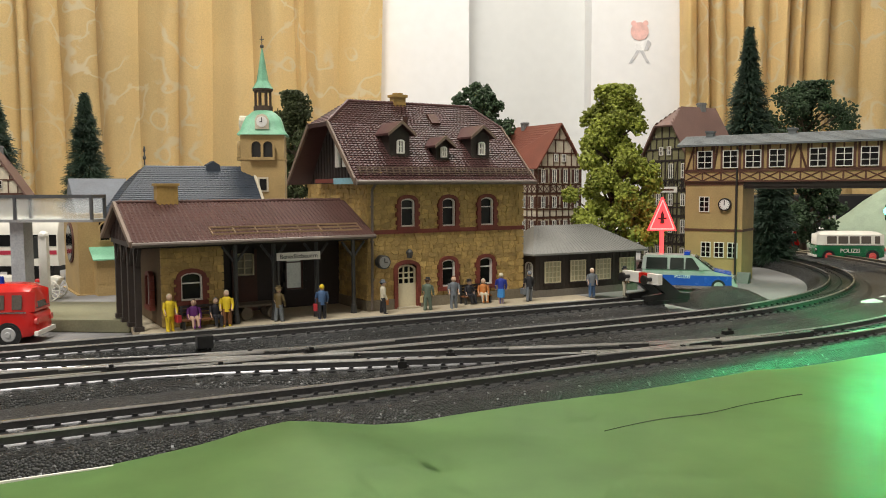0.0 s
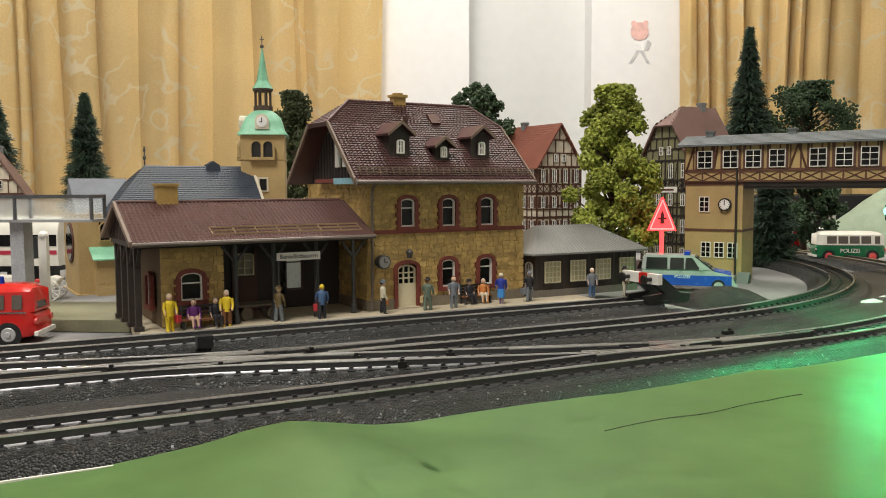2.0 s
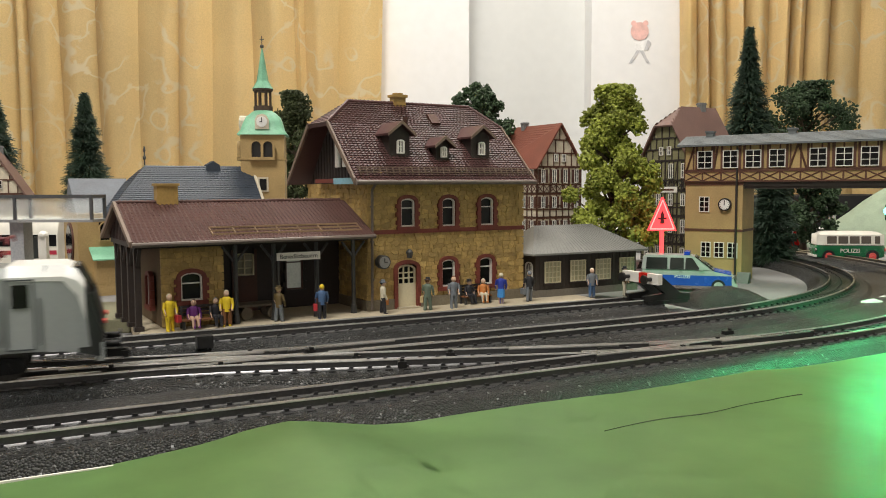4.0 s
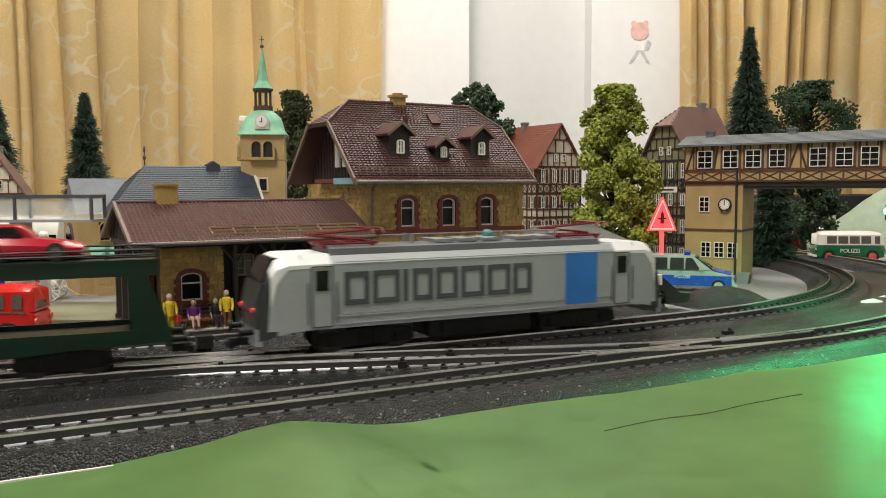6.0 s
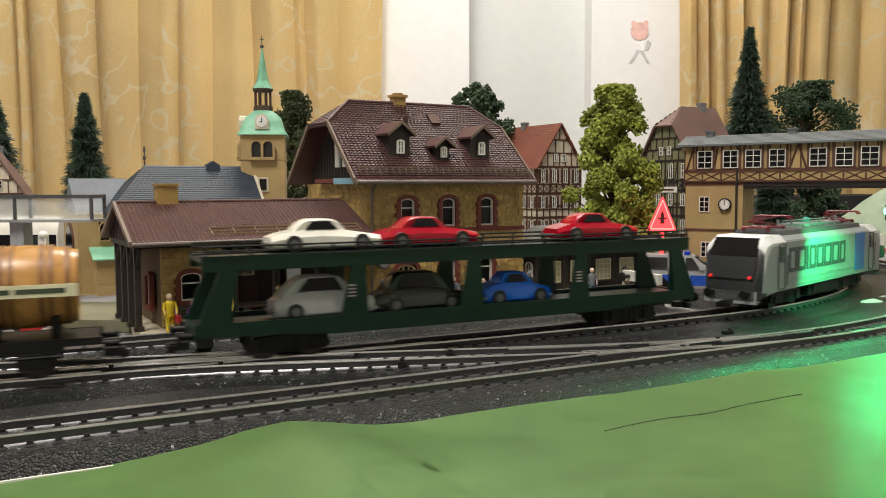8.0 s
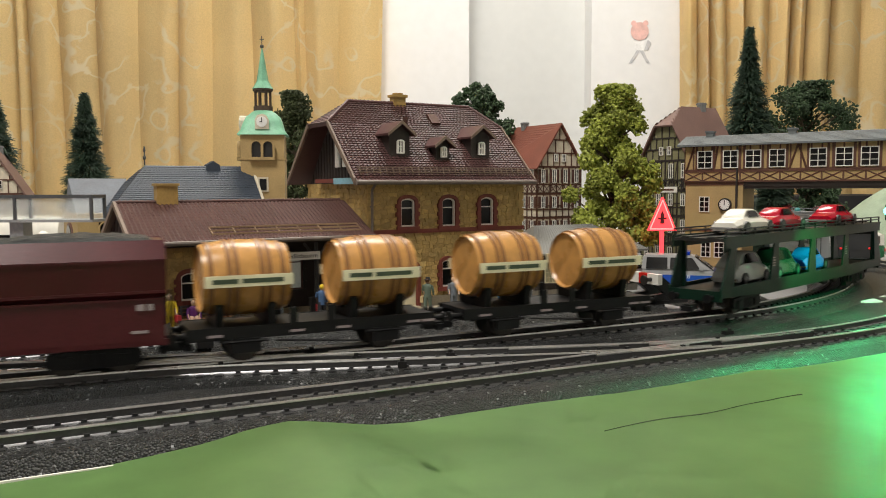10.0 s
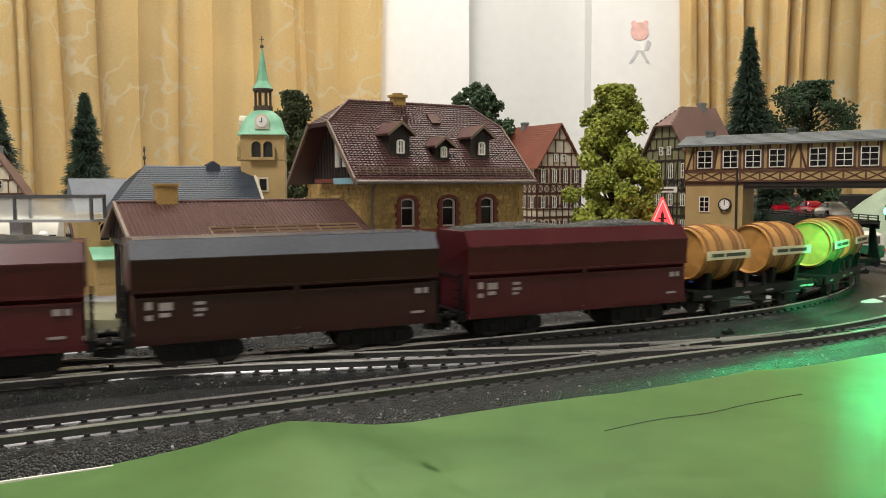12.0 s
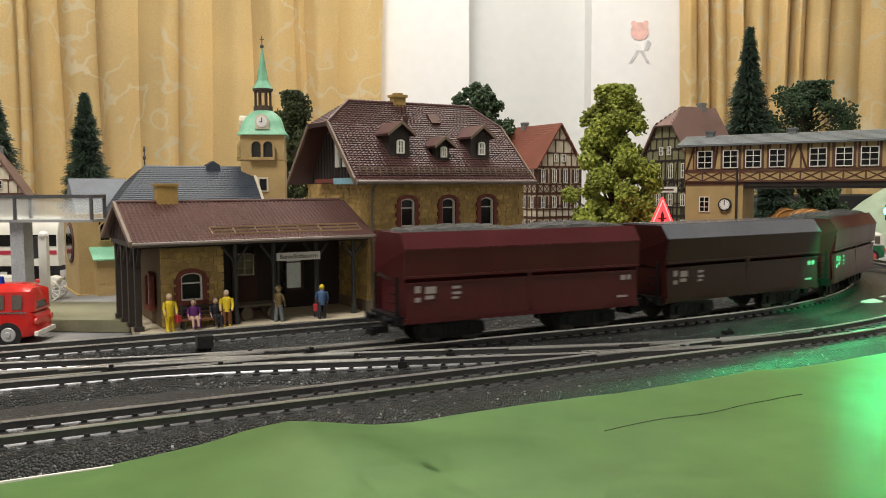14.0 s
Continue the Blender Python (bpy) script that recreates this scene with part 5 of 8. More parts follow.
def hopper(paint, lid, label, load):
    ob = thing("hopper_wagon", label, "wagon", pose_mm(-1600, 100, RT), "hopper wagons")
    # bulged upper hopper
    ring = lambda x, k: [(x, -14.2, 27.2), (x, -17.6, 31.2), (x, -18.3, 42.6), (x, -13.2, 49.8), (x, 13.2, 49.8), (x, 18.3, 42.6), (x, 17.6, 31.2), (x, 14.2, 27.2)]
    bm = bmesh.new()
    loft(bm, [[(x * (1 if z > 30 else .965), y, z) for _, y, z in ring(x, 1)] for x in (-63, 63)])
    up = part("upper_hopper", bm, paint, ob, "bulged upper hopper")
    for y in (-1, 1):
        bm = bmesh.new()
        solid(bm, [(-63, y * 18.35, 42.8), (63, y * 18.35, 42.8), (63, y * 13.3, 49.9), (-63, y * 13.3, 49.9), (-63, y * 18.55, 43.2), (63, y * 18.55, 43.2), (63, y * 13.6, 50.2), (-63, y * 13.6, 50.2)],
              [(0, 1, 2, 3), (4, 5, 6, 7), (0, 1, 5, 4), (2, 3, 7, 6), (0, 3, 7, 4), (1, 2, 6, 5)])
        part("top_flap", bm, lid, up, "sloping upper side plate")
        bm = bmesh.new()
        box(bm, -63, 63, y * 18.3 - .45, y * 18.3 + .45, 42.3, 43.0)
        box(bm, -63, 63, y * 17.5 - .6, y * 17.5 + .6, 30.4, 31.4)
        part("rib", bm, paint, up)
    for x0, x1 in ((-62, -1.2), (1.2, 62)):
        for y in (-1, 1):
            bm = bmesh.new()
            solid(bm, [(x0, y * 15.2, 28.6), (x1, y * 15.2, 28.6), (x1, y * 16.4, 12.5), (x0, y * 16.4, 12.5), (x0, y * 17.0, 28.2), (x1, y * 17.0, 28.2), (x1, y * 17.6, 12.5), (x0, y * 17.6, 12.5)],
                  [(0, 1, 2, 3), (4, 5, 6, 7), (0, 1, 5, 4), (2, 3, 7, 6), (0, 3, 7, 4), (1, 2, 6, 5)])
            part("discharge_flap", bm, paint, ob, "lower discharge flap")
    bm = bmesh.new()
    for y in (-17.2, 16.2):
        box(bm, -1.4, 1.4, y - .2, y + 1.2, 13, 31)
        box(bm, -62, 62, y - .5, y + 1.5, 27.8, 28.6)
        box(bm, -63, 63, y - .3, y + 1.3, 10.6, 12.8)
    box(bm, -61, 61, -15, 15, 12, 27.8)
    part("hopper_frame", bm, paint, ob)
    bm = bmesh.new()
    for y in (-17.75, 17.55):
        for x, z, w, h in ((-58, 24, 2.6, 3), (-58, 20, 2.6, 2), (-53, 23.5, 5, 3), (-53, 21, 4, 1.6), (-40, 25, 4, 1.2), (-40, 22.5, 4.4, 1.2), (-40, 20.5, 3, 1.0), (52, 24, 3, 2.4), (56, 24, 2, 2.4), (50, 15.5, 6, 1.0)):
            box(bm, x, x + w, y + (0.2 if y < 0 else -.0) - .25, y + .25, z, z + h)
    part("stencil", bm, GREYTXT, ob, "pale stencilled marks", False, None, "stuff")
    if load:
        bm = bmesh.new()
        rows = []
        rnd = random.Random(5)
        for i in range(41):
            x = -60 + 3 * i
            rows.append([(x, y, 49.2 + (0 if abs(x) > 59 or abs(y) > 12 else 1.2 + 2.2 * abs(math.sin(x * 0.05)) * (1 - (y / 14) ** 2) + rnd.uniform(-.5, .7))) for y in np.linspace(-13, 13, 12)])
        sheet(bm, rows)
        part("coal_load", bm, COAL, ob, "heaped black coal")
    else:
        bm = bmesh.new()
        box(bm, -61, 61, -12.8, 12.8, 49.6, 50.4)
        part("lid", bm, lid, ob)
    for s in (-1, 1):
        bm = bmesh.new()
        box(bm, s * 64 - 2, s * 64 + 2, -15, 15, 9.4, 13.6)
        for y in (-13, 13):
            box(bm, s * 64.5 - .6, s * 64.5 + .6, y - .6, y + .6, 13, 31)
        for k in range(4):
            box(bm, s * 65 - .3, s * 65 + .3, -12, -6, 15 + k * 4, 15.7 + k * 4)
        part("end_platform", bm, UNDER, ob)
        buffers(ob, s * 64, s)
        bogie(ob, s * 37, 20, 6.0)
    return ob


LOCO = loco()
CARRIER_WAGON = carrier()
CASK_A = cask_wagon()
CASK_B = copy_thing(CASK_A, pose_mm(-1500, 100, RT))
HOP_A = hopper(MAROON, MAROON, "maroon bogie hopper wagon heaped with coal", True)
HOP_B = hopper(MAROON_DK, BLUE_TOP, "dark brown bogie hopper wagon with grey sloping top", False)
HOP_C = copy_thing(HOP_A, pose_mm(-1800, 100, RT))
# cars: name, label, paint, kind, place along the wagon, deck height, facing
CARS = [("toy_car", "cream white sports coupe on the upper deck", WHITE_CAR, SPORT, -69, 43.0, 0), ("toy_car", "red sports coupe on the upper deck", RED_CAR, SPORT, -21, 43.0, 0),
        ("toy_car", "red sports car at the end of the upper deck", RED_CAR, SPORT, 71, 43.0, 0), ("toy_car", "pale grey rounded saloon on the lower deck", GREY_CAR, BEETLE, -70, 14.5, 0),
        ("toy_car", "dark olive saloon on the lower deck", DARK_CAR, SALOON, -25, 14.5, 0), ("toy_car", "bright blue small car on the lower deck", BLUE_CAR, CABRIO, 25, 14.5, 0)]
CARGO = [(toy_car(n, l, p, k, pose_mm(-1200 + x, 100, RT + z)), x, z) for n, l, p, k, x, z, r in CARS]


# ---------------------------------------------------------------- village: shed, bridge house, timbered houses, church
TAN = mat("tan plaster", (0.4, 0.28, 0.12), 0.7, stain=60, stain_amount=0.1)
PALE = mat("pale plaster", (0.6, 0.54, 0.42), 0.7, stain=60)
# yellow-green plaster of the inn, its facade's shade mixed into the colour
SHADED_YELLOW_PL = mat("yellow-green plaster darkened for shade", (0.2, 0.19, 0.1), 0.7, stain=60)
BEAM = mat("red-brown beam", (0.09, 0.035, 0.02), 0.6)
BEAM_DK = mat("black-brown beam", (0.03, 0.022, 0.018), 0.6)
SLATE = mat("grey slate", (0.13, 0.145, 0.15), 0.65, stain=50, stain_amount=0.2)
SLATE_BLUE = mat("blue-grey slate", (0.036, 0.048, 0.068), 0.55, stain=50, stain_amount=0.2)
TERRA = mat("orange-red roof", (0.17, 0.05, 0.03), 0.6, stain=40)
ROSE = mat("faded brown roof", (0.15, 0.085, 0.07), 0.65, stain=40)
COPPER = mat("green copper", (0.2, 0.46, 0.3), 0.5, stain=70, stain_amount=0.15)
SHED_ROOF = mat("grey felt roof", (0.2, 0.2, 0.185), 0.7, stain=30)
DIAL = mat("white dial", (0.75, 0.75, 0.72), 0.4, amount=0.02)
YELLOW = mat("yellow plastic", (0.55, 0.36, 0.05), 0.5)


def sash(parent, x0, x1, z0, z1, m, cols=2, rows=3, paint=WHITE, pane=GLASS):
    """A plain casement with glazing bars; x along the wall, outside towards -y."""
    ob = new("window")
    ob.parent, ob.matrix_basis = parent, m
    bm = bmesh.new()
    t = 0.6
    box(bm, x0, x1, -.9, .2, z0, z0 + t)
    box(bm, x0, x1, -.9, .2, z1 - t, z1)
    box(bm, x0, x0 + t, -.9, .2, z0 + t, z1 - t)
    box(bm, x1 - t, x1, -.9, .2, z0 + t, z1 - t)
    for c in range(1, cols):
        xx = x0 + (x1 - x0) * c / cols
        box(bm, xx - .25, xx + .25, -.8, .1, z0 + t, z1 - t)
    for r in range(1, rows):
        zz = z0 + (z1 - z0) * r / rows
        box(bm, x0 + t, x1 - t, -.75, .1, zz - .22, zz + .22)
    part("window_frame", bm, paint, ob)
    bm = bmesh.new()
    box(bm, x0 + .3, x1 - .3, -.25, 0.15, z0 + .3, z1 - .3)
    part("pane", bm, pane, ob)
    return ob


def shed():
    ob = thing("goods_shed", "low dark timber shed with grey hipped roof", "building", pose_mm(59.4, 525.6, 8.3, 28))
    W, Dp, H = 84, 40, 28.5
    bm = bmesh.new()
    box(bm, 0, W, 0, Dp, 4.5, H)
    boards = mat("dark shed boards", (0.035, 0.026, 0.02), 0.6)
    part("wall", bm, boards, ob, "dark brown boarded wall")
    bm = bmesh.new()
    for k in range(28):
        box(bm, k * 3 + .2, k * 3 + .7, -.25, 0.1, 4.6, H - .1)
    part("batten", bm, boards, ob, "", False, None, "stuff")
    bm = bmesh.new()
    box(bm, -.8, W + .8, -.8, Dp, 0, 4.5)
    part("plinth", bm, mat("grey shed plinth", (0.16, 0.145, 0.12), 0.8), ob)
    bm = bmesh.new()
    o = 6
    zb, zr = H + 0.2, H + 17
    a, b, c, d = (-o, -o, zb), (W + o, -o, zb), (W + o, Dp + o, zb), (-o, Dp + o, zb)
    e, f = (13, Dp / 2, zr), (W - 24, Dp / 2, zr)
    lo = [(x, y, z - 1.2) for x, y, z in (a, b, c, d)]
    solid(bm, [a, b, c, d, e, f] + lo, [(0, 1, 5, 4), (1, 2, 5), (2, 3, 4, 5), (3, 0, 4), (0, 1, 7, 6), (1, 2, 8, 7), (2, 3, 9, 8), (3, 0, 6, 9), (6, 7, 8, 9)])
    roof = part("roof", bm, SHED_ROOF, ob, "grey felt hipped roof")
    bm = bmesh.new()
    A, B, E_, F_ = Vector(a), Vector(b), Vector(e), Vector(f)
    for k in range(34):
        g = k / 33
        p, q = A.lerp(B, g), E_.lerp(F_, g)
        rod(bm, p + Vector((0, -.1, .15)), q + Vector((0, -.1, .15)), 0.18, None, 4)
    part("batten", bm, SHED_ROOF, roof, "", False, None, "stuff")
    sun_pane = mat("pale cream pane", (0.4, 0.38, 0.25), 0.3)
    for x in (7, 27.5, 48.5, 69):
        sash(ob, x, x + 12.5, 9, 23, Matrix.Translation((0, -0.3 * MM, 0)), 4, 4, CREAM, sun_pane)
        bm = bmesh.new()
        box(bm, x - 1, x + 13.5, -1.4, 0, 7.6, 8.8)
        part("sill", bm, DARK_WOOD, ob)
    m = Matrix.Rotation(radians(-90), 4, "Z")
    d = new("door")
    d.parent, d.matrix_basis = ob, m
    bm = bmesh.new()
    arch(bm, -10, -3.4, 0.5, 22, 2.2, -0.9, 0.2, 0.8)
    box(bm, -10, -3.4, -.5, .1, 0.5, 13)
    for x in (-7.8, -5.6):
        box(bm, x - .25, x + .25, -.5, .1, 13, 21)
    box(bm, -10, -3.4, -.5, .1, 17, 17.6)
    part("door_leaf", bm, WHITE, d, "white arched glazed door")


shed()


def timber_band(parent, x0, x1, z0, z1, bays, m, beam, style):
    """Posts, rails and braces laid on a wall."""
    bm = bmesh.new()
    box(bm, x0, x1, -.7, 0, z0, z0 + 1.3)
    box(bm, x0, x1, -.7, 0, z1 - 1.3, z1)
    w = (x1 - x0) / bays
    for k in range(bays + 1):
        xx = x0 + k * w
        box(bm, max(x0, xx - .6), min(x1, xx + .6), -.75, 0, z0 + 1.3, z1 - 1.3)
    for k in range(bays):
        xa, xb = x0 + k * w + .6, x0 + (k + 1) * w - .6
        if style == "x":
            for p, q in (((xa, z0 + 1.3), (xb, z1 - 1.3)), ((xa, z1 - 1.3), (xb, z0 + 1.3))):
                rod(bm, (p[0], -.2, p[1]), (q[0], -.2, q[1]), 0.5, None, 4)
        elif style == "k" and k % 2 == 0:
            rod(bm, (xa, -.2, z0 + 1.3), (xb, -.2, z1 - 1.3), 0.55, None, 4)
        elif style == "h":
            box(bm, xa, xb, -.7, 0, (z0 + z1) / 2 - .5, (z0 + z1) / 2 + .5)
    return part("timber_frame", bm, beam, parent, "", False, m)


def bridge_house():
    ob = thing("signal_bridge_house", "half-timbered signal house bridging the track on a plaster tower", "building", pose_mm(207, 700, 0, -35))
    TW, TD = 47.5, 35.0
    one = Matrix.Identity(4)
    bm = bmesh.new()
    box(bm, 0, TW, 0, TD, 0, 82)
    part("tower_wall", bm, TAN, ob, "tan plaster tower")
    bm = bmesh.new()
    box(bm, -.6, TW + .6, -.6, TD + .6, 42, 44)
    box(bm, -.6, TW + .6, -.6, TD + .6, 80.5, 83)
    part("string_course", bm, BEAM, ob)
    LEN = 230.0
    bm = bmesh.new()
    box(bm, -.8, LEN, -1, TD + 1, 83, 114)
    part("bridge_wall", bm, TAN, ob, "tan infill of the half-timbered bridge")
    bm = bmesh.new()
    box(bm, TW, LEN, 0, TD, 79.5, 83)
    for y in (1, TD - 5):
        box(bm, TW + .8, LEN, y, y + 4, 77.5, 79.5)
    part("bridge_beam", bm, BEAM_DK, ob, "dark steel bridge beam")
    wall = Matrix.Translation((0, -1 * MM, 0))
    timber_band(ob, -.8, LEN, 83, 92.5, 15, wall, BEAM, "x")
    timber_band(ob, -.8, LEN, 92.5, 114, 30, wall, BEAM, "")
    for x in (10.5, 31.5, 49.5, 68, 98, 116.5, 134, 154, 172, 190, 208):
        sash(ob, x, x + 12.4, 94.5, 109, Matrix.Translation((0, -1.9 * MM, 0)), 2, 3)
        for px in (x - 1.9, x + 12.6):
            bm = bmesh.new()
            box(bm, px, px + 1.7, -2.0, -1.0, 92.6, 113.4)
            part("window_post", bm, BEAM, ob)
    for p, q in (((83, 93), (89.5, 113)), ((96, 93), (89.5, 113)), ((1, 93), (7.5, 113)), ((27, 113), (24, 93))):
        bm = bmesh.new()
        rod(bm, (p[0], -1.5, p[1]), (q[0], -1.5, q[1]), 0.8, None, 4)
        part("brace", bm, BEAM, ob)
    # tower windows, clock, downpipe, steps
    sash(ob, 12.0, 20.5, 58, 71, one, 2, 3)
    for x in (14, 25, 36):
        sash(ob, x, x + 8.2, 20, 33, one, 2, 3)
    bm = bmesh.new()
    rod(bm, (33.5, 0, 64.5), (33.5, -2.4, 64.5), 5.3, None, 24)
    clock = part("clock", bm, BLACK, ob, "round black-rimmed clock")
    bm = bmesh.new()
    rod(bm, (33.5, -2.3, 64.5), (33.5, -2.7, 64.5), 4.2, None, 24)
    part("dial", bm, DIAL, clock)
    bm = bmesh.new()
    box(bm, 33.2, 33.8, -3.0, -2.7, 63.8, 68.2)
    box(bm, 33.3, 33.7, -3.0, -2.7, 64.3, 67.2)
    for k in range(12):
        a = radians(30 * k)
        x, z = 33.5 + 3.6 * math.sin(a), 64.5 + 3.6 * math.cos(a)
        box(bm, x - .25, x + .25, -2.95, -2.7, z - .25, z + .25)
    part("pointers", bm, BLACK, clock)
    bm = bmesh.new()
    rod(bm, (42.8, -1.6, 0), (42.8, -1.6, 112), 0.9)
    part("downpipe", bm, BEAM_DK, ob, "dark brown downpipe")
    bm = bmesh.new()
    for k in range(5):
        box(bm, TW - 2 + 0, TW + 8, -5 - k * 1.2, -1, 0, 9 - k * 1.7)
    part("steps", bm, GREY_PLATE, ob)
    bm = bmesh.new()
    box(bm, TW + 1, TW + 8, -7.5, -6.2, 0.2, 3.4)
    part("yellow_edge", bm, YELLOW, ob, "yellow step edge")
    # roof
    bm = bmesh.new()
    y0, y1, ym = -6, TD + 6, TD / 2
    prism(bm, [(y0, 114), (ym, 122.5), (y1, 114), (y1, 112.8), (y0, 112.8)], -6, LEN, "x")
    roof = part("roof", bm, SLATE, ob, "shallow grey slate roof")
    bm = bmesh.new()
    tiled(bm, [(-6, y0, 114), (LEN, y0, 114), (LEN, ym, 122.5), (-6, ym, 122.5)], 4, 3.2, 0.3, 0.12)
    part("slate_course", bm, SLATE, roof, "", False, None, "stuff")
    for x in (12, 78):
        bm = bmesh.new()
        box(bm, x, x + 6, ym - 3, ym + 3, 119, 125)
        box(bm, x - .8, x + 6.8, ym - 3.8, ym + 3.8, 125, 126.4)
        part("chimney", bm, SLATE, ob, "small grey chimney")
    # far leg of the bridge
    bm = bmesh.new()
    box(bm, LEN - 28, LEN, 0, TD, 0, 79.5)
    part("far_leg", bm, TAN, ob)


bridge_house()


def timbered_house(label, m, W, Dp, zs, za, plaster, beam, roof_mat, half_hip, group="", shutters=True, bay=8.0):
    """A gabled town house: gable front along x, ridge along y; zs: floor heights; za: apex."""
    ob = thing("timbered_house", label, "house", m, group)
    ze = zs[-1]
    bm = bmesh.new()
    zh = za - (za - ze) * .36 if half_hip else za - 1.5
    wh = (W / 2) * (za - zh) / (za - ze)
    prism(bm, [(0, 0), (W, 0), (W, ze), (W / 2 + wh, zh), (W / 2 - wh, zh), (0, ze)], 0, Dp)
    part("wall", bm, plaster, ob, "plaster walls")
    for k, (z0, z1) in enumerate(zip(zs, zs[1:])):
        for mm_, w in ((Matrix.Identity(4), W), (Matrix.Rotation(radians(-90), 4, "Z") @ Matrix.Translation((-Dp * MM, 0, 0)), Dp),
                       (Matrix.Translation((W * MM, 0, 0)) @ Matrix.Rotation(radians(90), 4, "Z"), Dp)):
            timber_band(ob, 0, w, z0, z1, max(3, round(w / bay)), mm_, beam, "k" if k % 2 else "h")
            timber_band(ob, 0, w, z0, z0 + (z1 - z0) * .36, max(3, round(w / 8)), mm_, beam, "x" if k % 2 else "")
            n = max(2, round(w / 15))
            for i in range(n):
                x = w * (i + .5) / n
                sash(ob, x - 2.6, x + 2.6, z0 + (z1 - z0) * .4, z1 - 3, mm_ @ Matrix.Translation((0, -.5 * MM, 0)), 2, 2)
                if shutters:
                    bm = bmesh.new()
                    for s in (-1, 1):
                        box(bm, x + s * 4.4 - 1.5, x + s * 4.4 + 1.5, -1.3, -.5, z0 + (z1 - z0) * .4, z1 - 3)
                    part("shutters", bm, BROWN, ob, "", False, mm_)
    # gable frame
    bm = bmesh.new()
    n = 3
    for k in range(n):
        z = ze + (zh - ze) * k / n
        w = (W / 2) * (za - z) / (za - ze)
        box(bm, W / 2 - w, W / 2 + w, -.8, 0, z - .7, z + .7)
        z2 = ze + (zh - ze) * (k + 1) / n
        for xx in np.linspace(-w * .8, w * .8, max(3, int(w / 4))):
            top = min(z2, za - (za - ze) * abs(xx) / (W / 2) - 1)
            if top > z + 1:
                box(bm, W / 2 + xx - .5, W / 2 + xx + .5, -.75, 0, z, top)
    part("gable_frame", bm, beam, ob)
    for xx in (-5, 5):
        sash(ob, W / 2 + xx - 2.4, W / 2 + xx + 2.4, ze + 5, ze + 13, Matrix.Translation((0, -.5 * MM, 0)), 2, 2)
    # roof
    bm = bmesh.new()
    o = 4.0
    hip = 20 if half_hip else -o
    zlow = ze - 3
    half = (W / 2) * (za - zlow) / (za - ze)
    z2 = zh if half_hip else za
    h2 = (W / 2) * (za - zh) / (za - ze) if half_hip else 0.02
    c = W / 2
    pts = [(c - half, -o, zlow), (c + half, -o, zlow), (c + half, Dp + o, zlow), (c - half, Dp + o, zlow), (c - h2, -o, z2), (c + h2, -o, z2), (c, hip, za), (c, Dp + o, za)]
    v = [bm.verts.new(p) for p in pts]
    for f in ((0, 4, 6, 7, 3), (1, 2, 7, 6, 5), (4, 5, 6)):
        bm.faces.new([v[i] for i in f])
    bmesh.ops.recalc_face_normals(bm, faces=bm.faces[:])
    bmesh.ops.solidify(bm, geom=bm.faces[:], thickness=-1.5)
    roof = part("roof", bm, roof_mat, ob, "steep tiled roof")
    bm = bmesh.new()
    for sgn in (-1, 1):
        rows = 18
        for r in range(rows):
            f0, f1 = r / rows, (r + 1) / rows
            p0, p1 = Vector((c + sgn * half * (1 - f0), 0, zlow + (za - zlow) * f0 + 1.6)), Vector((c + sgn * half * (1 - f1), 0, zlow + (za - zlow) * f1 + 1.6))
            cut = 0 if not half_hip or f0 < (zh - zlow) / (za - zlow) else (hip + o) * (f0 - (zh - zlow) / (za - zlow)) / (1 - (zh - zlow) / (za - zlow))
            a, b = Vector((p0.x, -o + cut, p0.z)), Vector((p0.x, Dp + o, p0.z))
            d_, e_ = Vector((p1.x, -o + cut, p1.z)), Vector((p1.x, Dp + o, p1.z))
            nrm = Vector((sgn * 0.5, 0, 0.8))
            sheet(bm, [[a + nrm * .7, b + nrm * .7], [d_, e_]])
            sheet(bm, [[a - nrm * .3, b - nrm * .3], [a + nrm * .7, b + nrm * .7]])
    part("tile_courses", bm, roof_mat, roof, "", False, None, "stuff")
    bm = bmesh.new()
    box(bm, c - 3, c + 3, Dp * .7, Dp * .7 + 6, za - 8, za + 7)
    box(bm, c - 3.6, c + 3.6, Dp * .7 - .6, Dp * .7 + 6.6, za + 5, za + 6.4)
    part("chimney", bm, GREY_PLATE, ob, "grey chimney")
    return ob


def place(x, y, heading):
    return pose_mm(x, y, 0, heading)


timbered_house("tall half-timbered house with brick-red gabled roof", place(97, 846, 30), 58, 84, (0, 24, 48, 73, 101), 144, PALE, BEAM, TERRA, False)
timbered_house("half-timbered inn, plaster darkened for shade, with faded brown half-hipped roof", place(195, 804, -60), 62, 62, (0, 26, 52, 76, 104), 153, SHADED_YELLOW_PL, BEAM_DK, ROSE, True, "", False, 5.0)
timbered_house("half-timbered house with pinkish roof at the village edge", place(-466, 800, 20), 52, 60, (0, 26, 52, 76), 118, PALE, BEAM, ROSE, False)


def inn_sign():
    bm = bmesh.new()
    box(bm, -15, 15, -1.2, 0, 0, 5.4)
    ob = single("inn_sign", bm, WHITE, "white inn sign board with dark bar of lettering", "sign", pose_mm(211.0, 776.3, 74, -60))
    bm = bmesh.new()
    box(bm, -11, 11, -1.5, -1.2, 1.8, 3.4)
    part("lettering_bar", bm, BEAM, ob)


inn_sign()


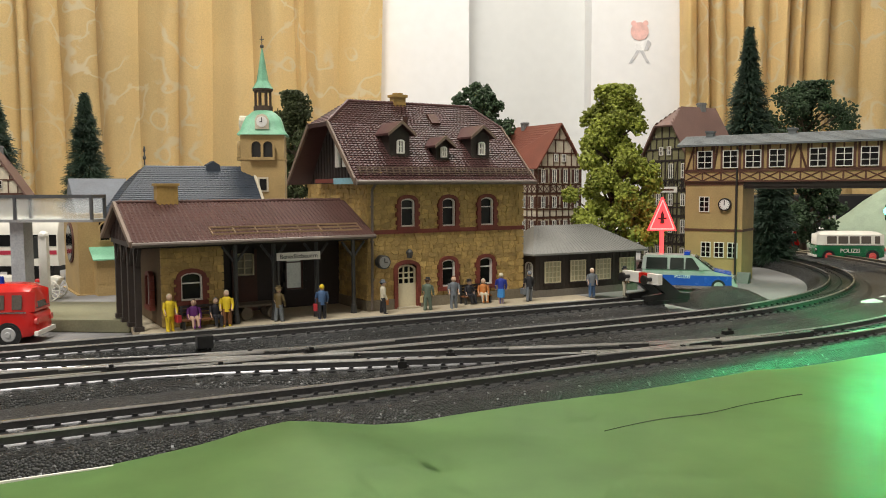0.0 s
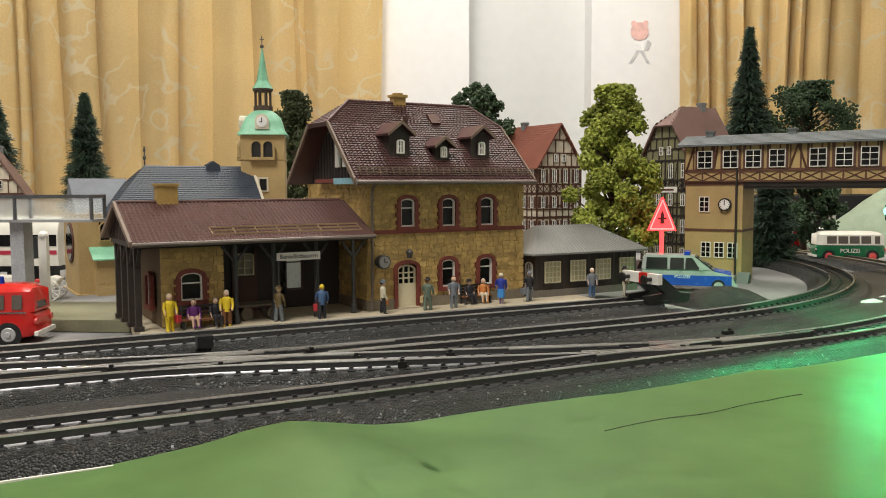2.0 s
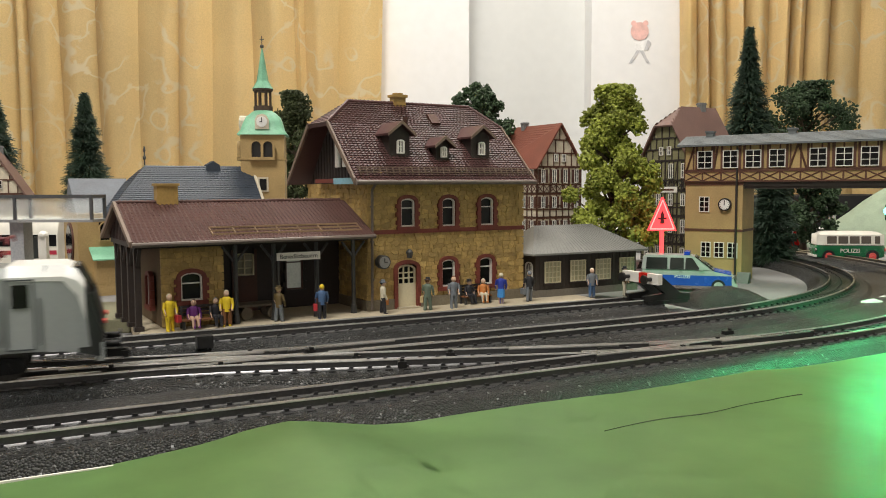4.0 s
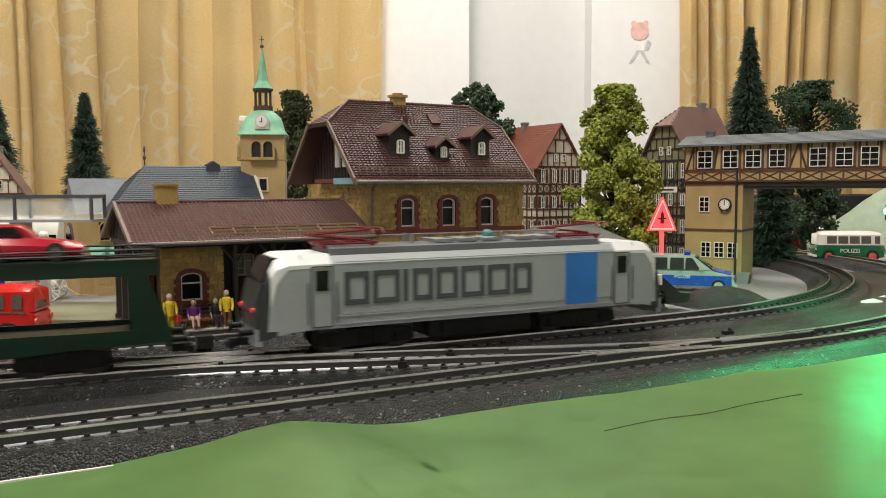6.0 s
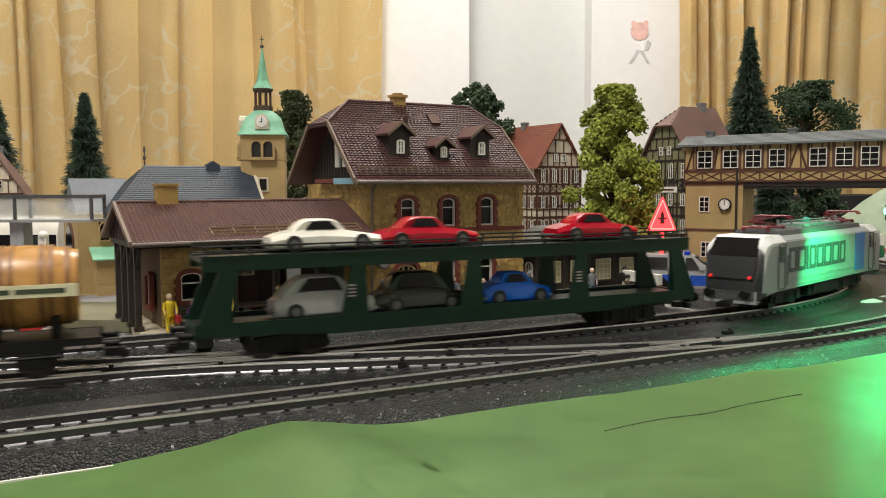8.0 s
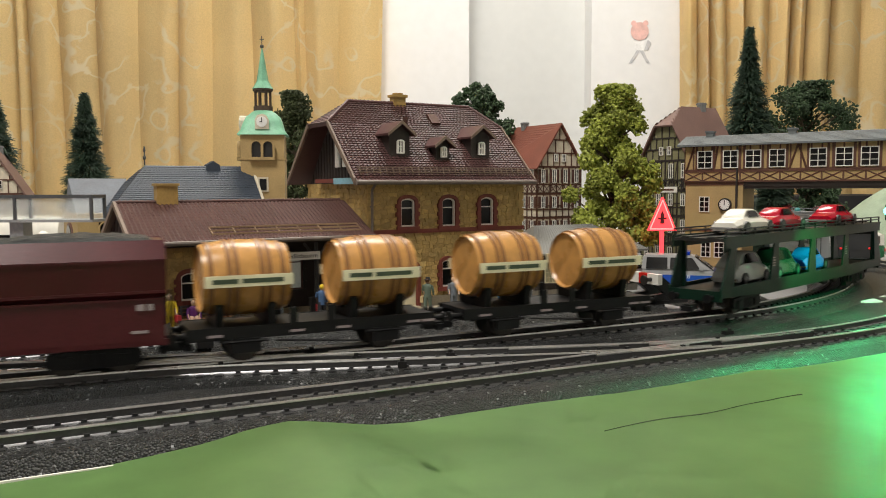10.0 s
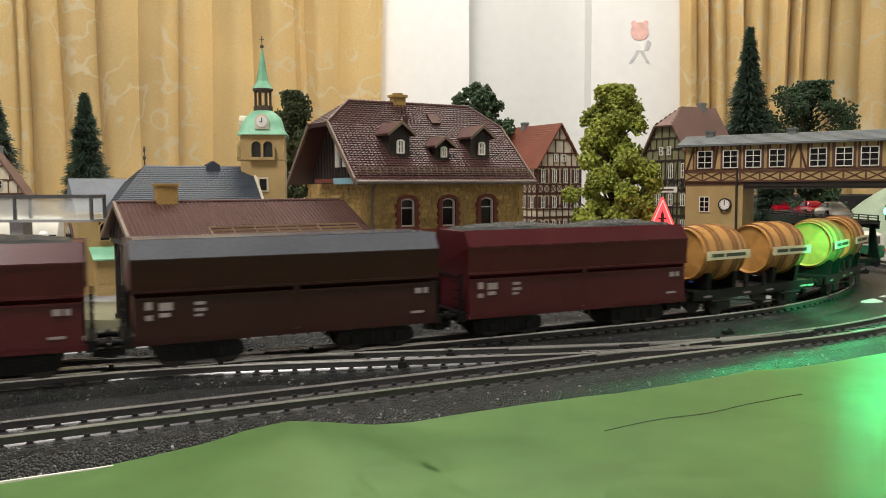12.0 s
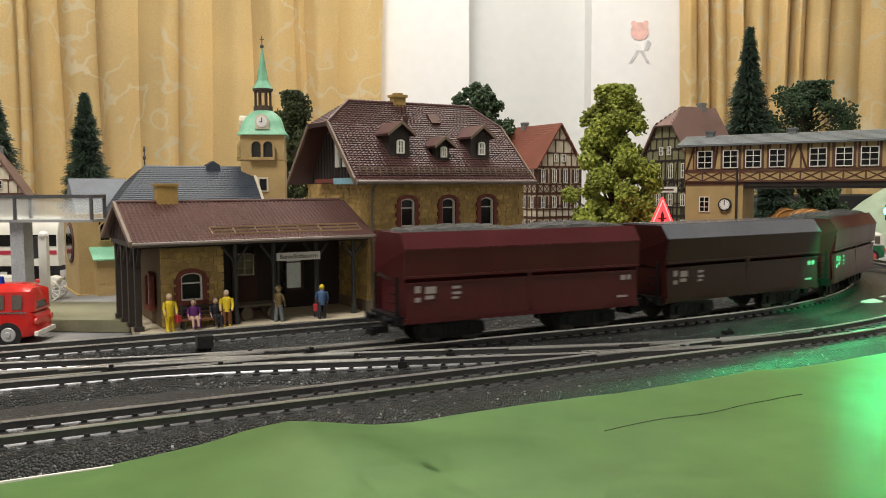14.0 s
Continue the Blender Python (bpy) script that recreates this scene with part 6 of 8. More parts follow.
def church():
    ob = thing("village_church", "tan plaster church with slate nave roof and green copper spire", "church", pose_mm(-261.5, 586, 0, 33))
    one = Matrix.Identity(4)
    W, Dp = 136, 62
    bm = bmesh.new()
    box(bm, 0, W, 0, Dp, 0, 62)
    box(bm, -2, W + 2, -2, Dp + 2, 0, 4)
    part("nave_wall", bm, TAN, ob, "tan plaster nave")
    bm = bmesh.new()
    o, zb, zr = 4, 60, 98
    ym = Dp / 2
    a, b, c, d = (22 - o, -o, zb), (W + o, -o, zb), (W + o, Dp + o, zb), (22 - o, Dp + o, zb)
    e, f = (55, ym, zr), (W + o, ym, zr)
    solid(bm, [a, b, c, d, e, f], [(0, 1, 5, 4), (1, 2, 5), (2, 3, 4, 5), (3, 0, 4), (0, 3, 2, 1)])
    roof = part("nave_roof", bm, SLATE_BLUE, ob, "blue-grey slate roof")
    bm = bmesh.new()
    rows = 13
    A, B, E_, F_ = Vector(a), Vector(b), Vector(e), Vector(f)
    D_ = Vector(d)
    for r in range(rows):
        f0, f1 = r / rows, (r + 1) / rows
        tiled(bm, [A.lerp(E_, f0), B.lerp(F_, f0), B.lerp(F_, f1), A.lerp(E_, f1)], 3.4, 99, 0.4, 0.15)
        if r < rows - 1:
            tiled(bm, [D_.lerp(E_, f0), A.lerp(E_, f0), A.lerp(E_, f1), D_.lerp(E_, f1)], 3.4, 99, 0.4, 0.15)
    part("slate_course", bm, SLATE_BLUE, roof, "rows of blue-grey slates", False, None, "stuff")
    bm = bmesh.new()
    solid(bm, [(W + o, -o, zb - 1), (W + o + 2, -o, zb - 1), (W + o + 2, ym, zr), (W + o, ym, zr), (W + o, -o, zb + 1.4), (W + o + 2, -o, zb + 1.4), (W + o + 2, ym, zr + 2.4), (W + o, ym, zr + 2.4)],
          [(0, 1, 2, 3), (4, 5, 6, 7), (0, 1, 5, 4), (2, 3, 7, 6), (0, 3, 7, 4), (1, 2, 6, 5)])
    part("verge", bm, PALE, roof, "pale verge")
    bm = bmesh.new()
    lathe(bm, [(.6, zr), (.5, zr + 4), (1.4, zr + 6), (.5, zr + 8), (.4, zr + 10), (1.1, zr + 11.5), (.3, zr + 15)], 8, Matrix.Translation((55, ym, 0)))
    part("finial", bm, IRON, ob, "dark iron finial")
    # small roof turret and lower apse roof
    bm = bmesh.new()
    prism(bm, [(102, zr - 4), (114, zr - 4), (113, zr + 1), (108, zr + 4), (103, zr + 1)], ym - 4, ym + 4)
    part("roof_hatch", bm, SLATE_BLUE, ob)
    bm = bmesh.new()
    prism(bm, [(Dp + 2, 62), (Dp + 2, 60), (-4 + 20, 60), (-4 + 20, 62), (ym + 16, 88)], 2, 44, "x")
    part("apse_roof", bm, mat("pale slate", (0.11, 0.125, 0.15), 0.6, stain=80, stain_amount=0.2), ob, "pale slate lower roof")
    # end wall window, arched window, porch
    bm = bmesh.new()
    rod(bm, (0, 31, 40), (-1.2, 31, 40), 15, None, 28)
    rose = part("round_window", bm, BEAM, ob, "round brown-rimmed window")
    bm = bmesh.new()
    rod(bm, (-1.1, 31, 40), (-1.6, 31, 40), 13, None, 28)
    part("pane", bm, GLASS, rose)
    window(ob, 14, 22, 42, 56, Matrix.Translation((0, -2 * MM, 0)), 1, (), 4, None, 1, TAN, GLASS)
    bm = bmesh.new()
    box(bm, 10, 44, -12, 0, 0, 29)
    for x in (12, 18):
        box(bm, x, x + 2.4, -12.3, -12, 12, 24)
    porch = part("porch", bm, TAN, ob, "low tan porch")
    bm = bmesh.new()
    solid(bm, [(7, -15, 29), (47, -15, 29), (47, 0, 37), (7, 0, 37), (7, -15, 30), (47, -15, 30), (47, 0, 38), (7, 0, 38)],
          [(0, 1, 2, 3), (4, 5, 6, 7), (0, 1, 5, 4), (2, 3, 7, 6), (0, 3, 7, 4), (1, 2, 6, 5)])
    part("porch_roof", bm, COPPER, porch, "green copper porch roof")
    return ob


church()


def church_tower():
    cx, cy = -151.5, 700
    ob = thing("church_tower", "tan plaster church tower with green copper spire and clock", "tower", pose_mm(cx, cy, 0, 8))
    H = 17.8
    bm = bmesh.new()
    box(bm, -H, H, -H, H, 0, 124)
    box(bm, -H - .6, H + .6, -H - .6, H + .6, 103.5, 105)
    part("tower_wall", bm, TAN, ob, "tan plaster tower")
    front = Matrix.Translation((0, -H * MM, 0))
    left = Matrix.Rotation(radians(-90), 4, "Z") @ Matrix.Translation((0, -H * MM, 0))
    for m in (front, left):
        for x in (-8.6, 0.8):
            # open belfry windows: a black pane stands for the dark inside
            window(ob, x, x + 7.6, 105.5, 118.5, m @ Matrix.Translation((0, -2 * MM, 0)), 1, (), 3.8, TAN, 0.9, BEAM_DK, BLACK)
        bm = bmesh.new()
        box(bm, -11, 11, -1.4, 0, 103.8, 105.2)
        part("sill", bm, TAN, ob, "", False, m)
    bm = bmesh.new()
    box(bm, -4.4, 4.4, -.9, 0, 77, 89)
    w = part("slit_window", bm, PALE, ob, "small pale-framed window", False, front)
    bm = bmesh.new()
    box(bm, -2.8, 2.8, -1.3, -.9, 78.4, 87.6)
    part("pane", bm, GLASS, w)
    # copper skirt roof, lantern, spire: eight-sided above
    def rings(levels, n, m=None):
        bm = bmesh.new()
        secs = []
        for r, z, sq in levels:
            ring = []
            for i in range(32):
                a = 2 * math.pi * (i + .5) / 32
                c, s = math.cos(a), math.sin(a)
                k = 1 / max(abs(c), abs(s))
                ring.append((r * c * (sq * k + 1 - sq), r * s * (sq * k + 1 - sq), z))
            secs.append(ring)
        loft(bm, secs)
        return bm
    part("copper_skirt", rings([(20.6, 124, 1), (20.2, 125.2, 1), (17.8, 128.5, .95), (16.4, 134, .85), (14.4, 139.5, .6), (10.5, 143, .3), (7.6, 145, 0)], 32), COPPER, ob, "curved green copper roof", True)
    for m in (front, left):
        c = new("tower_clock")
        c.parent, c.matrix_basis = ob, m
        bm = bmesh.new()
        prism(bm, [(-5.6, 128.5), (5.6, 128.5), (5.6, 136.5), (3.6, 140), (0, 141), (-3.6, 140), (-5.6, 136.5)], -1.6, 8)
        part("housing", bm, PALE, c, "pale clock housing")
        bm = bmesh.new()
        rod(bm, (0, -1.6, 134.6), (0, -2.1, 134.6), 4.4, None, 20)
        part("dial", bm, DIAL, c)
        bm = bmesh.new()
        box(bm, -.35, .35, -2.4, -2.1, 134, 138)
        box(bm, -1.8, .3, -2.4, -2.1, 134.3, 134.9)
        part("pointers", bm, BLACK, c)
    bm = bmesh.new()
    lathe(bm, [(7.9, 144.5), (7.9, 149)], 8)
    lan = mat("brown lantern timber", (0.07, 0.045, 0.03), 0.6)
    lantern = part("lantern_base", bm, lan, ob, "brown lantern base")
    bm = bmesh.new()
    lathe(bm, [(7.4, 161), (8.4, 162), (8.4, 163.4)], 8)
    part("lantern_cornice", bm, lan, lantern)
    for k in range(8):
        a = radians(45 * k + 22.5)
        bm = bmesh.new()
        rod(bm, (6.6 * math.cos(a), 6.6 * math.sin(a), 149), (6.6 * math.cos(a), 6.6 * math.sin(a), 161), 0.95, None, 6)
        part("lantern_post", bm, lan, lantern)
    bm = bmesh.new()
    lathe(bm, [(9.0, 163.4), (7.2, 166), (5.2, 169.5), (4.9, 170.5), (0.5, 197.5)], 8)
    part("spire", bm, COPPER, ob, "green copper spire")
    bm = bmesh.new()
    ball(bm, 0, 0, 198.8, 1.7)
    rod(bm, (0, 0, 199), (0, 0, 207.5), 0.4, None, 6)
    rod(bm, (-1.8, 0, 204.6), (1.8, 0, 204.6), 0.4, None, 6)
    part("cross", bm, IRON, ob, "dark ball and cross")


church_tower()


# ---------------------------------------------------------------- trees
def leaf_mat(name, c):
    return mat(name, c, 0.7, grain=400, amount=0.35, stain=60, stain_amount=0.35, bump=0.4)


MAPLE = leaf_mat("bright green flock", (0.25, 0.285, 0.04))
DEEP_GREEN = leaf_mat("deep green flock", (0.03, 0.06, 0.022))
OLIVE = leaf_mat("olive flock", (0.045, 0.06, 0.018))
PINE = leaf_mat("dark pine bristle", (0.018, 0.042, 0.022))
BARK = mat("bark", (0.09, 0.065, 0.04), 0.8, bump=0.6)


def broadleaf(label, m, height, spread, crown0, leaf, seed, clumps=260, tiers=0.5, lumps=9, cone=False, fine=1.0):
    rnd = random.Random(seed)
    ob = thing("broadleaf_tree", label, "tree", m)
    bm = bmesh.new()
    rod(bm, (0, 0, 0), (0, 0, height * .5), height * .022, height * .014, 8)
    rod(bm, (0, 0, height * .5), (0, 0, height * .9), height * .014, height * .004, 8)
    arms = []
    for k in range(lumps * 3):
        f = rnd.random() ** 0.9
        z = crown0 + (height - crown0) * f
        a = rnd.uniform(0, 6.283)
        r = spread * (0.35 + 0.65 * math.sin(math.pi * (0.16 + 0.8 * f)) ** 0.8) * rnd.uniform(.5, 1.0) * (1 - tiers * f)
        if cone:
            z = crown0 + (height - crown0) * (k + .5) / (lumps * 3)
            f = (k + .5) / (lumps * 3)
            r = spread * .82 * (1 - .72 * f ** 1.8) * rnd.uniform(.3, 1.0)
        p = Vector((r * math.cos(a), r * math.sin(a), z))
        arms.append((p, rnd.uniform(.55, 1.15) * (1 - 0.5 * f * tiers / 0.72)))
        rod(bm, (0, 0, max(crown0 * .6, z - r * .7)), p, height * .008, height * .003, 5)
    part("trunk", bm, BARK, ob, "brown trunk and limbs")
    arms += [(Vector((0, 0, crown0 + (height - crown0) * g)), 1.0 - .5 * g) for g in (.2, .4, .6, .75, .88, .97)]
    shape = bmesh.new()
    bmesh.ops.create_icosphere(shape, subdivisions=1, radius=1.0)
    unit = np.array([v.co[:] for v in shape.verts])
    tri = np.array([[v.index for v in f.verts] for f in shape.faces])
    shape.free()
    rng = np.random.default_rng(seed)
    places, sizes = [], []
    for p, s in arms:
        big = spread * .25 * s
        for k in range(max(6, clumps // len(arms))):
            q = Vector((rnd.gauss(0, 1), rnd.gauss(0, 1), rnd.gauss(0, .75)))
            q = p + q.normalized() * big * rnd.uniform(.2, 1.1)
            q.z += 0.35 * big * rnd.random() ** 2
            q.z = min(q.z, height - rnd.uniform(0, 3))
            places.append(q[:])
            sizes.append(min(spread, 48) * rnd.uniform(.025, .062) * fine)
    n = len(places)
    blob = unit[None] * rng.uniform(0.45, 1.15, (n, 1, 3)) + rng.uniform(-.4, .4, (n, len(unit), 3))
    verts = (blob * np.array(sizes)[:, None, None] + np.array(places)[:, None, :]).reshape(-1, 3) * MM
    faces = (tri[None] + (np.arange(n) * len(unit))[:, None, None]).reshape(-1, 3)
    me = bpy.data.meshes.new("crown")
    me.from_pydata(verts.tolist(), [], faces.tolist())
    me.materials.append(leaf)
    crown = new("crown", me)
    crown.parent = ob
    tagged(crown, "lumpy flock foliage", "", "", "stuff")
    return ob


def conifer(label, m, height, radius, low, seed, slim=1.0):
    rnd = random.Random(seed)
    ob = thing("conifer_tree", label, "tree", m)
    bm = bmesh.new()
    rod(bm, (0, 0, 0), (0, 0, height * .95), height * .02, height * .004, 8)
    part("trunk", bm, BARK, ob)
    bm = bmesh.new()
    for k in range(9000):
        f = rnd.random() ** 1.25
        z = low + (height - low) * f
        tier = 0.88 + 0.1 * math.sin(f * 58) + 0.07 * math.sin(f * 17 + seed)
        R = (radius * (1 - f) ** slim + radius * .03) * tier
        a = rnd.uniform(0, 6.283)
        r0 = R * rnd.uniform(.25, .85)
        r1 = r0 + R * .1 + radius * rnd.uniform(.03, .14)
        drop = radius * rnd.uniform(-.06, .14)
        d, s = Vector((math.cos(a), math.sin(a), 0)), Vector((-math.sin(a), math.cos(a), 0))
        w = rnd.uniform(.6, 1.3) * radius * .024
        p, q = d * r0 + Vector((0, 0, z)), d * r1 + Vector((0, 0, z - drop))
        up = Vector((0, 0, w * .8))
        v = [bm.verts.new(x) for x in (p - s * w, p + s * w, p + up, q - s * w * .4, q + s * w * .4, q + up * .5)]
        for fc in ((0, 1, 2), (3, 5, 4), (0, 3, 4, 1), (1, 4, 5, 2), (2, 5, 3, 0)):
            bm.faces.new([v[i] for i in fc])
    part("crown", bm, PINE, ob, "dark bristly needles", False, None, "stuff")
    return ob


broadleaf("bright yellow-green flock tree beside the shed", pose_mm(143, 694, 0), 164, 46, 34, MAPLE, 4, 24000, 0.3, 26, True, 0.72)
broadleaf("dark green tree behind the church tower", pose_mm(-166, 925, 0), 188, 36, 50, OLIVE, 7, 16000, 0.1, 24, True, 0.9)
broadleaf("deep green tree behind the station roof", pose_mm(38, 930, 0), 196, 44, 130, DEEP_GREEN, 9, 4000, 0.5, 14)
broadleaf("wide deep green tree behind the bridge house", pose_mm(445, 1010, 0), 205, 72, 128, DEEP_GREEN, 12, 9000, 0.5, 14, False, 0.75)
broadleaf("small green tree by the bend of the track", pose_mm(420, 950, 0), 112, 50, 20, DEEP_GREEN, 15, 5000, 0.4, 16)
conifer("dark green bottle-brush fir by the church", pose_mm(-391, 905, 0), 184, 33, 60, 3, 0.8)
conifer("dark green bottle-brush fir at the layout's edge", pose_mm(-473, 870, 0), 180, 42, 40, 5, 0.8)
conifer("tall slim dark fir behind the bridge house", pose_mm(355, 960, 0), 261, 40, 110, 6, 1.05)
conifer("dark fir under the bridge house", pose_mm(325, 810, 0), 112, 30, 4, 8, 0.5)


# ---------------------------------------------------------------- vehicles standing about
RED_FIRE = mat("fire-engine red paint", (0.55, 0.015, 0.012), 0.22, amount=0.02, bump=0)
POL_GREEN = mat("police green paint", (0.01, 0.13, 0.05), 0.25, amount=0.02, bump=0)
POL_BLUE = mat("police blue paint", (0.015, 0.07, 0.4), 0.25, amount=0.02, bump=0)
SILVER = mat("silver paint", (0.4, 0.4, 0.4), 0.3, 0.1, amount=0.02, bump=0)
CHROME = mat("chrome", (0.6, 0.6, 0.6), 0.2, 1.0, bump=0)
BEACON = mat("blue beacon", (0.01, 0.05, 0.45), 0.2, bump=0)
BUS_PANE = mat("tinted bus window", (0.1, 0.085, 0.07), 0.12, bump=0, spec=0.4)
CLEAR_DK = mat("smoked van window", (0.02, 0.02, 0.02), 0.12, bump=0, spec=0.35)
GLOW_RED = mat("glowing red plastic", (1.0, 0.05, 0.06), 0.4, amount=0.02, emit=1.6)
RED_RIM = mat("red wheel rim", (0.6, 0.08, 0.07), 0.35)


def camper(label, m, lower, upper, rim, word, beacon):
    """A rounded split-colour bus, 67 long, nose towards -x."""
    ob = thing("toy_bus", label, "toy bus", m)
    L, W = 67.0, 26.0

    def sec(x, z0, z1, k, kt):
        w = W / 2 * k
        return [(x, -w * .94, z0), (x, -w, z0 + 2), (x, -w * .985, z1 - .5), (x, -w * kt, z1), (x, w * kt, z1), (x, w * .985, z1 - .5), (x, w, z0 + 2), (x, w * .94, z0)]
    bm = bmesh.new()
    loft(bm, [sec(-L / 2, 6, 12.5, .66, .85), sec(-L / 2 + 1, 5, 15, .8, .92), sec(-L / 2 + 3, 4, 16.4, .93, .97), sec(-L / 2 + 7, 3.4, 16.6, 1, .985), sec(L / 2 - 7, 3.4, 16.6, 1, .985), sec(L / 2 - 3, 4, 16.4, .95, .97), sec(L / 2 - 1, 5, 15, .84, .92), sec(L / 2, 6, 12.5, .7, .85)])
    body = part("body", bm, lower, ob, "rounded lower body", True)
    bm = bmesh.new()

    def cap(x0, x1, z0, z1, z2, k):
        w = W / 2
        return loft(bm, [[(x, -w * kk, z0), (x, -w * kk * .9, z1), (x, -w * kk * .55, z2 * zz), (x, w * kk * .55, z2 * zz), (x, w * kk * .9, z1), (x, w * kk, z0)] for x, kk, zz in
                         ((x0, .74, .6), (x0 + 2.6, .84, .92), (x0 + 6, .95, .98), (x0 + 12, .985, 1.0), (x1 - 12, .985, 1.0), (x1 - 6, .96, .98), (x1 - 2.4, .86, .93), (x1, .76, .6))])
    cap(-L / 2 + 1.5, L / 2 - .8, 16.5, 26.8, 30.2, 1)
    part("roof", bm, upper, ob, "rounded roof and pillars", True)
    bm = bmesh.new()
    rows = [(x, x + 9.4) for x in (-L / 2 + 10, -L / 2 + 21, -L / 2 + 32, -L / 2 + 43)] + [(L / 2 - 11, L / 2 - 6)]
    for i, (a, b) in enumerate(rows):
        for s in (-1, 1):
            bm = bmesh.new()
            ya, yb = s * W / 2 * .985, s * W / 2 * .92
            solid(bm, [(a, ya, 18), (b, ya, 18), (b, yb, 25.4), (a, yb, 25.4), (a, ya + s * .35, 18), (b, ya + s * .35, 18), (b, yb + s * .35, 25.4), (a, yb + s * .35, 25.4)],
                  [(0, 1, 2, 3), (4, 5, 6, 7), (0, 1, 5, 4), (2, 3, 7, 6), (0, 3, 7, 4), (1, 2, 6, 5)])
            bevel(bm, 0.3)
            part("side_window", bm, BUS_PANE, ob)
    for s, x in ((-1, -L / 2 + 3.2), (1, L / 2 - 1.7)):
        bm = bmesh.new()
        solid(bm, [(x + s * 0.6, -9, 18), (x + s * .6, 9, 18), (x - s * 1.4, 8, 25.6), (x - s * 1.4, -8, 25.6), (x + s * 1.0, -9, 18), (x + s * 1.0, 9, 18), (x - s * 1.0, 8, 25.6), (x - s * 1.0, -8, 25.6)],
              [(0, 1, 2, 3), (4, 5, 6, 7), (0, 1, 5, 4), (2, 3, 7, 6), (0, 3, 7, 4), (1, 2, 6, 5)])
        part("end_window", bm, CLEAR_DK, ob)
        bm = bmesh.new()
        box(bm, s * (L / 2 + .2) - .9, s * (L / 2 + .2) + .9, -12, 12, 4.2, 6.4)
        bevel(bm, 0.4)
        part("bumper", bm, WHITE, ob, "pale bumper")
        for y in (-9.4, 9.4):
            bm = bmesh.new()
            rod(bm, (s * (L / 2 - .9), y, 11.5), (s * (L / 2 + .3), y, 11.5), 1.7, None, 12)
            part("lamp", bm, RED_RIM if s > 0 else CHROME, ob, "", True)
    bm = bmesh.new()
    for s in (-1, 1):
        box(bm, -L / 2 + 5, L / 2 - 4, s * W / 2 - .25, s * W / 2 + .25, 16.1, 16.8)
    part("trim_strip", bm, CHROME, ob)
    for x in (-21.5, 20.5):
        for s in (-1, 1):
            bm = bmesh.new()
            rod(bm, (x, s * (W / 2 + .12), 5.2), (x, s * (W / 2 - 1), 5.2), 6.3, None, 24)
            part("wheel_arch", bm, BLACK, ob, "", True)
            bm = bmesh.new()
            rod(bm, (0, -1.6, 0), (0, 1.6, 0), 5.2, None, 24)
            w = part("wheel", bm, BLACK, ob, "", True, pose_mm(x, s * (W / 2 - 1.2), 5.2))
            bm = bmesh.new()
            rod(bm, (0, s * 1.6, 0), (0, s * 2.0, 0), 3.7, 3.3, 20)
            rod(bm, (0, s * 2.0, 0), (0, s * 2.6, 0), 1.6, 1.2, 14)
            part("rim", bm, rim, w, "", True)
    if beacon:
        bm = bmesh.new()
        rod(bm, (12, 0, 29.8), (12, 0, 33.8), 2.2, 1.8, 14)
        part("beacon", bm, BEACON, ob, "blue beacon", True)
    if word:
        lettering(word, 5.6, WHITE, body, pose_mm(-1, -W / 2 - .2, 10.6, 0, 90), 0.06)
    return ob


camper("red fire-brigade toy bus with blue beacon", pose_mm(-243, 424, 0.6, 5), RED_FIRE, RED_FIRE, SILVER, "", True)
camper("green and white police toy bus with red rims", pose_mm(414, 838, 3.2, -7), POL_GREEN, WHITE_CAR, RED_RIM, "POLIZEI", False)


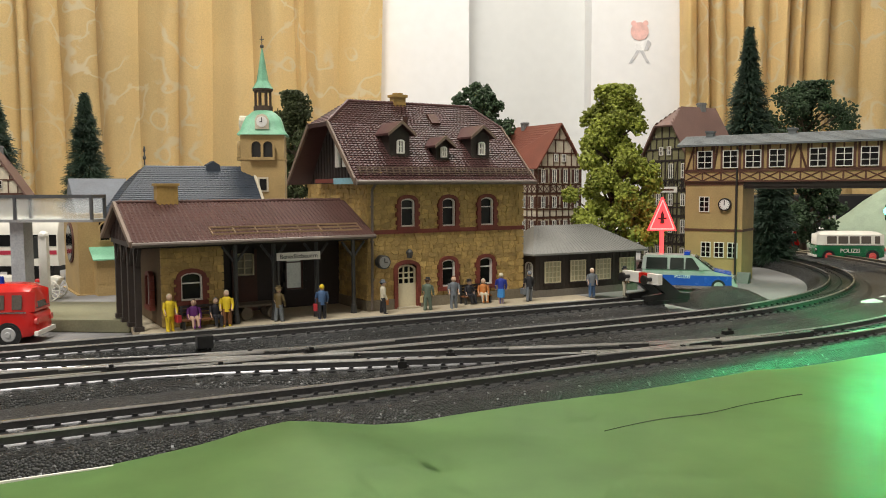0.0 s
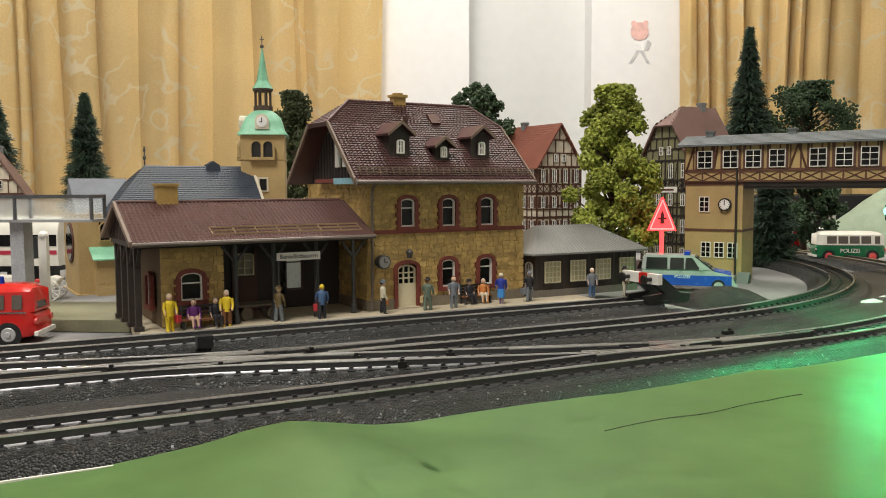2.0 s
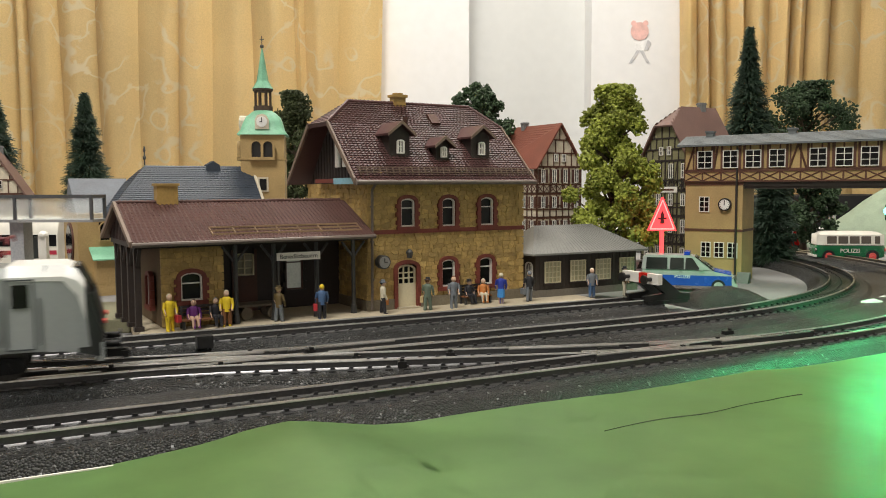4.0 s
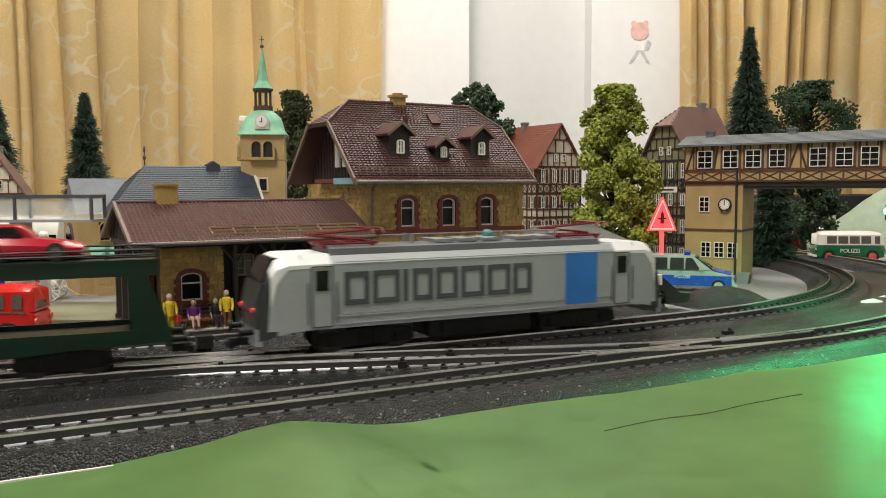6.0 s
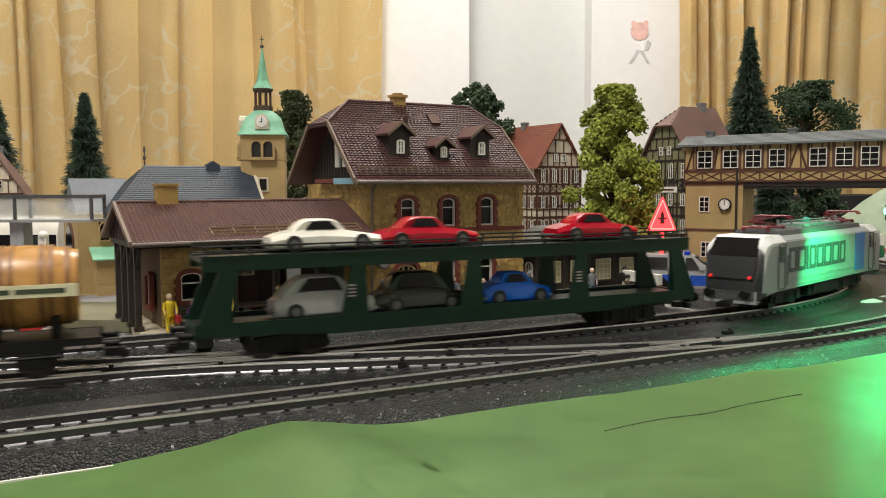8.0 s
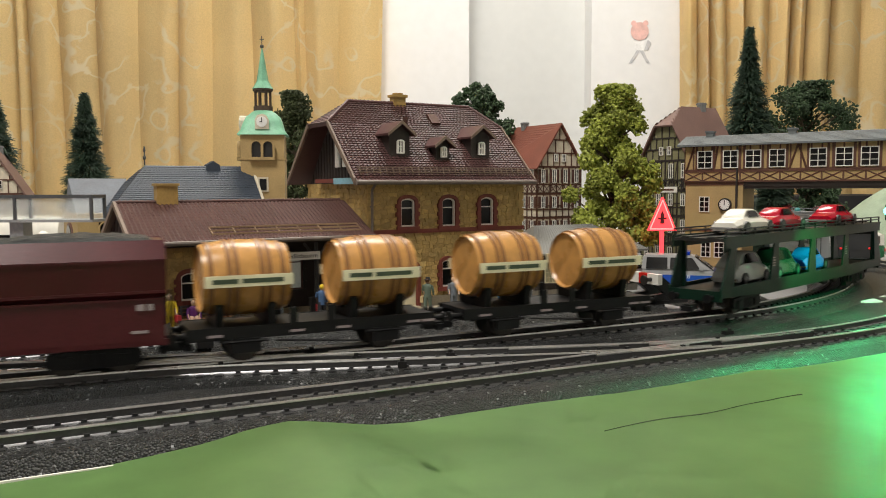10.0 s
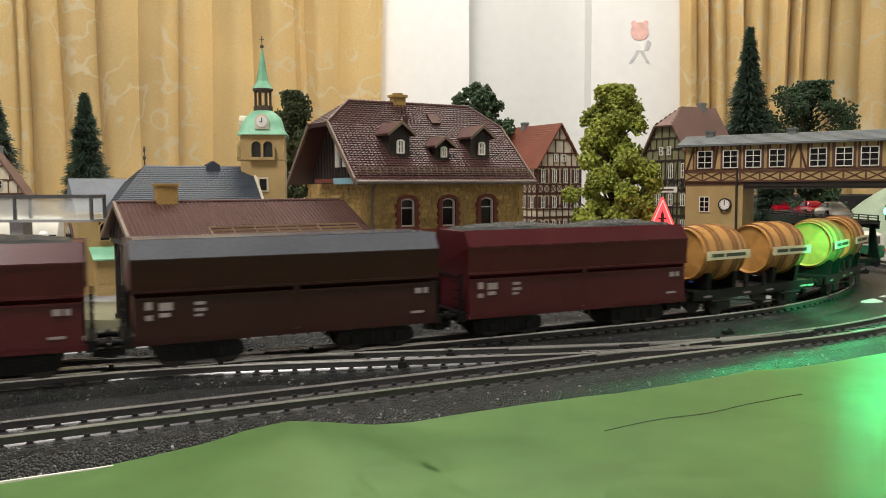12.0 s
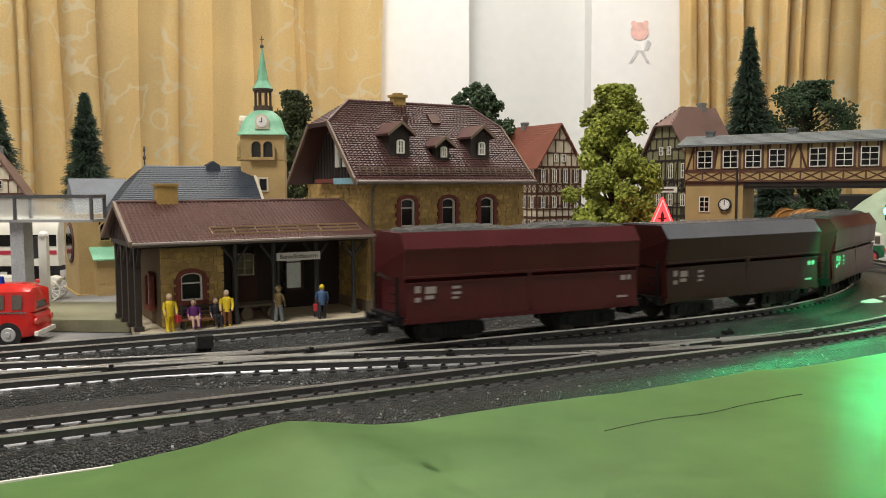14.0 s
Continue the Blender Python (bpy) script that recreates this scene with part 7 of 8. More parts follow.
def police_van():
    ob = thing("toy_police_van", "silver and blue police toy van parked behind the buffer stop", "toy van", pose_mm(187, 622, 0.6, -19) @ Matrix.Scale(0.92, 4))
    L, W = 74.0, 28.0
    bm = bmesh.new()
    prof = [(-37, 5), (-37, 16), (-36, 17.5), (20, 17.5), (33, 14.5), (36.5, 11.5), (37, 5)]
    prism(bm, prof, -W / 2, W / 2)
    bevel(bm, 0.8)
    body = part("body", bm, SILVER, ob, "silver lower body", True)
    bm = bmesh.new()
    solid(bm, [(-37, -13.6, 17), (20, -13.6, 17), (4, -11.6, 29.6), (-35.5, -11.6, 29.8), (-37, 13.6, 17), (20, 13.6, 17), (4, 11.6, 29.6), (-35.5, 11.6, 29.8)],
          [(0, 1, 2, 3), (4, 5, 6, 7), (0, 1, 5, 4), (2, 3, 7, 6), (0, 3, 7, 4), (1, 2, 6, 5)])
    bevel(bm, 1.2)
    part("cabin", bm, SILVER, ob, "silver cabin and roof", True)
    for s in (-1, 1):
        bm = bmesh.new()
        box(bm, -36.6, 34, s * (W / 2 + .1) - .2, s * (W / 2 + .1) + .2, 5.4, 13.8)
        part("blue_stripe", bm, POL_BLUE, body, "broad blue side stripe")
        for a, b in ((-33, -16), (-14, -3), (-2, 10)):
            bm = bmesh.new()
            ya, yb = s * 13.62, s * 12.0
            tb = min(b, 3.5)
            solid(bm, [(a, ya, 18.4), (b, ya, 18.4), (tb, yb, 27.8), (a + .5, yb, 27.8), (a, ya + s * .5, 18.4), (b, ya + s * .5, 18.4), (tb, yb + s * .5, 27.8), (a + .5, yb + s * .5, 27.8)],
                  [(0, 1, 2, 3), (4, 5, 6, 7), (0, 1, 5, 4), (2, 3, 7, 6), (0, 3, 7, 4), (1, 2, 6, 5)])
            part("side_window", bm, CLEAR_DK, ob)
    bm = bmesh.new()
    solid(bm, [(19.6, -12.6, 17.8), (19.6, 12.6, 17.8), (5.2, 10.8, 28.8), (5.2, -10.8, 28.8), (20.4, -12.6, 18.2), (20.4, 12.6, 18.2), (6.0, 10.8, 29.2), (6.0, -10.8, 29.2)],
          [(0, 1, 2, 3), (4, 5, 6, 7), (0, 1, 5, 4), (2, 3, 7, 6), (0, 3, 7, 4), (1, 2, 6, 5)])
    part("windscreen", bm, CLEAR_DK, ob)
    bm = bmesh.new()
    solid(bm, [(20.5, -13.4, 17.4), (20.5, 13.4, 17.4), (33.4, 12.6, 14.6), (33.4, -12.6, 14.6), (20.5, -13.4, 18.0), (20.5, 13.4, 18.0), (33.6, 12.6, 15.2), (33.6, -12.6, 15.2)],
          [(0, 1, 2, 3), (4, 5, 6, 7), (0, 1, 5, 4), (2, 3, 7, 6), (0, 3, 7, 4), (1, 2, 6, 5)])
    part("bonnet", bm, POL_BLUE, ob, "blue bonnet")
    bm = bmesh.new()
    box(bm, 36.5, 37.6, -11, 11, 8.6, 12)
    part("grille", bm, BLACK, ob)
    for y in (-11, 11):
        bm = bmesh.new()
        box(bm, 34.4, 37.4, y - 2.2, y + 2.2, 9.6, 12.6)
        bevel(bm, .5)
        part("headlight", bm, CHROME, ob, "clear headlight")
        bm = bmesh.new()
        box(bm, 9, 12, y * 1.34 - 1, y * 1.34 + 1, 18, 21)
        part("wing_mirror", bm, SILVER, ob)
    bm = bmesh.new()
    box(bm, 36, 38.4, -13.5, 13.5, 4, 7.6)
    bevel(bm, .6)
    part("bumper", bm, SILVER, ob)
    bm = bmesh.new()
    box(bm, -3, 1.5, -10, 10, 29.8, 32.4)
    bevel(bm, .7)
    part("light_bar", bm, BEACON, ob, "blue roof light bar")
    for x in (-23, 24):
        for s in (-1, 1):
            bm = bmesh.new()
            rod(bm, (0, -1.8, 0), (0, 1.8, 0), 5.4, None, 24)
            w = part("wheel", bm, BLACK, ob, "", True, pose_mm(x, s * (W / 2 - 1.2), 5.4))
            bm = bmesh.new()
            rod(bm, (0, s * 1.8, 0), (0, s * 2.1, 0), 3.6, None, 18)
            part("rim", bm, SILVER, w, "", True)
    lettering("POLIZEI", 3.6, WHITE, body, pose_mm(-4, -W / 2 - .35, 12.5, 0, 90), 0.05)


police_van()


def small_blue_car():
    toy_car("toy_car", "blue and silver police toy car behind the van", mat("police car silver", (0.45, 0.47, 0.5), 0.25), SALOON, pose_mm(172, 690, 0.6, 10)).scale = (1, 1, 1)


small_blue_car()


def tractor(label, m):
    ob = thing("toy_tractor", label, "toy tractor", m)
    bm = bmesh.new()
    box(bm, -8, 22, -6, 6, 10, 22)
    box(bm, -16, -6, -8, 8, 10, 18)
    bevel(bm, 1)
    part("body", bm, RED_FIRE, ob, "red bonnet")
    bm = bmesh.new()
    for x in (-15, -3):
        for y in (-7, 7):
            rod(bm, (x, y, 18), (x, y, 33), .8, None, 6)
    box(bm, -17, -1, -9, 9, 33, 35)
    part("cab_frame", bm, BLACK, ob)
    for x, r in ((-12, 12), (16, 7.5)):
        for y in (-11, 11):
            bm = bmesh.new()
            rod(bm, (0, -2.5, 0), (0, 2.5, 0), r, None, 20)
            w = part("wheel", bm, BLACK, ob, "", True, pose_mm(x, y, r))
            bm = bmesh.new()
            rod(bm, (0, -2.9, 0), (0, 2.9, 0), r * .5, None, 14)
            part("rim", bm, RED_FIRE, w, "red rim", True)
    return ob


TRACTOR = tractor("red and black toy tractor behind the track bend", pose_mm(400, 990, 0.6, 35))
tagged(copy_thing(TRACTOR, pose_mm(470, 1040, 0.6, 150)), "red toy tractor parked under the trees")


# ---------------------------------------------------------------- trackside
def buffer_stop():
    x, y, a = STUB.at(362)
    ob = thing("buffer_stop", "black buffer stop with red and white beam", "buffer stop", pose_mm(x - 2, y - 1, 0, math.degrees(a)))
    bm = bmesh.new()
    for yy in (-8.2, 7.2):
        prism(bm, [(-10, RT - 2), (26, RT - 2), (26, RT + 2), (18, RT + 3), (2, RT + 15), (-3, RT + 15), (-3, RT + 9), (6, RT + 3), (-10, RT + 2)], yy - 1.2, yy + 2.2)
    box(bm, -8, 24, -10, 10, RT - 3.5, RT - 1.2)
    part("frame", bm, BLACK, ob, "black cast frame")
    for k, (y0, y1, c) in enumerate(((-17, -7, WHITE), (-7, 1, RED_FIRE), (1, 17, WHITE))):
        bm = bmesh.new()
        box(bm, -6.4, -3, y0, y1, RT + 9.6, RT + 16)
        part("beam", bm, c, ob, "red beam section" if k == 1 else "white beam section")
    for yy in (-10.5, 10.5):
        bm = bmesh.new()
        rod(bm, (-6.4, yy, RT + 12.6), (-11, yy, RT + 12.6), 1.3, None, 10)
        rod(bm, (-11, yy, RT + 12.6), (-12.4, yy, RT + 12.6), 2.9, None, 16)
        part("buffer", bm, BLACK, ob, "", True)


buffer_stop()


def mound():
    bm = bmesh.new()
    rows = []
    for i in range(25):
        u = i / 24 * 2 - 1
        row = []
        for j in range(13):
            v = j / 12 * 2 - 1
            r = max(0, 1 - u * u) * max(0, 1 - v * v)
            x, y = 187 + 34 * u * .9 - 20 * v * .42, 548 + 34 * u * .42 + 20 * v * .9
            row.append((x, y, 0.5 + 12 * r ** .7 + (0.9 * noise.noise((x * .2, y * .2, 0)) if r > 0 else 0)))
        rows.append(row)
    sheet(bm, rows)
    single("gravel_mound", bm, BALLAST, "dark gravel mound behind the buffer stop", "mound", None, "", "", True)


mound()


def warning_sign():
    ob = thing("warning_sign", "glowing red triangular crossing sign on a red post", "sign", pose_mm(172, 643, 0, -4))
    bm = bmesh.new()
    box(bm, -1.6, 1.6, -1, 1, 0, 46)
    box(bm, -6, 6, -5, 5, 0.3, 2)
    part("post", bm, GLOW_RED, ob, "red translucent post")
    bm = bmesh.new()
    prism(bm, [(-11.4, 45), (11.2, 45), (0.7, 71.2), (-0.3, 71.2)], -1.2, 1.2)
    plate = part("plate", bm, GLOW_RED, ob, "glowing red triangle")
    bm = bmesh.new()
    for p, q in (((-9.2, 46.4), (9.0, 46.4)), ((9.0, 46.4), (0.2, 69)), ((0.2, 69), (-9.2, 46.4))):
        rod(bm, (p[0], -1.3, p[1]), (q[0], -1.3, q[1]), 0.5, None, 5)
    part("border", bm, mat("pale pink border", (1.0, 0.35, 0.33), 0.5, emit=1.0), plate)
    bm = bmesh.new()
    prism(bm, [(-1.5, 50.6), (1.5, 50.6), (1.3, 58), (0, 61), (-1.3, 58)], -1.7, -1.2)
    box(bm, -3.4, 3.4, -1.7, -1.2, 54, 55.4)
    part("symbol", bm, mat("dark red symbol", (0.12, 0.005, 0.01), 0.5), plate, "dark cross-shaped symbol")


warning_sign()


def colour_signal():
    ob = thing("light_signal", "slim light signal showing bright green", "signal", pose_mm(266.4, 486.9, 0, -53))
    bm = bmesh.new()
    rod(bm, (0, 0, 0.3), (0, 0, 66), 0.9, None, 10)
    box(bm, -4, 4, -3, 3, 0.3, 3)
    part("mast", bm, SILVER, ob, "grey mast")
    bm = bmesh.new()
    prism(bm, [(-2.8, 59), (2.8, 59), (2.8, 68), (1.6, 70), (-1.6, 70), (-2.8, 68)], -1.6, -0.6)
    part("head", bm, BLACK, ob, "black signal head")
    bm = bmesh.new()
    ball(bm, 0, -4.0, 64.4, 2.4, 3)
    part("green_lamp", bm, mat("bright green lamp", (0.05, 1.0, 0.3), 0.3, amount=0, stain_amount=0, emit=14), ob, "glowing green lamp", True)


colour_signal()


def baseplates():
    plate = mat("greenish grey base plate", (0.17, 0.165, 0.1), 0.7, stain=30, stain_amount=0.2)
    bm = bmesh.new()
    prism(bm, [(-232, 452), (-172, 445), (-176, 520), (-258, 525)], 0.7, 7.6, "z")
    bevel(bm, .5)
    single("base_plate", bm, plate, "moulded greenish-grey base plate beside the station", "base plate", None, "structure")
    bm = bmesh.new()
    prism(bm, [(-400, 528), (-190, 545), (-190, 800), (-420, 800)], 0.7, 3.4, "z")
    bevel(bm, .5)
    single("village_plate", bm, GREY_PLATE, "grey village base plate under the church", "base plate", None, "structure")
    for k, (x, y, s, a) in enumerate(((281, 534, 20, 0.4), (300, 556, 14, 1.2), (262, 724, 9, 2.0))):
        bm = bmesh.new()
        n = 7
        solid(bm, [(x + s * math.cos(a + 6.28 * i / n) * (1 + .3 * math.sin(3 * i)), y + s * .5 * math.sin(a + 6.28 * i / n), 0.6) for i in range(n)] + [(x + 2, y + 1, 5.5 - k)],
              [tuple(range(n))] + [(i, (i + 1) % n, n) for i in range(n)])
        single("crumpled_paper", bm, mat("white scenery paper", (0.6, 0.6, 0.58), 0.7), "crumpled scrap of pale scenery paper by the track", "paper")
    # gear box of the points
    bm = bmesh.new()
    box(bm, -3.6, 3.6, -3, 3, 0, 5.6)
    bevel(bm, .5)
    single("point_lantern_box", bm, BLACK, "small black point motor box by the track", "box", pose_mm(-110.8, 375.5, 6.2, 26))
    bm = bmesh.new()
    box(bm, -2.6, 2.6, -1.6, 1.6, 0, 1.8)
    ball(bm, 1.4, 0, 2.4, 1.1)
    single("point_lever", bm, BLACK, "small black hand lever on the points", "lever", pose_mm(142, 405, 5.8, 26))


baseplates()


def switch_blades():
    """Bright guard, wing and blade rails of the points, and their black slide blocks."""
    for line, s0, s1, side in ((MAIN, -310, -235, -4.4), (MAIN, -255, -170, 5.6), (MAIN, -165, -112, 5.4), (MAIN, -150, -100, -5.4), (BRANCH, -110, -30, -5.6), (BRANCH, -70, -10, 5.2),
                               (OVER, 50, 112, 5.6), (OVER, 64, 120, -5.6), (OVER, 176, 226, 5.6), (OVER, 205, 268, -5.0), (OVER, 240, 300, 4.6), (FRONT, 20, 78, 5.8), (FRONT, 88, 150, 4.6)):
        bm = bmesh.new()
        sweep(bm, line, s0, s1, [(side - .3, RT - 0.9), (side + .3, RT - 0.9), (side + .4, RT - .3), (side + .3, RT - .1), (side - .3, RT - .1), (side - .4, RT - .3)])
        blade = single("point_blade", bm, RAIL, "bright steel point blade beside a running rail", "rail", None, "structure", "", True)
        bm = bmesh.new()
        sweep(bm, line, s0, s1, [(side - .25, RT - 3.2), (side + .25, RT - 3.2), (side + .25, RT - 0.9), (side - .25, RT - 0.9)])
        part("blade_web", bm, WEB, blade, "blade web darkened for shade")
    for line, s0, side in ((MAIN, -236, 3), (MAIN, -222, 11.5), (MAIN, -196, -10.5), (MAIN, -180, 11), (MAIN, -172, -3), (MAIN, -155, 3), (OVER, 110, 3), (OVER, 128, -11), (OVER, 150, 4), (OVER, 214, -3), (FRONT, 40, 11), (FRONT, 64, 3), (FRONT, 92, 11)):
        x, y, a = line.at(s0, side)
        bm = bmesh.new()
        box(bm, -1.8, 1.8, -1.0, 1.0, RT - 3.4, RT - .6)
        box(bm, -.9, .9, -.7, .7, RT - .6, RT + .5)
        single("slide_block", bm, BLACK, "small black slide block of the points", "block", pose_mm(x, y, 0, math.degrees(a)), "structure")


switch_blades()


# ---------------------------------------------------------------- left end: gantry, white coach, carriage, horses
def gantry():
    clear = bpy.data.materials.new("clear plastic")
    clear.use_nodes = True
    b = clear.node_tree.nodes["Principled BSDF"]
    b.inputs["Transmission Weight"].default_value, b.inputs["Roughness"].default_value, b.inputs["IOR"].default_value = 0.9, 0.08, 1.3
    b.inputs["Base Color"].default_value = (0.92, 0.94, 0.93, 1)
    frame_mat = mat("grey gantry plastic", (0.07, 0.075, 0.08), 0.4)
    ob = thing("footbridge", "grey-framed clear plastic footbridge on a column", "footbridge", pose_mm(-206, 492, -3.2, -3))
    bm = bmesh.new()
    for y in (-9.2, 7.6):
        box(bm, -130, 0, y, y + 1.6, 77.6, 79.6)
    box(bm, -1.6, 0, -7.6, 7.6, 77.6, 79.6)
    part("top_frame", bm, frame_mat, ob, "dark grey top frame")
    bm = bmesh.new()
    box(bm, -130, 0, -9, 9, 63.4, 65)
    part("deck", bm, mat("grey deck", (0.3, 0.31, 0.31), 0.4), ob, "pale grey deck")
    for x in (-2.6, -49, -96):
        for y in (-9.2, 7.6):
            bm = bmesh.new()
            box(bm, x + 1, x + 2.6, y, y + 1.6, 65, 77.6)
            part("frame_post", bm, frame_mat, ob)
    for y in (-8.6, 8.0):
        bm = bmesh.new()
        box(bm, -129, -.4, y, y + .6, 65, 77.6)
        part("side_pane", bm, clear, ob, "clear plastic side pane").visible_shadow = False
    bm = bmesh.new()
    box(bm, -53, -44.6, -5, 5, 3.9, 63.4)
    bevel(bm, .6)
    part("column", bm, mat("grey column", (0.36, 0.38, 0.4), 0.25), ob, "grey supporting column")


gantry()


def white_coach():
    ob = thing("white_coach", "white passenger coach with red stripe and dark windows", "coach", pose_mm(-424, 694, 12.4, 0))
    rings_ = lambda x: [(x, -16.5, 4), (x, -17.4, 14), (x, -17, 30), (x, -13.5, 40), (x, -7, 44.5), (x, 7, 44.5), (x, 13.5, 40), (x, 17, 30), (x, 17.4, 14), (x, 16.5, 4)]
    bm = bmesh.new()
    loft(bm, [rings_(x) for x in (-110, 105)])
    part("body", bm, WHITE_CAR, ob, "glossy white body", True)
    bm = bmesh.new()
    box(bm, -110.2, 104, -17.7, 17.7, 20.5, 30)
    part("window_band", bm, GLASS, ob, "dark window band")
    bm = bmesh.new()
    box(bm, -110.2, 104, -17.75, 17.75, 13.6, 17)
    part("red_stripe", bm, mat("crimson stripe", (0.4, 0.02, 0.05), 0.4), ob, "crimson stripe")
    bm = bmesh.new()
    box(bm, -104, 100, -14, 14, -1, 4)
    for x in (-80, 76):
        box(bm, x - 16, x + 16, -13, 13, -9.0, 0)
    part("underframe", bm, UNDER, ob)


white_coach()


def carriage():
    ob = thing("horse_carriage", "white open horse carriage with spoked wheels", "carriage", pose_mm(-284, 562, 3.4, 8))
    bm = bmesh.new()
    prism(bm, [(-20, 8), (16, 8), (20, 15), (14, 17), (8, 12), (-6, 12), (-10, 17), (-22, 18)], -6, 6)
    bevel(bm, .6)
    part("body", bm, WHITE_CAR, ob, "white carriage body")
    bm = bmesh.new()
    box(bm, 2, 12, -5, 5, 13, 14.4)
    part("seat", bm, RED_FIRE, ob, "red seat")
    for x, r in ((14, 7.2), (-14, 5.4)):
        for y in (-8, 8):
            w = new("wheel")
            w.parent, w.matrix_basis = ob, pose_mm(x, y, r)
            bm = bmesh.new()
            n = 24
            for i in range(n):
                a, b = 2 * math.pi * i / n, 2 * math.pi * (i + 1) / n
                rod(bm, (r * math.cos(a) * .95, 0, r * math.sin(a) * .95), (r * math.cos(b) * .95, 0, r * math.sin(b) * .95), .45, None, 5)
            part("rim", bm, WHITE_CAR, w)
            bm = bmesh.new()
            for i in range(12):
                a = 2 * math.pi * i / 12
                rod(bm, (0, 0, 0), (r * math.cos(a) * .93, 0, r * math.sin(a) * .93), .28, None, 5)
            rod(bm, (0, -1, 0), (0, 1, 0), 1.2, None, 8)
            part("spokes", bm, WHITE_CAR, w)


carriage()


def horse(label, m, coat):
    ob = thing("toy_horse", label, "toy horse", m)
    bm = bmesh.new()
    secs = []
    for x, z, r, k in ((-11, 15, 2.4, 1), (-8, 15.4, 3.8, 1.1), (-2, 14.6, 3.7, 1.15), (4, 15, 3.6, 1.15), (8, 16.2, 3.0, 1.2), (11, 20, 2.0, 1.3), (13, 24, 1.6, 1.2), (14.5, 25.6, 1.7, 1)):
        secs.append([(x, r * math.cos(t) * .8, z + r * k * math.sin(t)) for t in np.linspace(0, 2 * math.pi, 11)[:-1]])
    loft(bm, secs)
    rod(bm, (13.2, 0, 25.4), (18.6, 0, 21.8), 1.8, 1.0, 8)
    part("body", bm, coat, ob, "", True)
    for x in (-8.6, 6.6):
        for y in (-1.8, 1.8):
            bm = bmesh.new()
            rod(bm, (x, y, 13), (x + .8, y, 6.5), 1.5, .8, 7)
            rod(bm, (x + .8, y, 6.6), (x, y, 0), .75, .9, 7)
            part("leg", bm, coat, ob)
    bm = bmesh.new()
    rod(bm, (-11, 0, 17), (-14, 0, 7), 1.0, .5, 6)
    part("tail", bm, BLACK, ob)


horse("brown toy horse before the church porch", pose_mm(-240, 612, 3.4, 165), mat("bay horse coat", (0.14, 0.045, 0.02), 0.5))
horse("white toy horse behind the station wing", pose_mm(-222, 566, 3.4, 120), WHITE_CAR)


def white_lamp():
    ob = thing("platform_indicator", "white post with tilted timetable panel", "signpost", pose_mm(-254.5, 521, 0.7))
    bm = bmesh.new()
    box(bm, -2.6, 2.6, -2, 2, 0, 49)
    ball(bm, 0, 0, 49.5, 3.2)
    box(bm, -5, 5, -4, 4, 0, 2)
    part("post", bm, WHITE, ob, "white square post")
    bm = bmesh.new()
    v = box(bm, -5, 5, -.6, .6, 36, 50)
    bmesh.ops.rotate(bm, verts=v, cent=(0, 0, 43), matrix=Matrix.Rotation(radians(62), 3, "Z"))
    bmesh.ops.translate(bm, verts=v, vec=(-6.5, -1, -1))
    part("panel", bm, LETTER, ob, "dark framed panel")


white_lamp()


# ---------------------------------------------------------------- platform: figurines, benches, cart
def paint(r, g, b):
    return mat("figure paint", (r, g, b), 0.6, amount=0.06, stain_amount=0.05, bump=0.05)


SKIN = paint(0.62, 0.42, 0.3)
P_YEL, P_RED, P_PURP, P_BLK, P_OLV, P_BLUE, P_GREY, P_CREAM, P_TAN, P_GRN = (paint(.75, .55, .02), paint(.45, .03, .04), paint(.12, .02, .16), paint(.02, .02, .025),
    paint(.14, .1, .04), paint(.06, .12, .24), paint(.16, .18, .2), paint(.6, .55, .42), paint(.5, .38, .2), paint(.12, .16, .12))
P_WHITE, P_ROYAL, P_SKY, P_ORG, P_BRN = paint(.75, .75, .72), paint(.02, .04, .3), paint(.05, .25, .6), paint(.55, .2, .05), paint(.2, .08, .03)


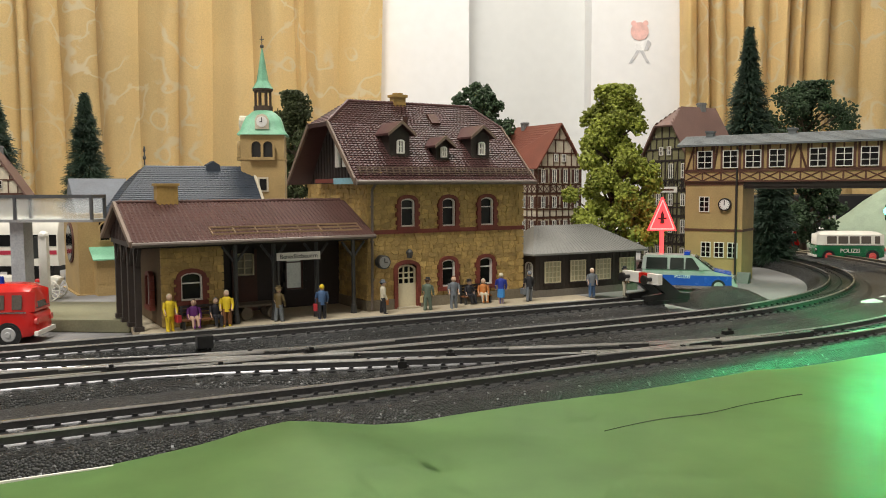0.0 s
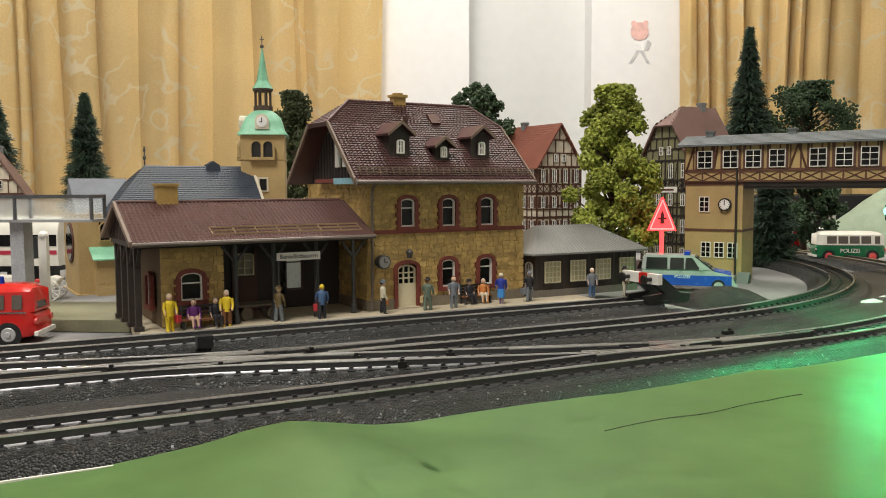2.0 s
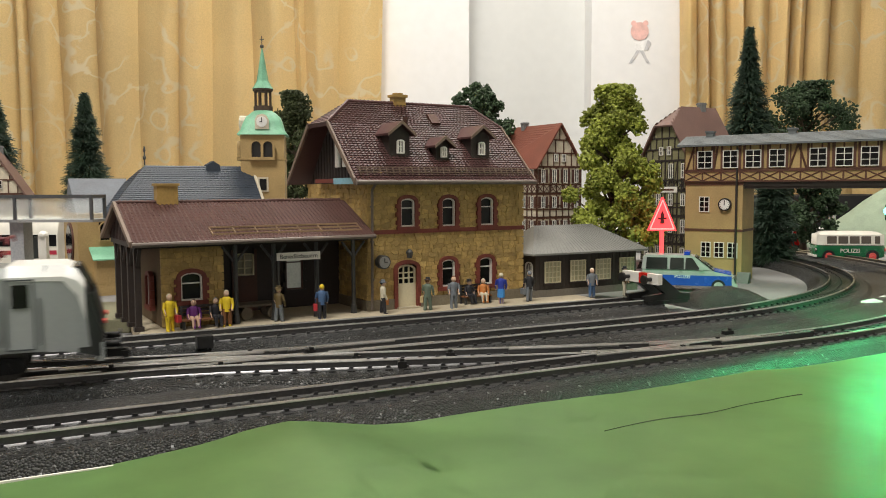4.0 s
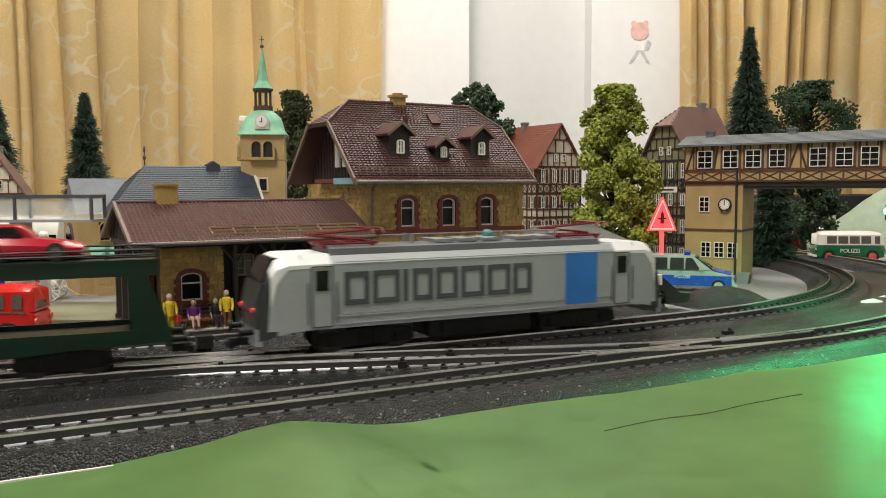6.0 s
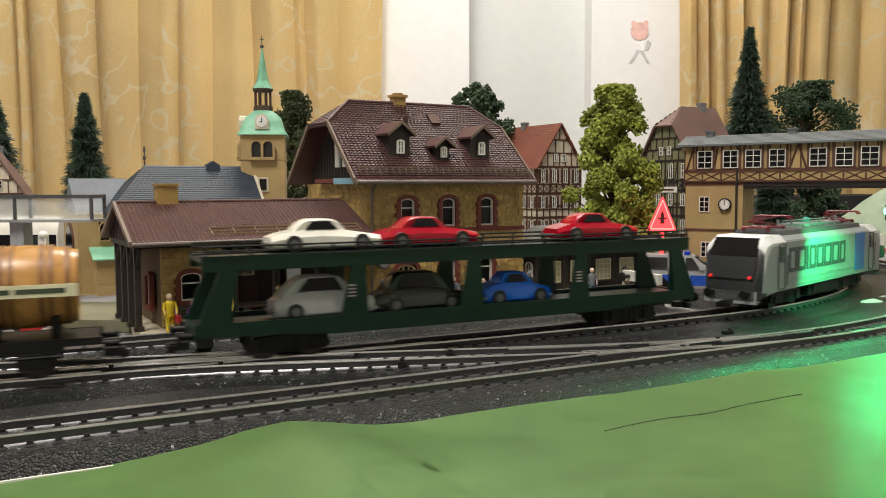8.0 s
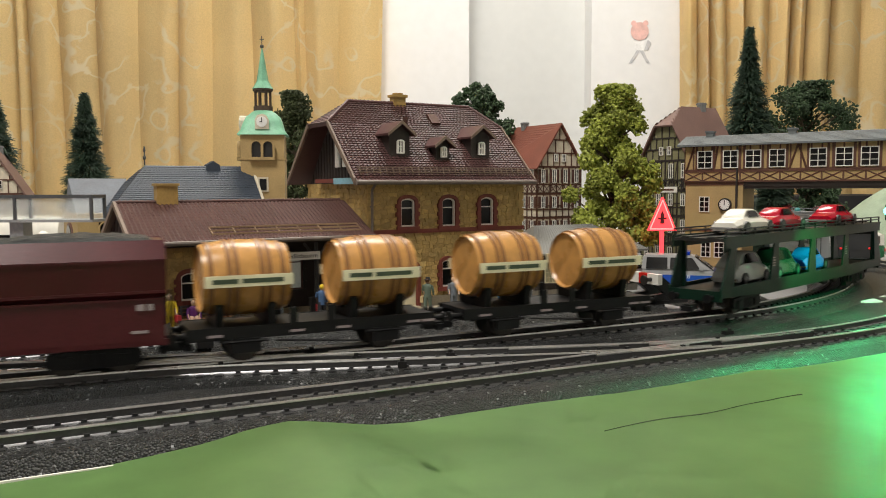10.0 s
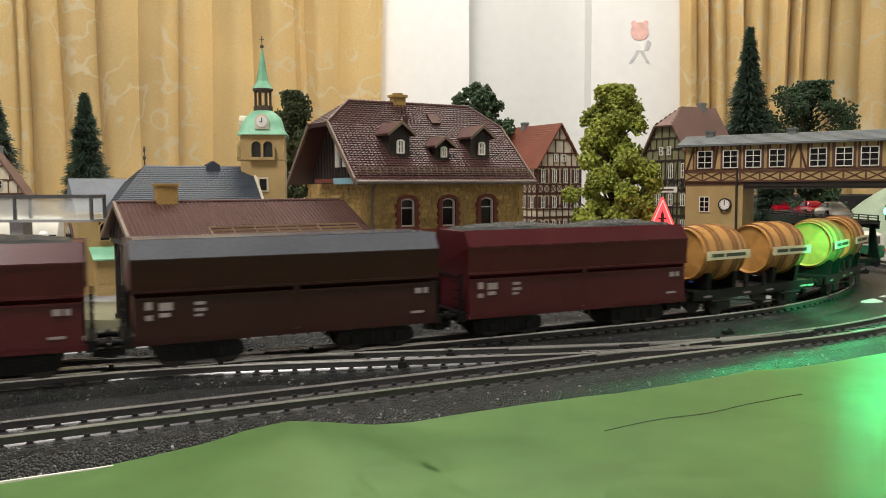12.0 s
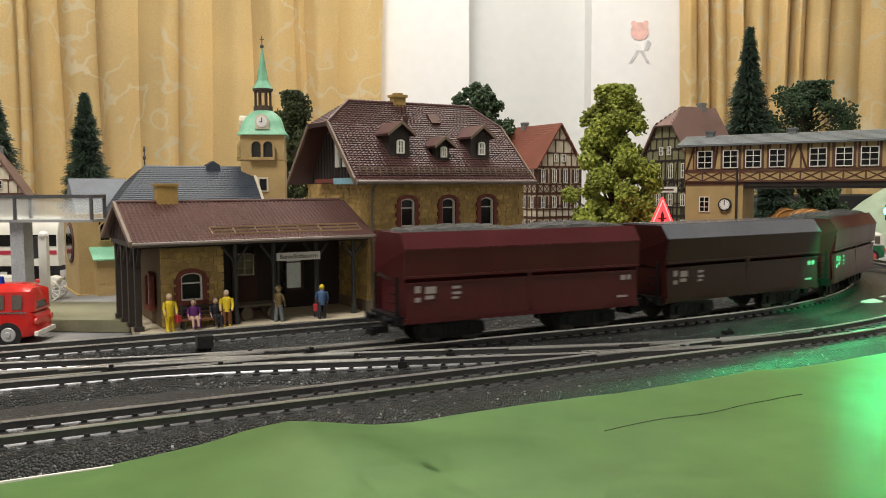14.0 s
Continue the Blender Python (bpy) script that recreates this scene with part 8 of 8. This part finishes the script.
def figurine(label, x, y, rz, coat, legs, head, hat=None, sit=False, skirt=False, bag=None, h=18.8, base=8.3):
    """A small painted plastic figure, one mesh with painted zones."""
    bm = bmesh.new()
    mats = [coat, legs, head, hat or head, bag or coat, SKIN]

    def paint_new(start, i):
        bm.faces.ensure_lookup_table()
        for f in bm.faces[start:]:
            f.material_index = i
    k = h / 20.0
    drop = 5.2 * k if sit else 0

    def zone(i, fn):
        n = len(bm.faces)
        fn()
        paint_new(n, i)

    def oval(levels):
        loft(bm, [[(rx * math.cos(t) + ox, ry * math.sin(t) + oy, z) for t in np.linspace(0, 2 * math.pi, 11)[:-1]] for rx, ry, ox, oy, z in levels])
    hip = 9.4 * k - drop
    if sit:
        zone(1, lambda: [rod(bm, (s * 1.2, -.4, hip + .6), (s * 1.3, -5.0, hip + .4), 1.35, 1.15, 8) for s in (-1, 1)])
        zone(1, lambda: [rod(bm, (s * 1.3, -4.8, hip + .6), (s * 1.3, -5.2, 0.4), 1.1, .8, 8) for s in (-1, 1)])
        zone(1, lambda: [rod(bm, (s * 1.3, -4.6, .45), (s * 1.3, -6.6, .45), .75, .6, 6) for s in (-1, 1)])
    elif skirt:
        zone(1, lambda: oval([(2.4, 2.1, 0, 0, 4.2 * k), (2.2, 1.8, 0, 0, 9.8 * k)]))
        zone(5, lambda: [rod(bm, (s * .9, 0, 0), (s * .9, 0, 4.6 * k), .6, .8, 7) for s in (-1, 1)])
    else:
        zone(1, lambda: [rod(bm, (s * 1.5, s * .9, 0.5), (s * 1.0, 0, 9.8 * k), .95, 1.35, 8) for s in (-1, 1)])
        zone(1, lambda: [rod(bm, (s * 1.5, s * .9 + .5, .5), (s * 1.5, s * .9 - 1.6, .5), .7, .6, 6) for s in (-1, 1)])
    zone(0, lambda: oval([(2.1, 1.6, 0, 0, hip - 1.2 * k), (2.0, 1.5, 0, 0, hip + 1.5 * k), (2.5, 1.7, 0, 0, hip + 5 * k), (2.4, 1.5, 0, 0, hip + 6.4 * k), (1.1, 1.0, 0, 0, hip + 7.3 * k)]))
    zone(0, lambda: [rod(bm, (s * 2.5, 0, hip + 6.2 * k), (s * 3.2, -.5, hip + 2.8 * k), .85, .75, 7) for s in (-1, 1)])
    zone(0, lambda: [rod(bm, (s * 3.2, -.5, hip + 2.8 * k), (s * 2.9, -1.7, hip + .2 * k), .75, .6, 7) for s in (-1, 1)])
    zone(5, lambda: [ball(bm, s * 2.9, -1.8, hip - .2 * k, .65, 1) for s in (-1, 1)])
    zone(5, lambda: ball(bm, 0, -.15, hip + 8.9 * k, 1.45, 2, 1.2))
    zone(2, lambda: ball(bm, 0, .3, hip + 9.4 * k, 1.4, 2, 1.05))
    if hat:
        zone(3, lambda: lathe(bm, [(2.2, hip + 9.7 * k), (2.2, hip + 9.95 * k), (1.4, hip + 10.1 * k), (1.2, hip + 11.3 * k)], 12))
    if bag:
        zone(4, lambda: box(bm, 2.6, 4.6, -3.4, .8, hip - 4.6 * k, hip - .8 * k))
    for v in bm.verts:
        v.co *= MM
    me = bpy.data.meshes.new("figurine")
    bm.to_mesh(me)
    bm.free()
    for q in mats:
        me.materials.append(q)
    for p in me.polygons:
        p.use_smooth = True
    me.set_sharp_from_angle(angle=radians(50))
    ob = tagged(new("figurine", me), label, "figurine", "figurines on the platform")
    ob.matrix_basis = pose_mm(x, y, base, rz)
    return ob


figurine("yellow-clad painted figurine with red bag standing", -136.8, 406.2, 40, P_YEL, P_YEL, P_CREAM, None, False, False, P_RED)
figurine("purple-clad painted figurine sitting on the bench", -127.6, 415.4, 31, P_PURP, SKIN, P_BLK, None, True, base=9.2)
figurine("dark-suited painted figurine sitting on the bench", -117.8, 421.2, 31, P_BLK, P_BLK, P_GREY, None, True, base=9.2)
figurine("yellow-coated painted figurine standing by the bench", -112.2, 421.0, 10, P_YEL, P_BRN, P_CREAM)
figurine("olive-jacketed painted figurine with hat", -88.1, 435.5, 150, P_OLV, P_GREY, P_TAN, P_OLV)
figurine("blue-jacketed painted figurine with red suitcase", -66.2, 444.0, 195, P_BLUE, P_BLK, P_YEL, None, False, False, P_RED)
figurine("cream-coated painted figurine with tan suitcase", -34.1, 461.2, 100, P_CREAM, P_BLK, P_BLK, P_GREY, False, False, P_ORG)
figurine("green-suited painted figurine with rucksack and hat", -9.0, 473.2, 160, P_GRN, P_GRN, P_BRN, P_BLK, False, False, P_TAN)
figurine("grey-suited painted figurine standing upright", 6.2, 481.6, 10, P_GREY, P_GREY, P_BRN)
figurine("dark-suited painted figurine with hat on a bench", 16.0, 499.4, 31, P_BLK, P_BLK, P_BLK, P_BLK, True, base=9.2)
figurine("orange-clad painted figurine on a bench", 24.8, 504.4, 10, P_ORG, P_CREAM, P_CREAM, None, True, base=9.2)
figurine("blue-coated painted figurine in a sky-blue skirt", 35.5, 499.4, 175, P_ROYAL, P_SKY, P_CREAM, None, False, True)
figurine("black-coated painted figurine with grey bag", 53.8, 509.0, 200, P_BLK, P_GREY, P_GREY, None, False, False, P_GREY)
figurine("grey and blue painted figurine before the shed", 96.2, 526.5, 5, P_GREY, P_BLUE, P_CREAM)
figurine("pale-trousered painted figurine with dark cap", 118.8, 533.4, 60, P_OLV, P_CREAM, P_BLK, P_BLK)


def bench(x, y, rz, w):
    ob = thing("bench", "dark brown slatted platform bench with backrest", "bench", pose_mm(x, y, 8.3, rz), "platform benches")
    wood = P_BRN
    for yy in (-3.2, -1.2, 0.8):
        bm = bmesh.new()
        box(bm, -w / 2, w / 2, yy, yy + 1.6, 4.2, 4.9)
        part("seat_slat", bm, wood, ob)
    for zz in (6.4, 8.4, 10.2):
        bm = bmesh.new()
        box(bm, -w / 2, w / 2, 2.8, 3.4, zz, zz + 1.4)
        part("back_slat", bm, DARK_WOOD, ob)
    for xx in (-w / 2 + 1, w / 2 - 1):
        bm = bmesh.new()
        box(bm, xx - .6, xx + .6, -3, -1.8, 0, 4.2)
        box(bm, xx - .6, xx + .6, 2.4, 3.6, 0, 11.4)
        box(bm, xx - .6, xx + .6, -3, 3, 3.4, 4.2)
        part("side_frame", bm, IRON, ob)
    return ob


bench(-122.6, 418.6, 31, 25)
bench(20.2, 502.4, 31, 20)


def luggage_cart():
    ob = thing("luggage_cart", "weathered grey-brown four-wheeled luggage cart", "cart", pose_mm(-103, 449, 8.3, 31))
    wood = mat("weathered cart timber", (0.13, 0.105, 0.075), 0.8)
    for k in range(5):
        bm = bmesh.new()
        box(bm, -12, 12, -6.4 + k * 2.6, -4.0 + k * 2.6, 7.2, 8.4)
        part("plank", bm, wood, ob)
    bm = bmesh.new()
    for x in (-8, 8):
        box(bm, x - .8, x + .8, -6, 6, 5, 7.2)
    part("frame", bm, wood, ob)
    for x in (-7.5, 7.5):
        for y in (-6, 6):
            bm = bmesh.new()
            rod(bm, (x, y - .6, 3.4), (x, y + .6, 3.4), 3.4, None, 16)
            rod(bm, (x, y - .9, 3.4), (x, y + .9, 3.4), 1.0, None, 8)
            part("wheel", bm, wood, ob)


luggage_cart()


# ---------------------------------------------------------------- beyond the board
def beyond():
    bm = bmesh.new()
    box(bm, 420, 1500, 1660, 1960, -740, 60)
    bevel(bm, 12)
    single("dark_sideboard", bm, mat("black sideboard lacquer", (0.008, 0.008, 0.009), 0.8, grain=40, stain=5), "low black sideboard before the curtain", "sideboard")
    bm = bmesh.new()
    rows = []
    for i in range(17):
        for_row = []
        for j in range(9):
            a, f = 2 * math.pi * i / 16, j / 8
            r = 135 * (1 - f) ** .9 + 1
            for_row.append((600 + r * math.cos(a), 1060 + r * .5 * math.sin(a), 0.6 + 92 * f + 2 * noise.noise((a * 2, f * 6, 0))))
        rows.append(for_row)
    sheet(bm, rows)
    # the signal's green light on the hill is mixed into the cloth colour
    single("scenery_hill", bm, mat("pale cloth tinted for green light", (0.3, 0.38, 0.27), 0.7), "pale cloth scenery hill beyond the track, green light in its colour", "hill", None, "", "", True)
    ob = thing("metal_lamp", "bent shiny metal lamp neck behind the bus", "lamp", pose_mm(492, 1040, 0.6))
    bm = bmesh.new()
    pts = [(0, 0, 0), (2, 0, 40), (-2, 0, 62), (-10, 0, 78)]
    for p, q in zip(pts, pts[1:]):
        rod(bm, p, q, 5, 4.5, 12)
        ball(bm, *q, 4.6, 2)
    part("neck", bm, CHROME, ob, "shiny bent neck", True)
    bm = bmesh.new()
    rod(bm, (0, 0, 0), (0, 0, 3), 16, None, 20)
    part("foot", bm, BLACK, ob)


beyond()


# ---------------------------------------------------------------- what moves
def travelled(t):
    return 129.5 * (t - 6.5) - 0.3374 * (t - 6.5) ** 2


def on_track(s, half):
    """The pose of a vehicle whose bogies stand half before and behind s."""
    x0, y0, _ = MAIN.at(s - half)
    x1, y1, _ = MAIN.at(s + half)
    return Matrix.Translation(((x0 + x1) / 2 * MM, (y0 + y1) / 2 * MM, RT * MM)) @ Matrix.Rotation(math.atan2(y1 - y0, x1 - x0), 4, "Z")


def motions():
    times = [k * 0.25 for k in range(57)]
    for ob, back, half in ((LOCO, -15.1, 54.5), (CARRIER_WAGON, -274.5, 87), (CASK_A, -485, 30), (CASK_B, -605.5, 30), (HOP_A, -728, 37), (HOP_B, -868.5, 37), (HOP_C, -1009, 37)):
        walk(ob, [(t, on_track(travelled(t) + back, half)) for t in times])
        sets = [w for w in ob.children_recursive if w.name.startswith("wheelset")]
        for w in sets:
            home, r = w.matrix_basis.copy(), w.matrix_basis.translation.z / MM
            walk(w, [(k / 15, home @ Matrix.Rotation((travelled(k / 15) - travelled(0)) / r, 4, "Y")) for k in range(211)])
    for ob, x, z in CARGO:
        walk(ob, [(t, on_track(travelled(t) - 274.5, 87) @ pose_mm(x, 0, z)) for t in times])


motions()
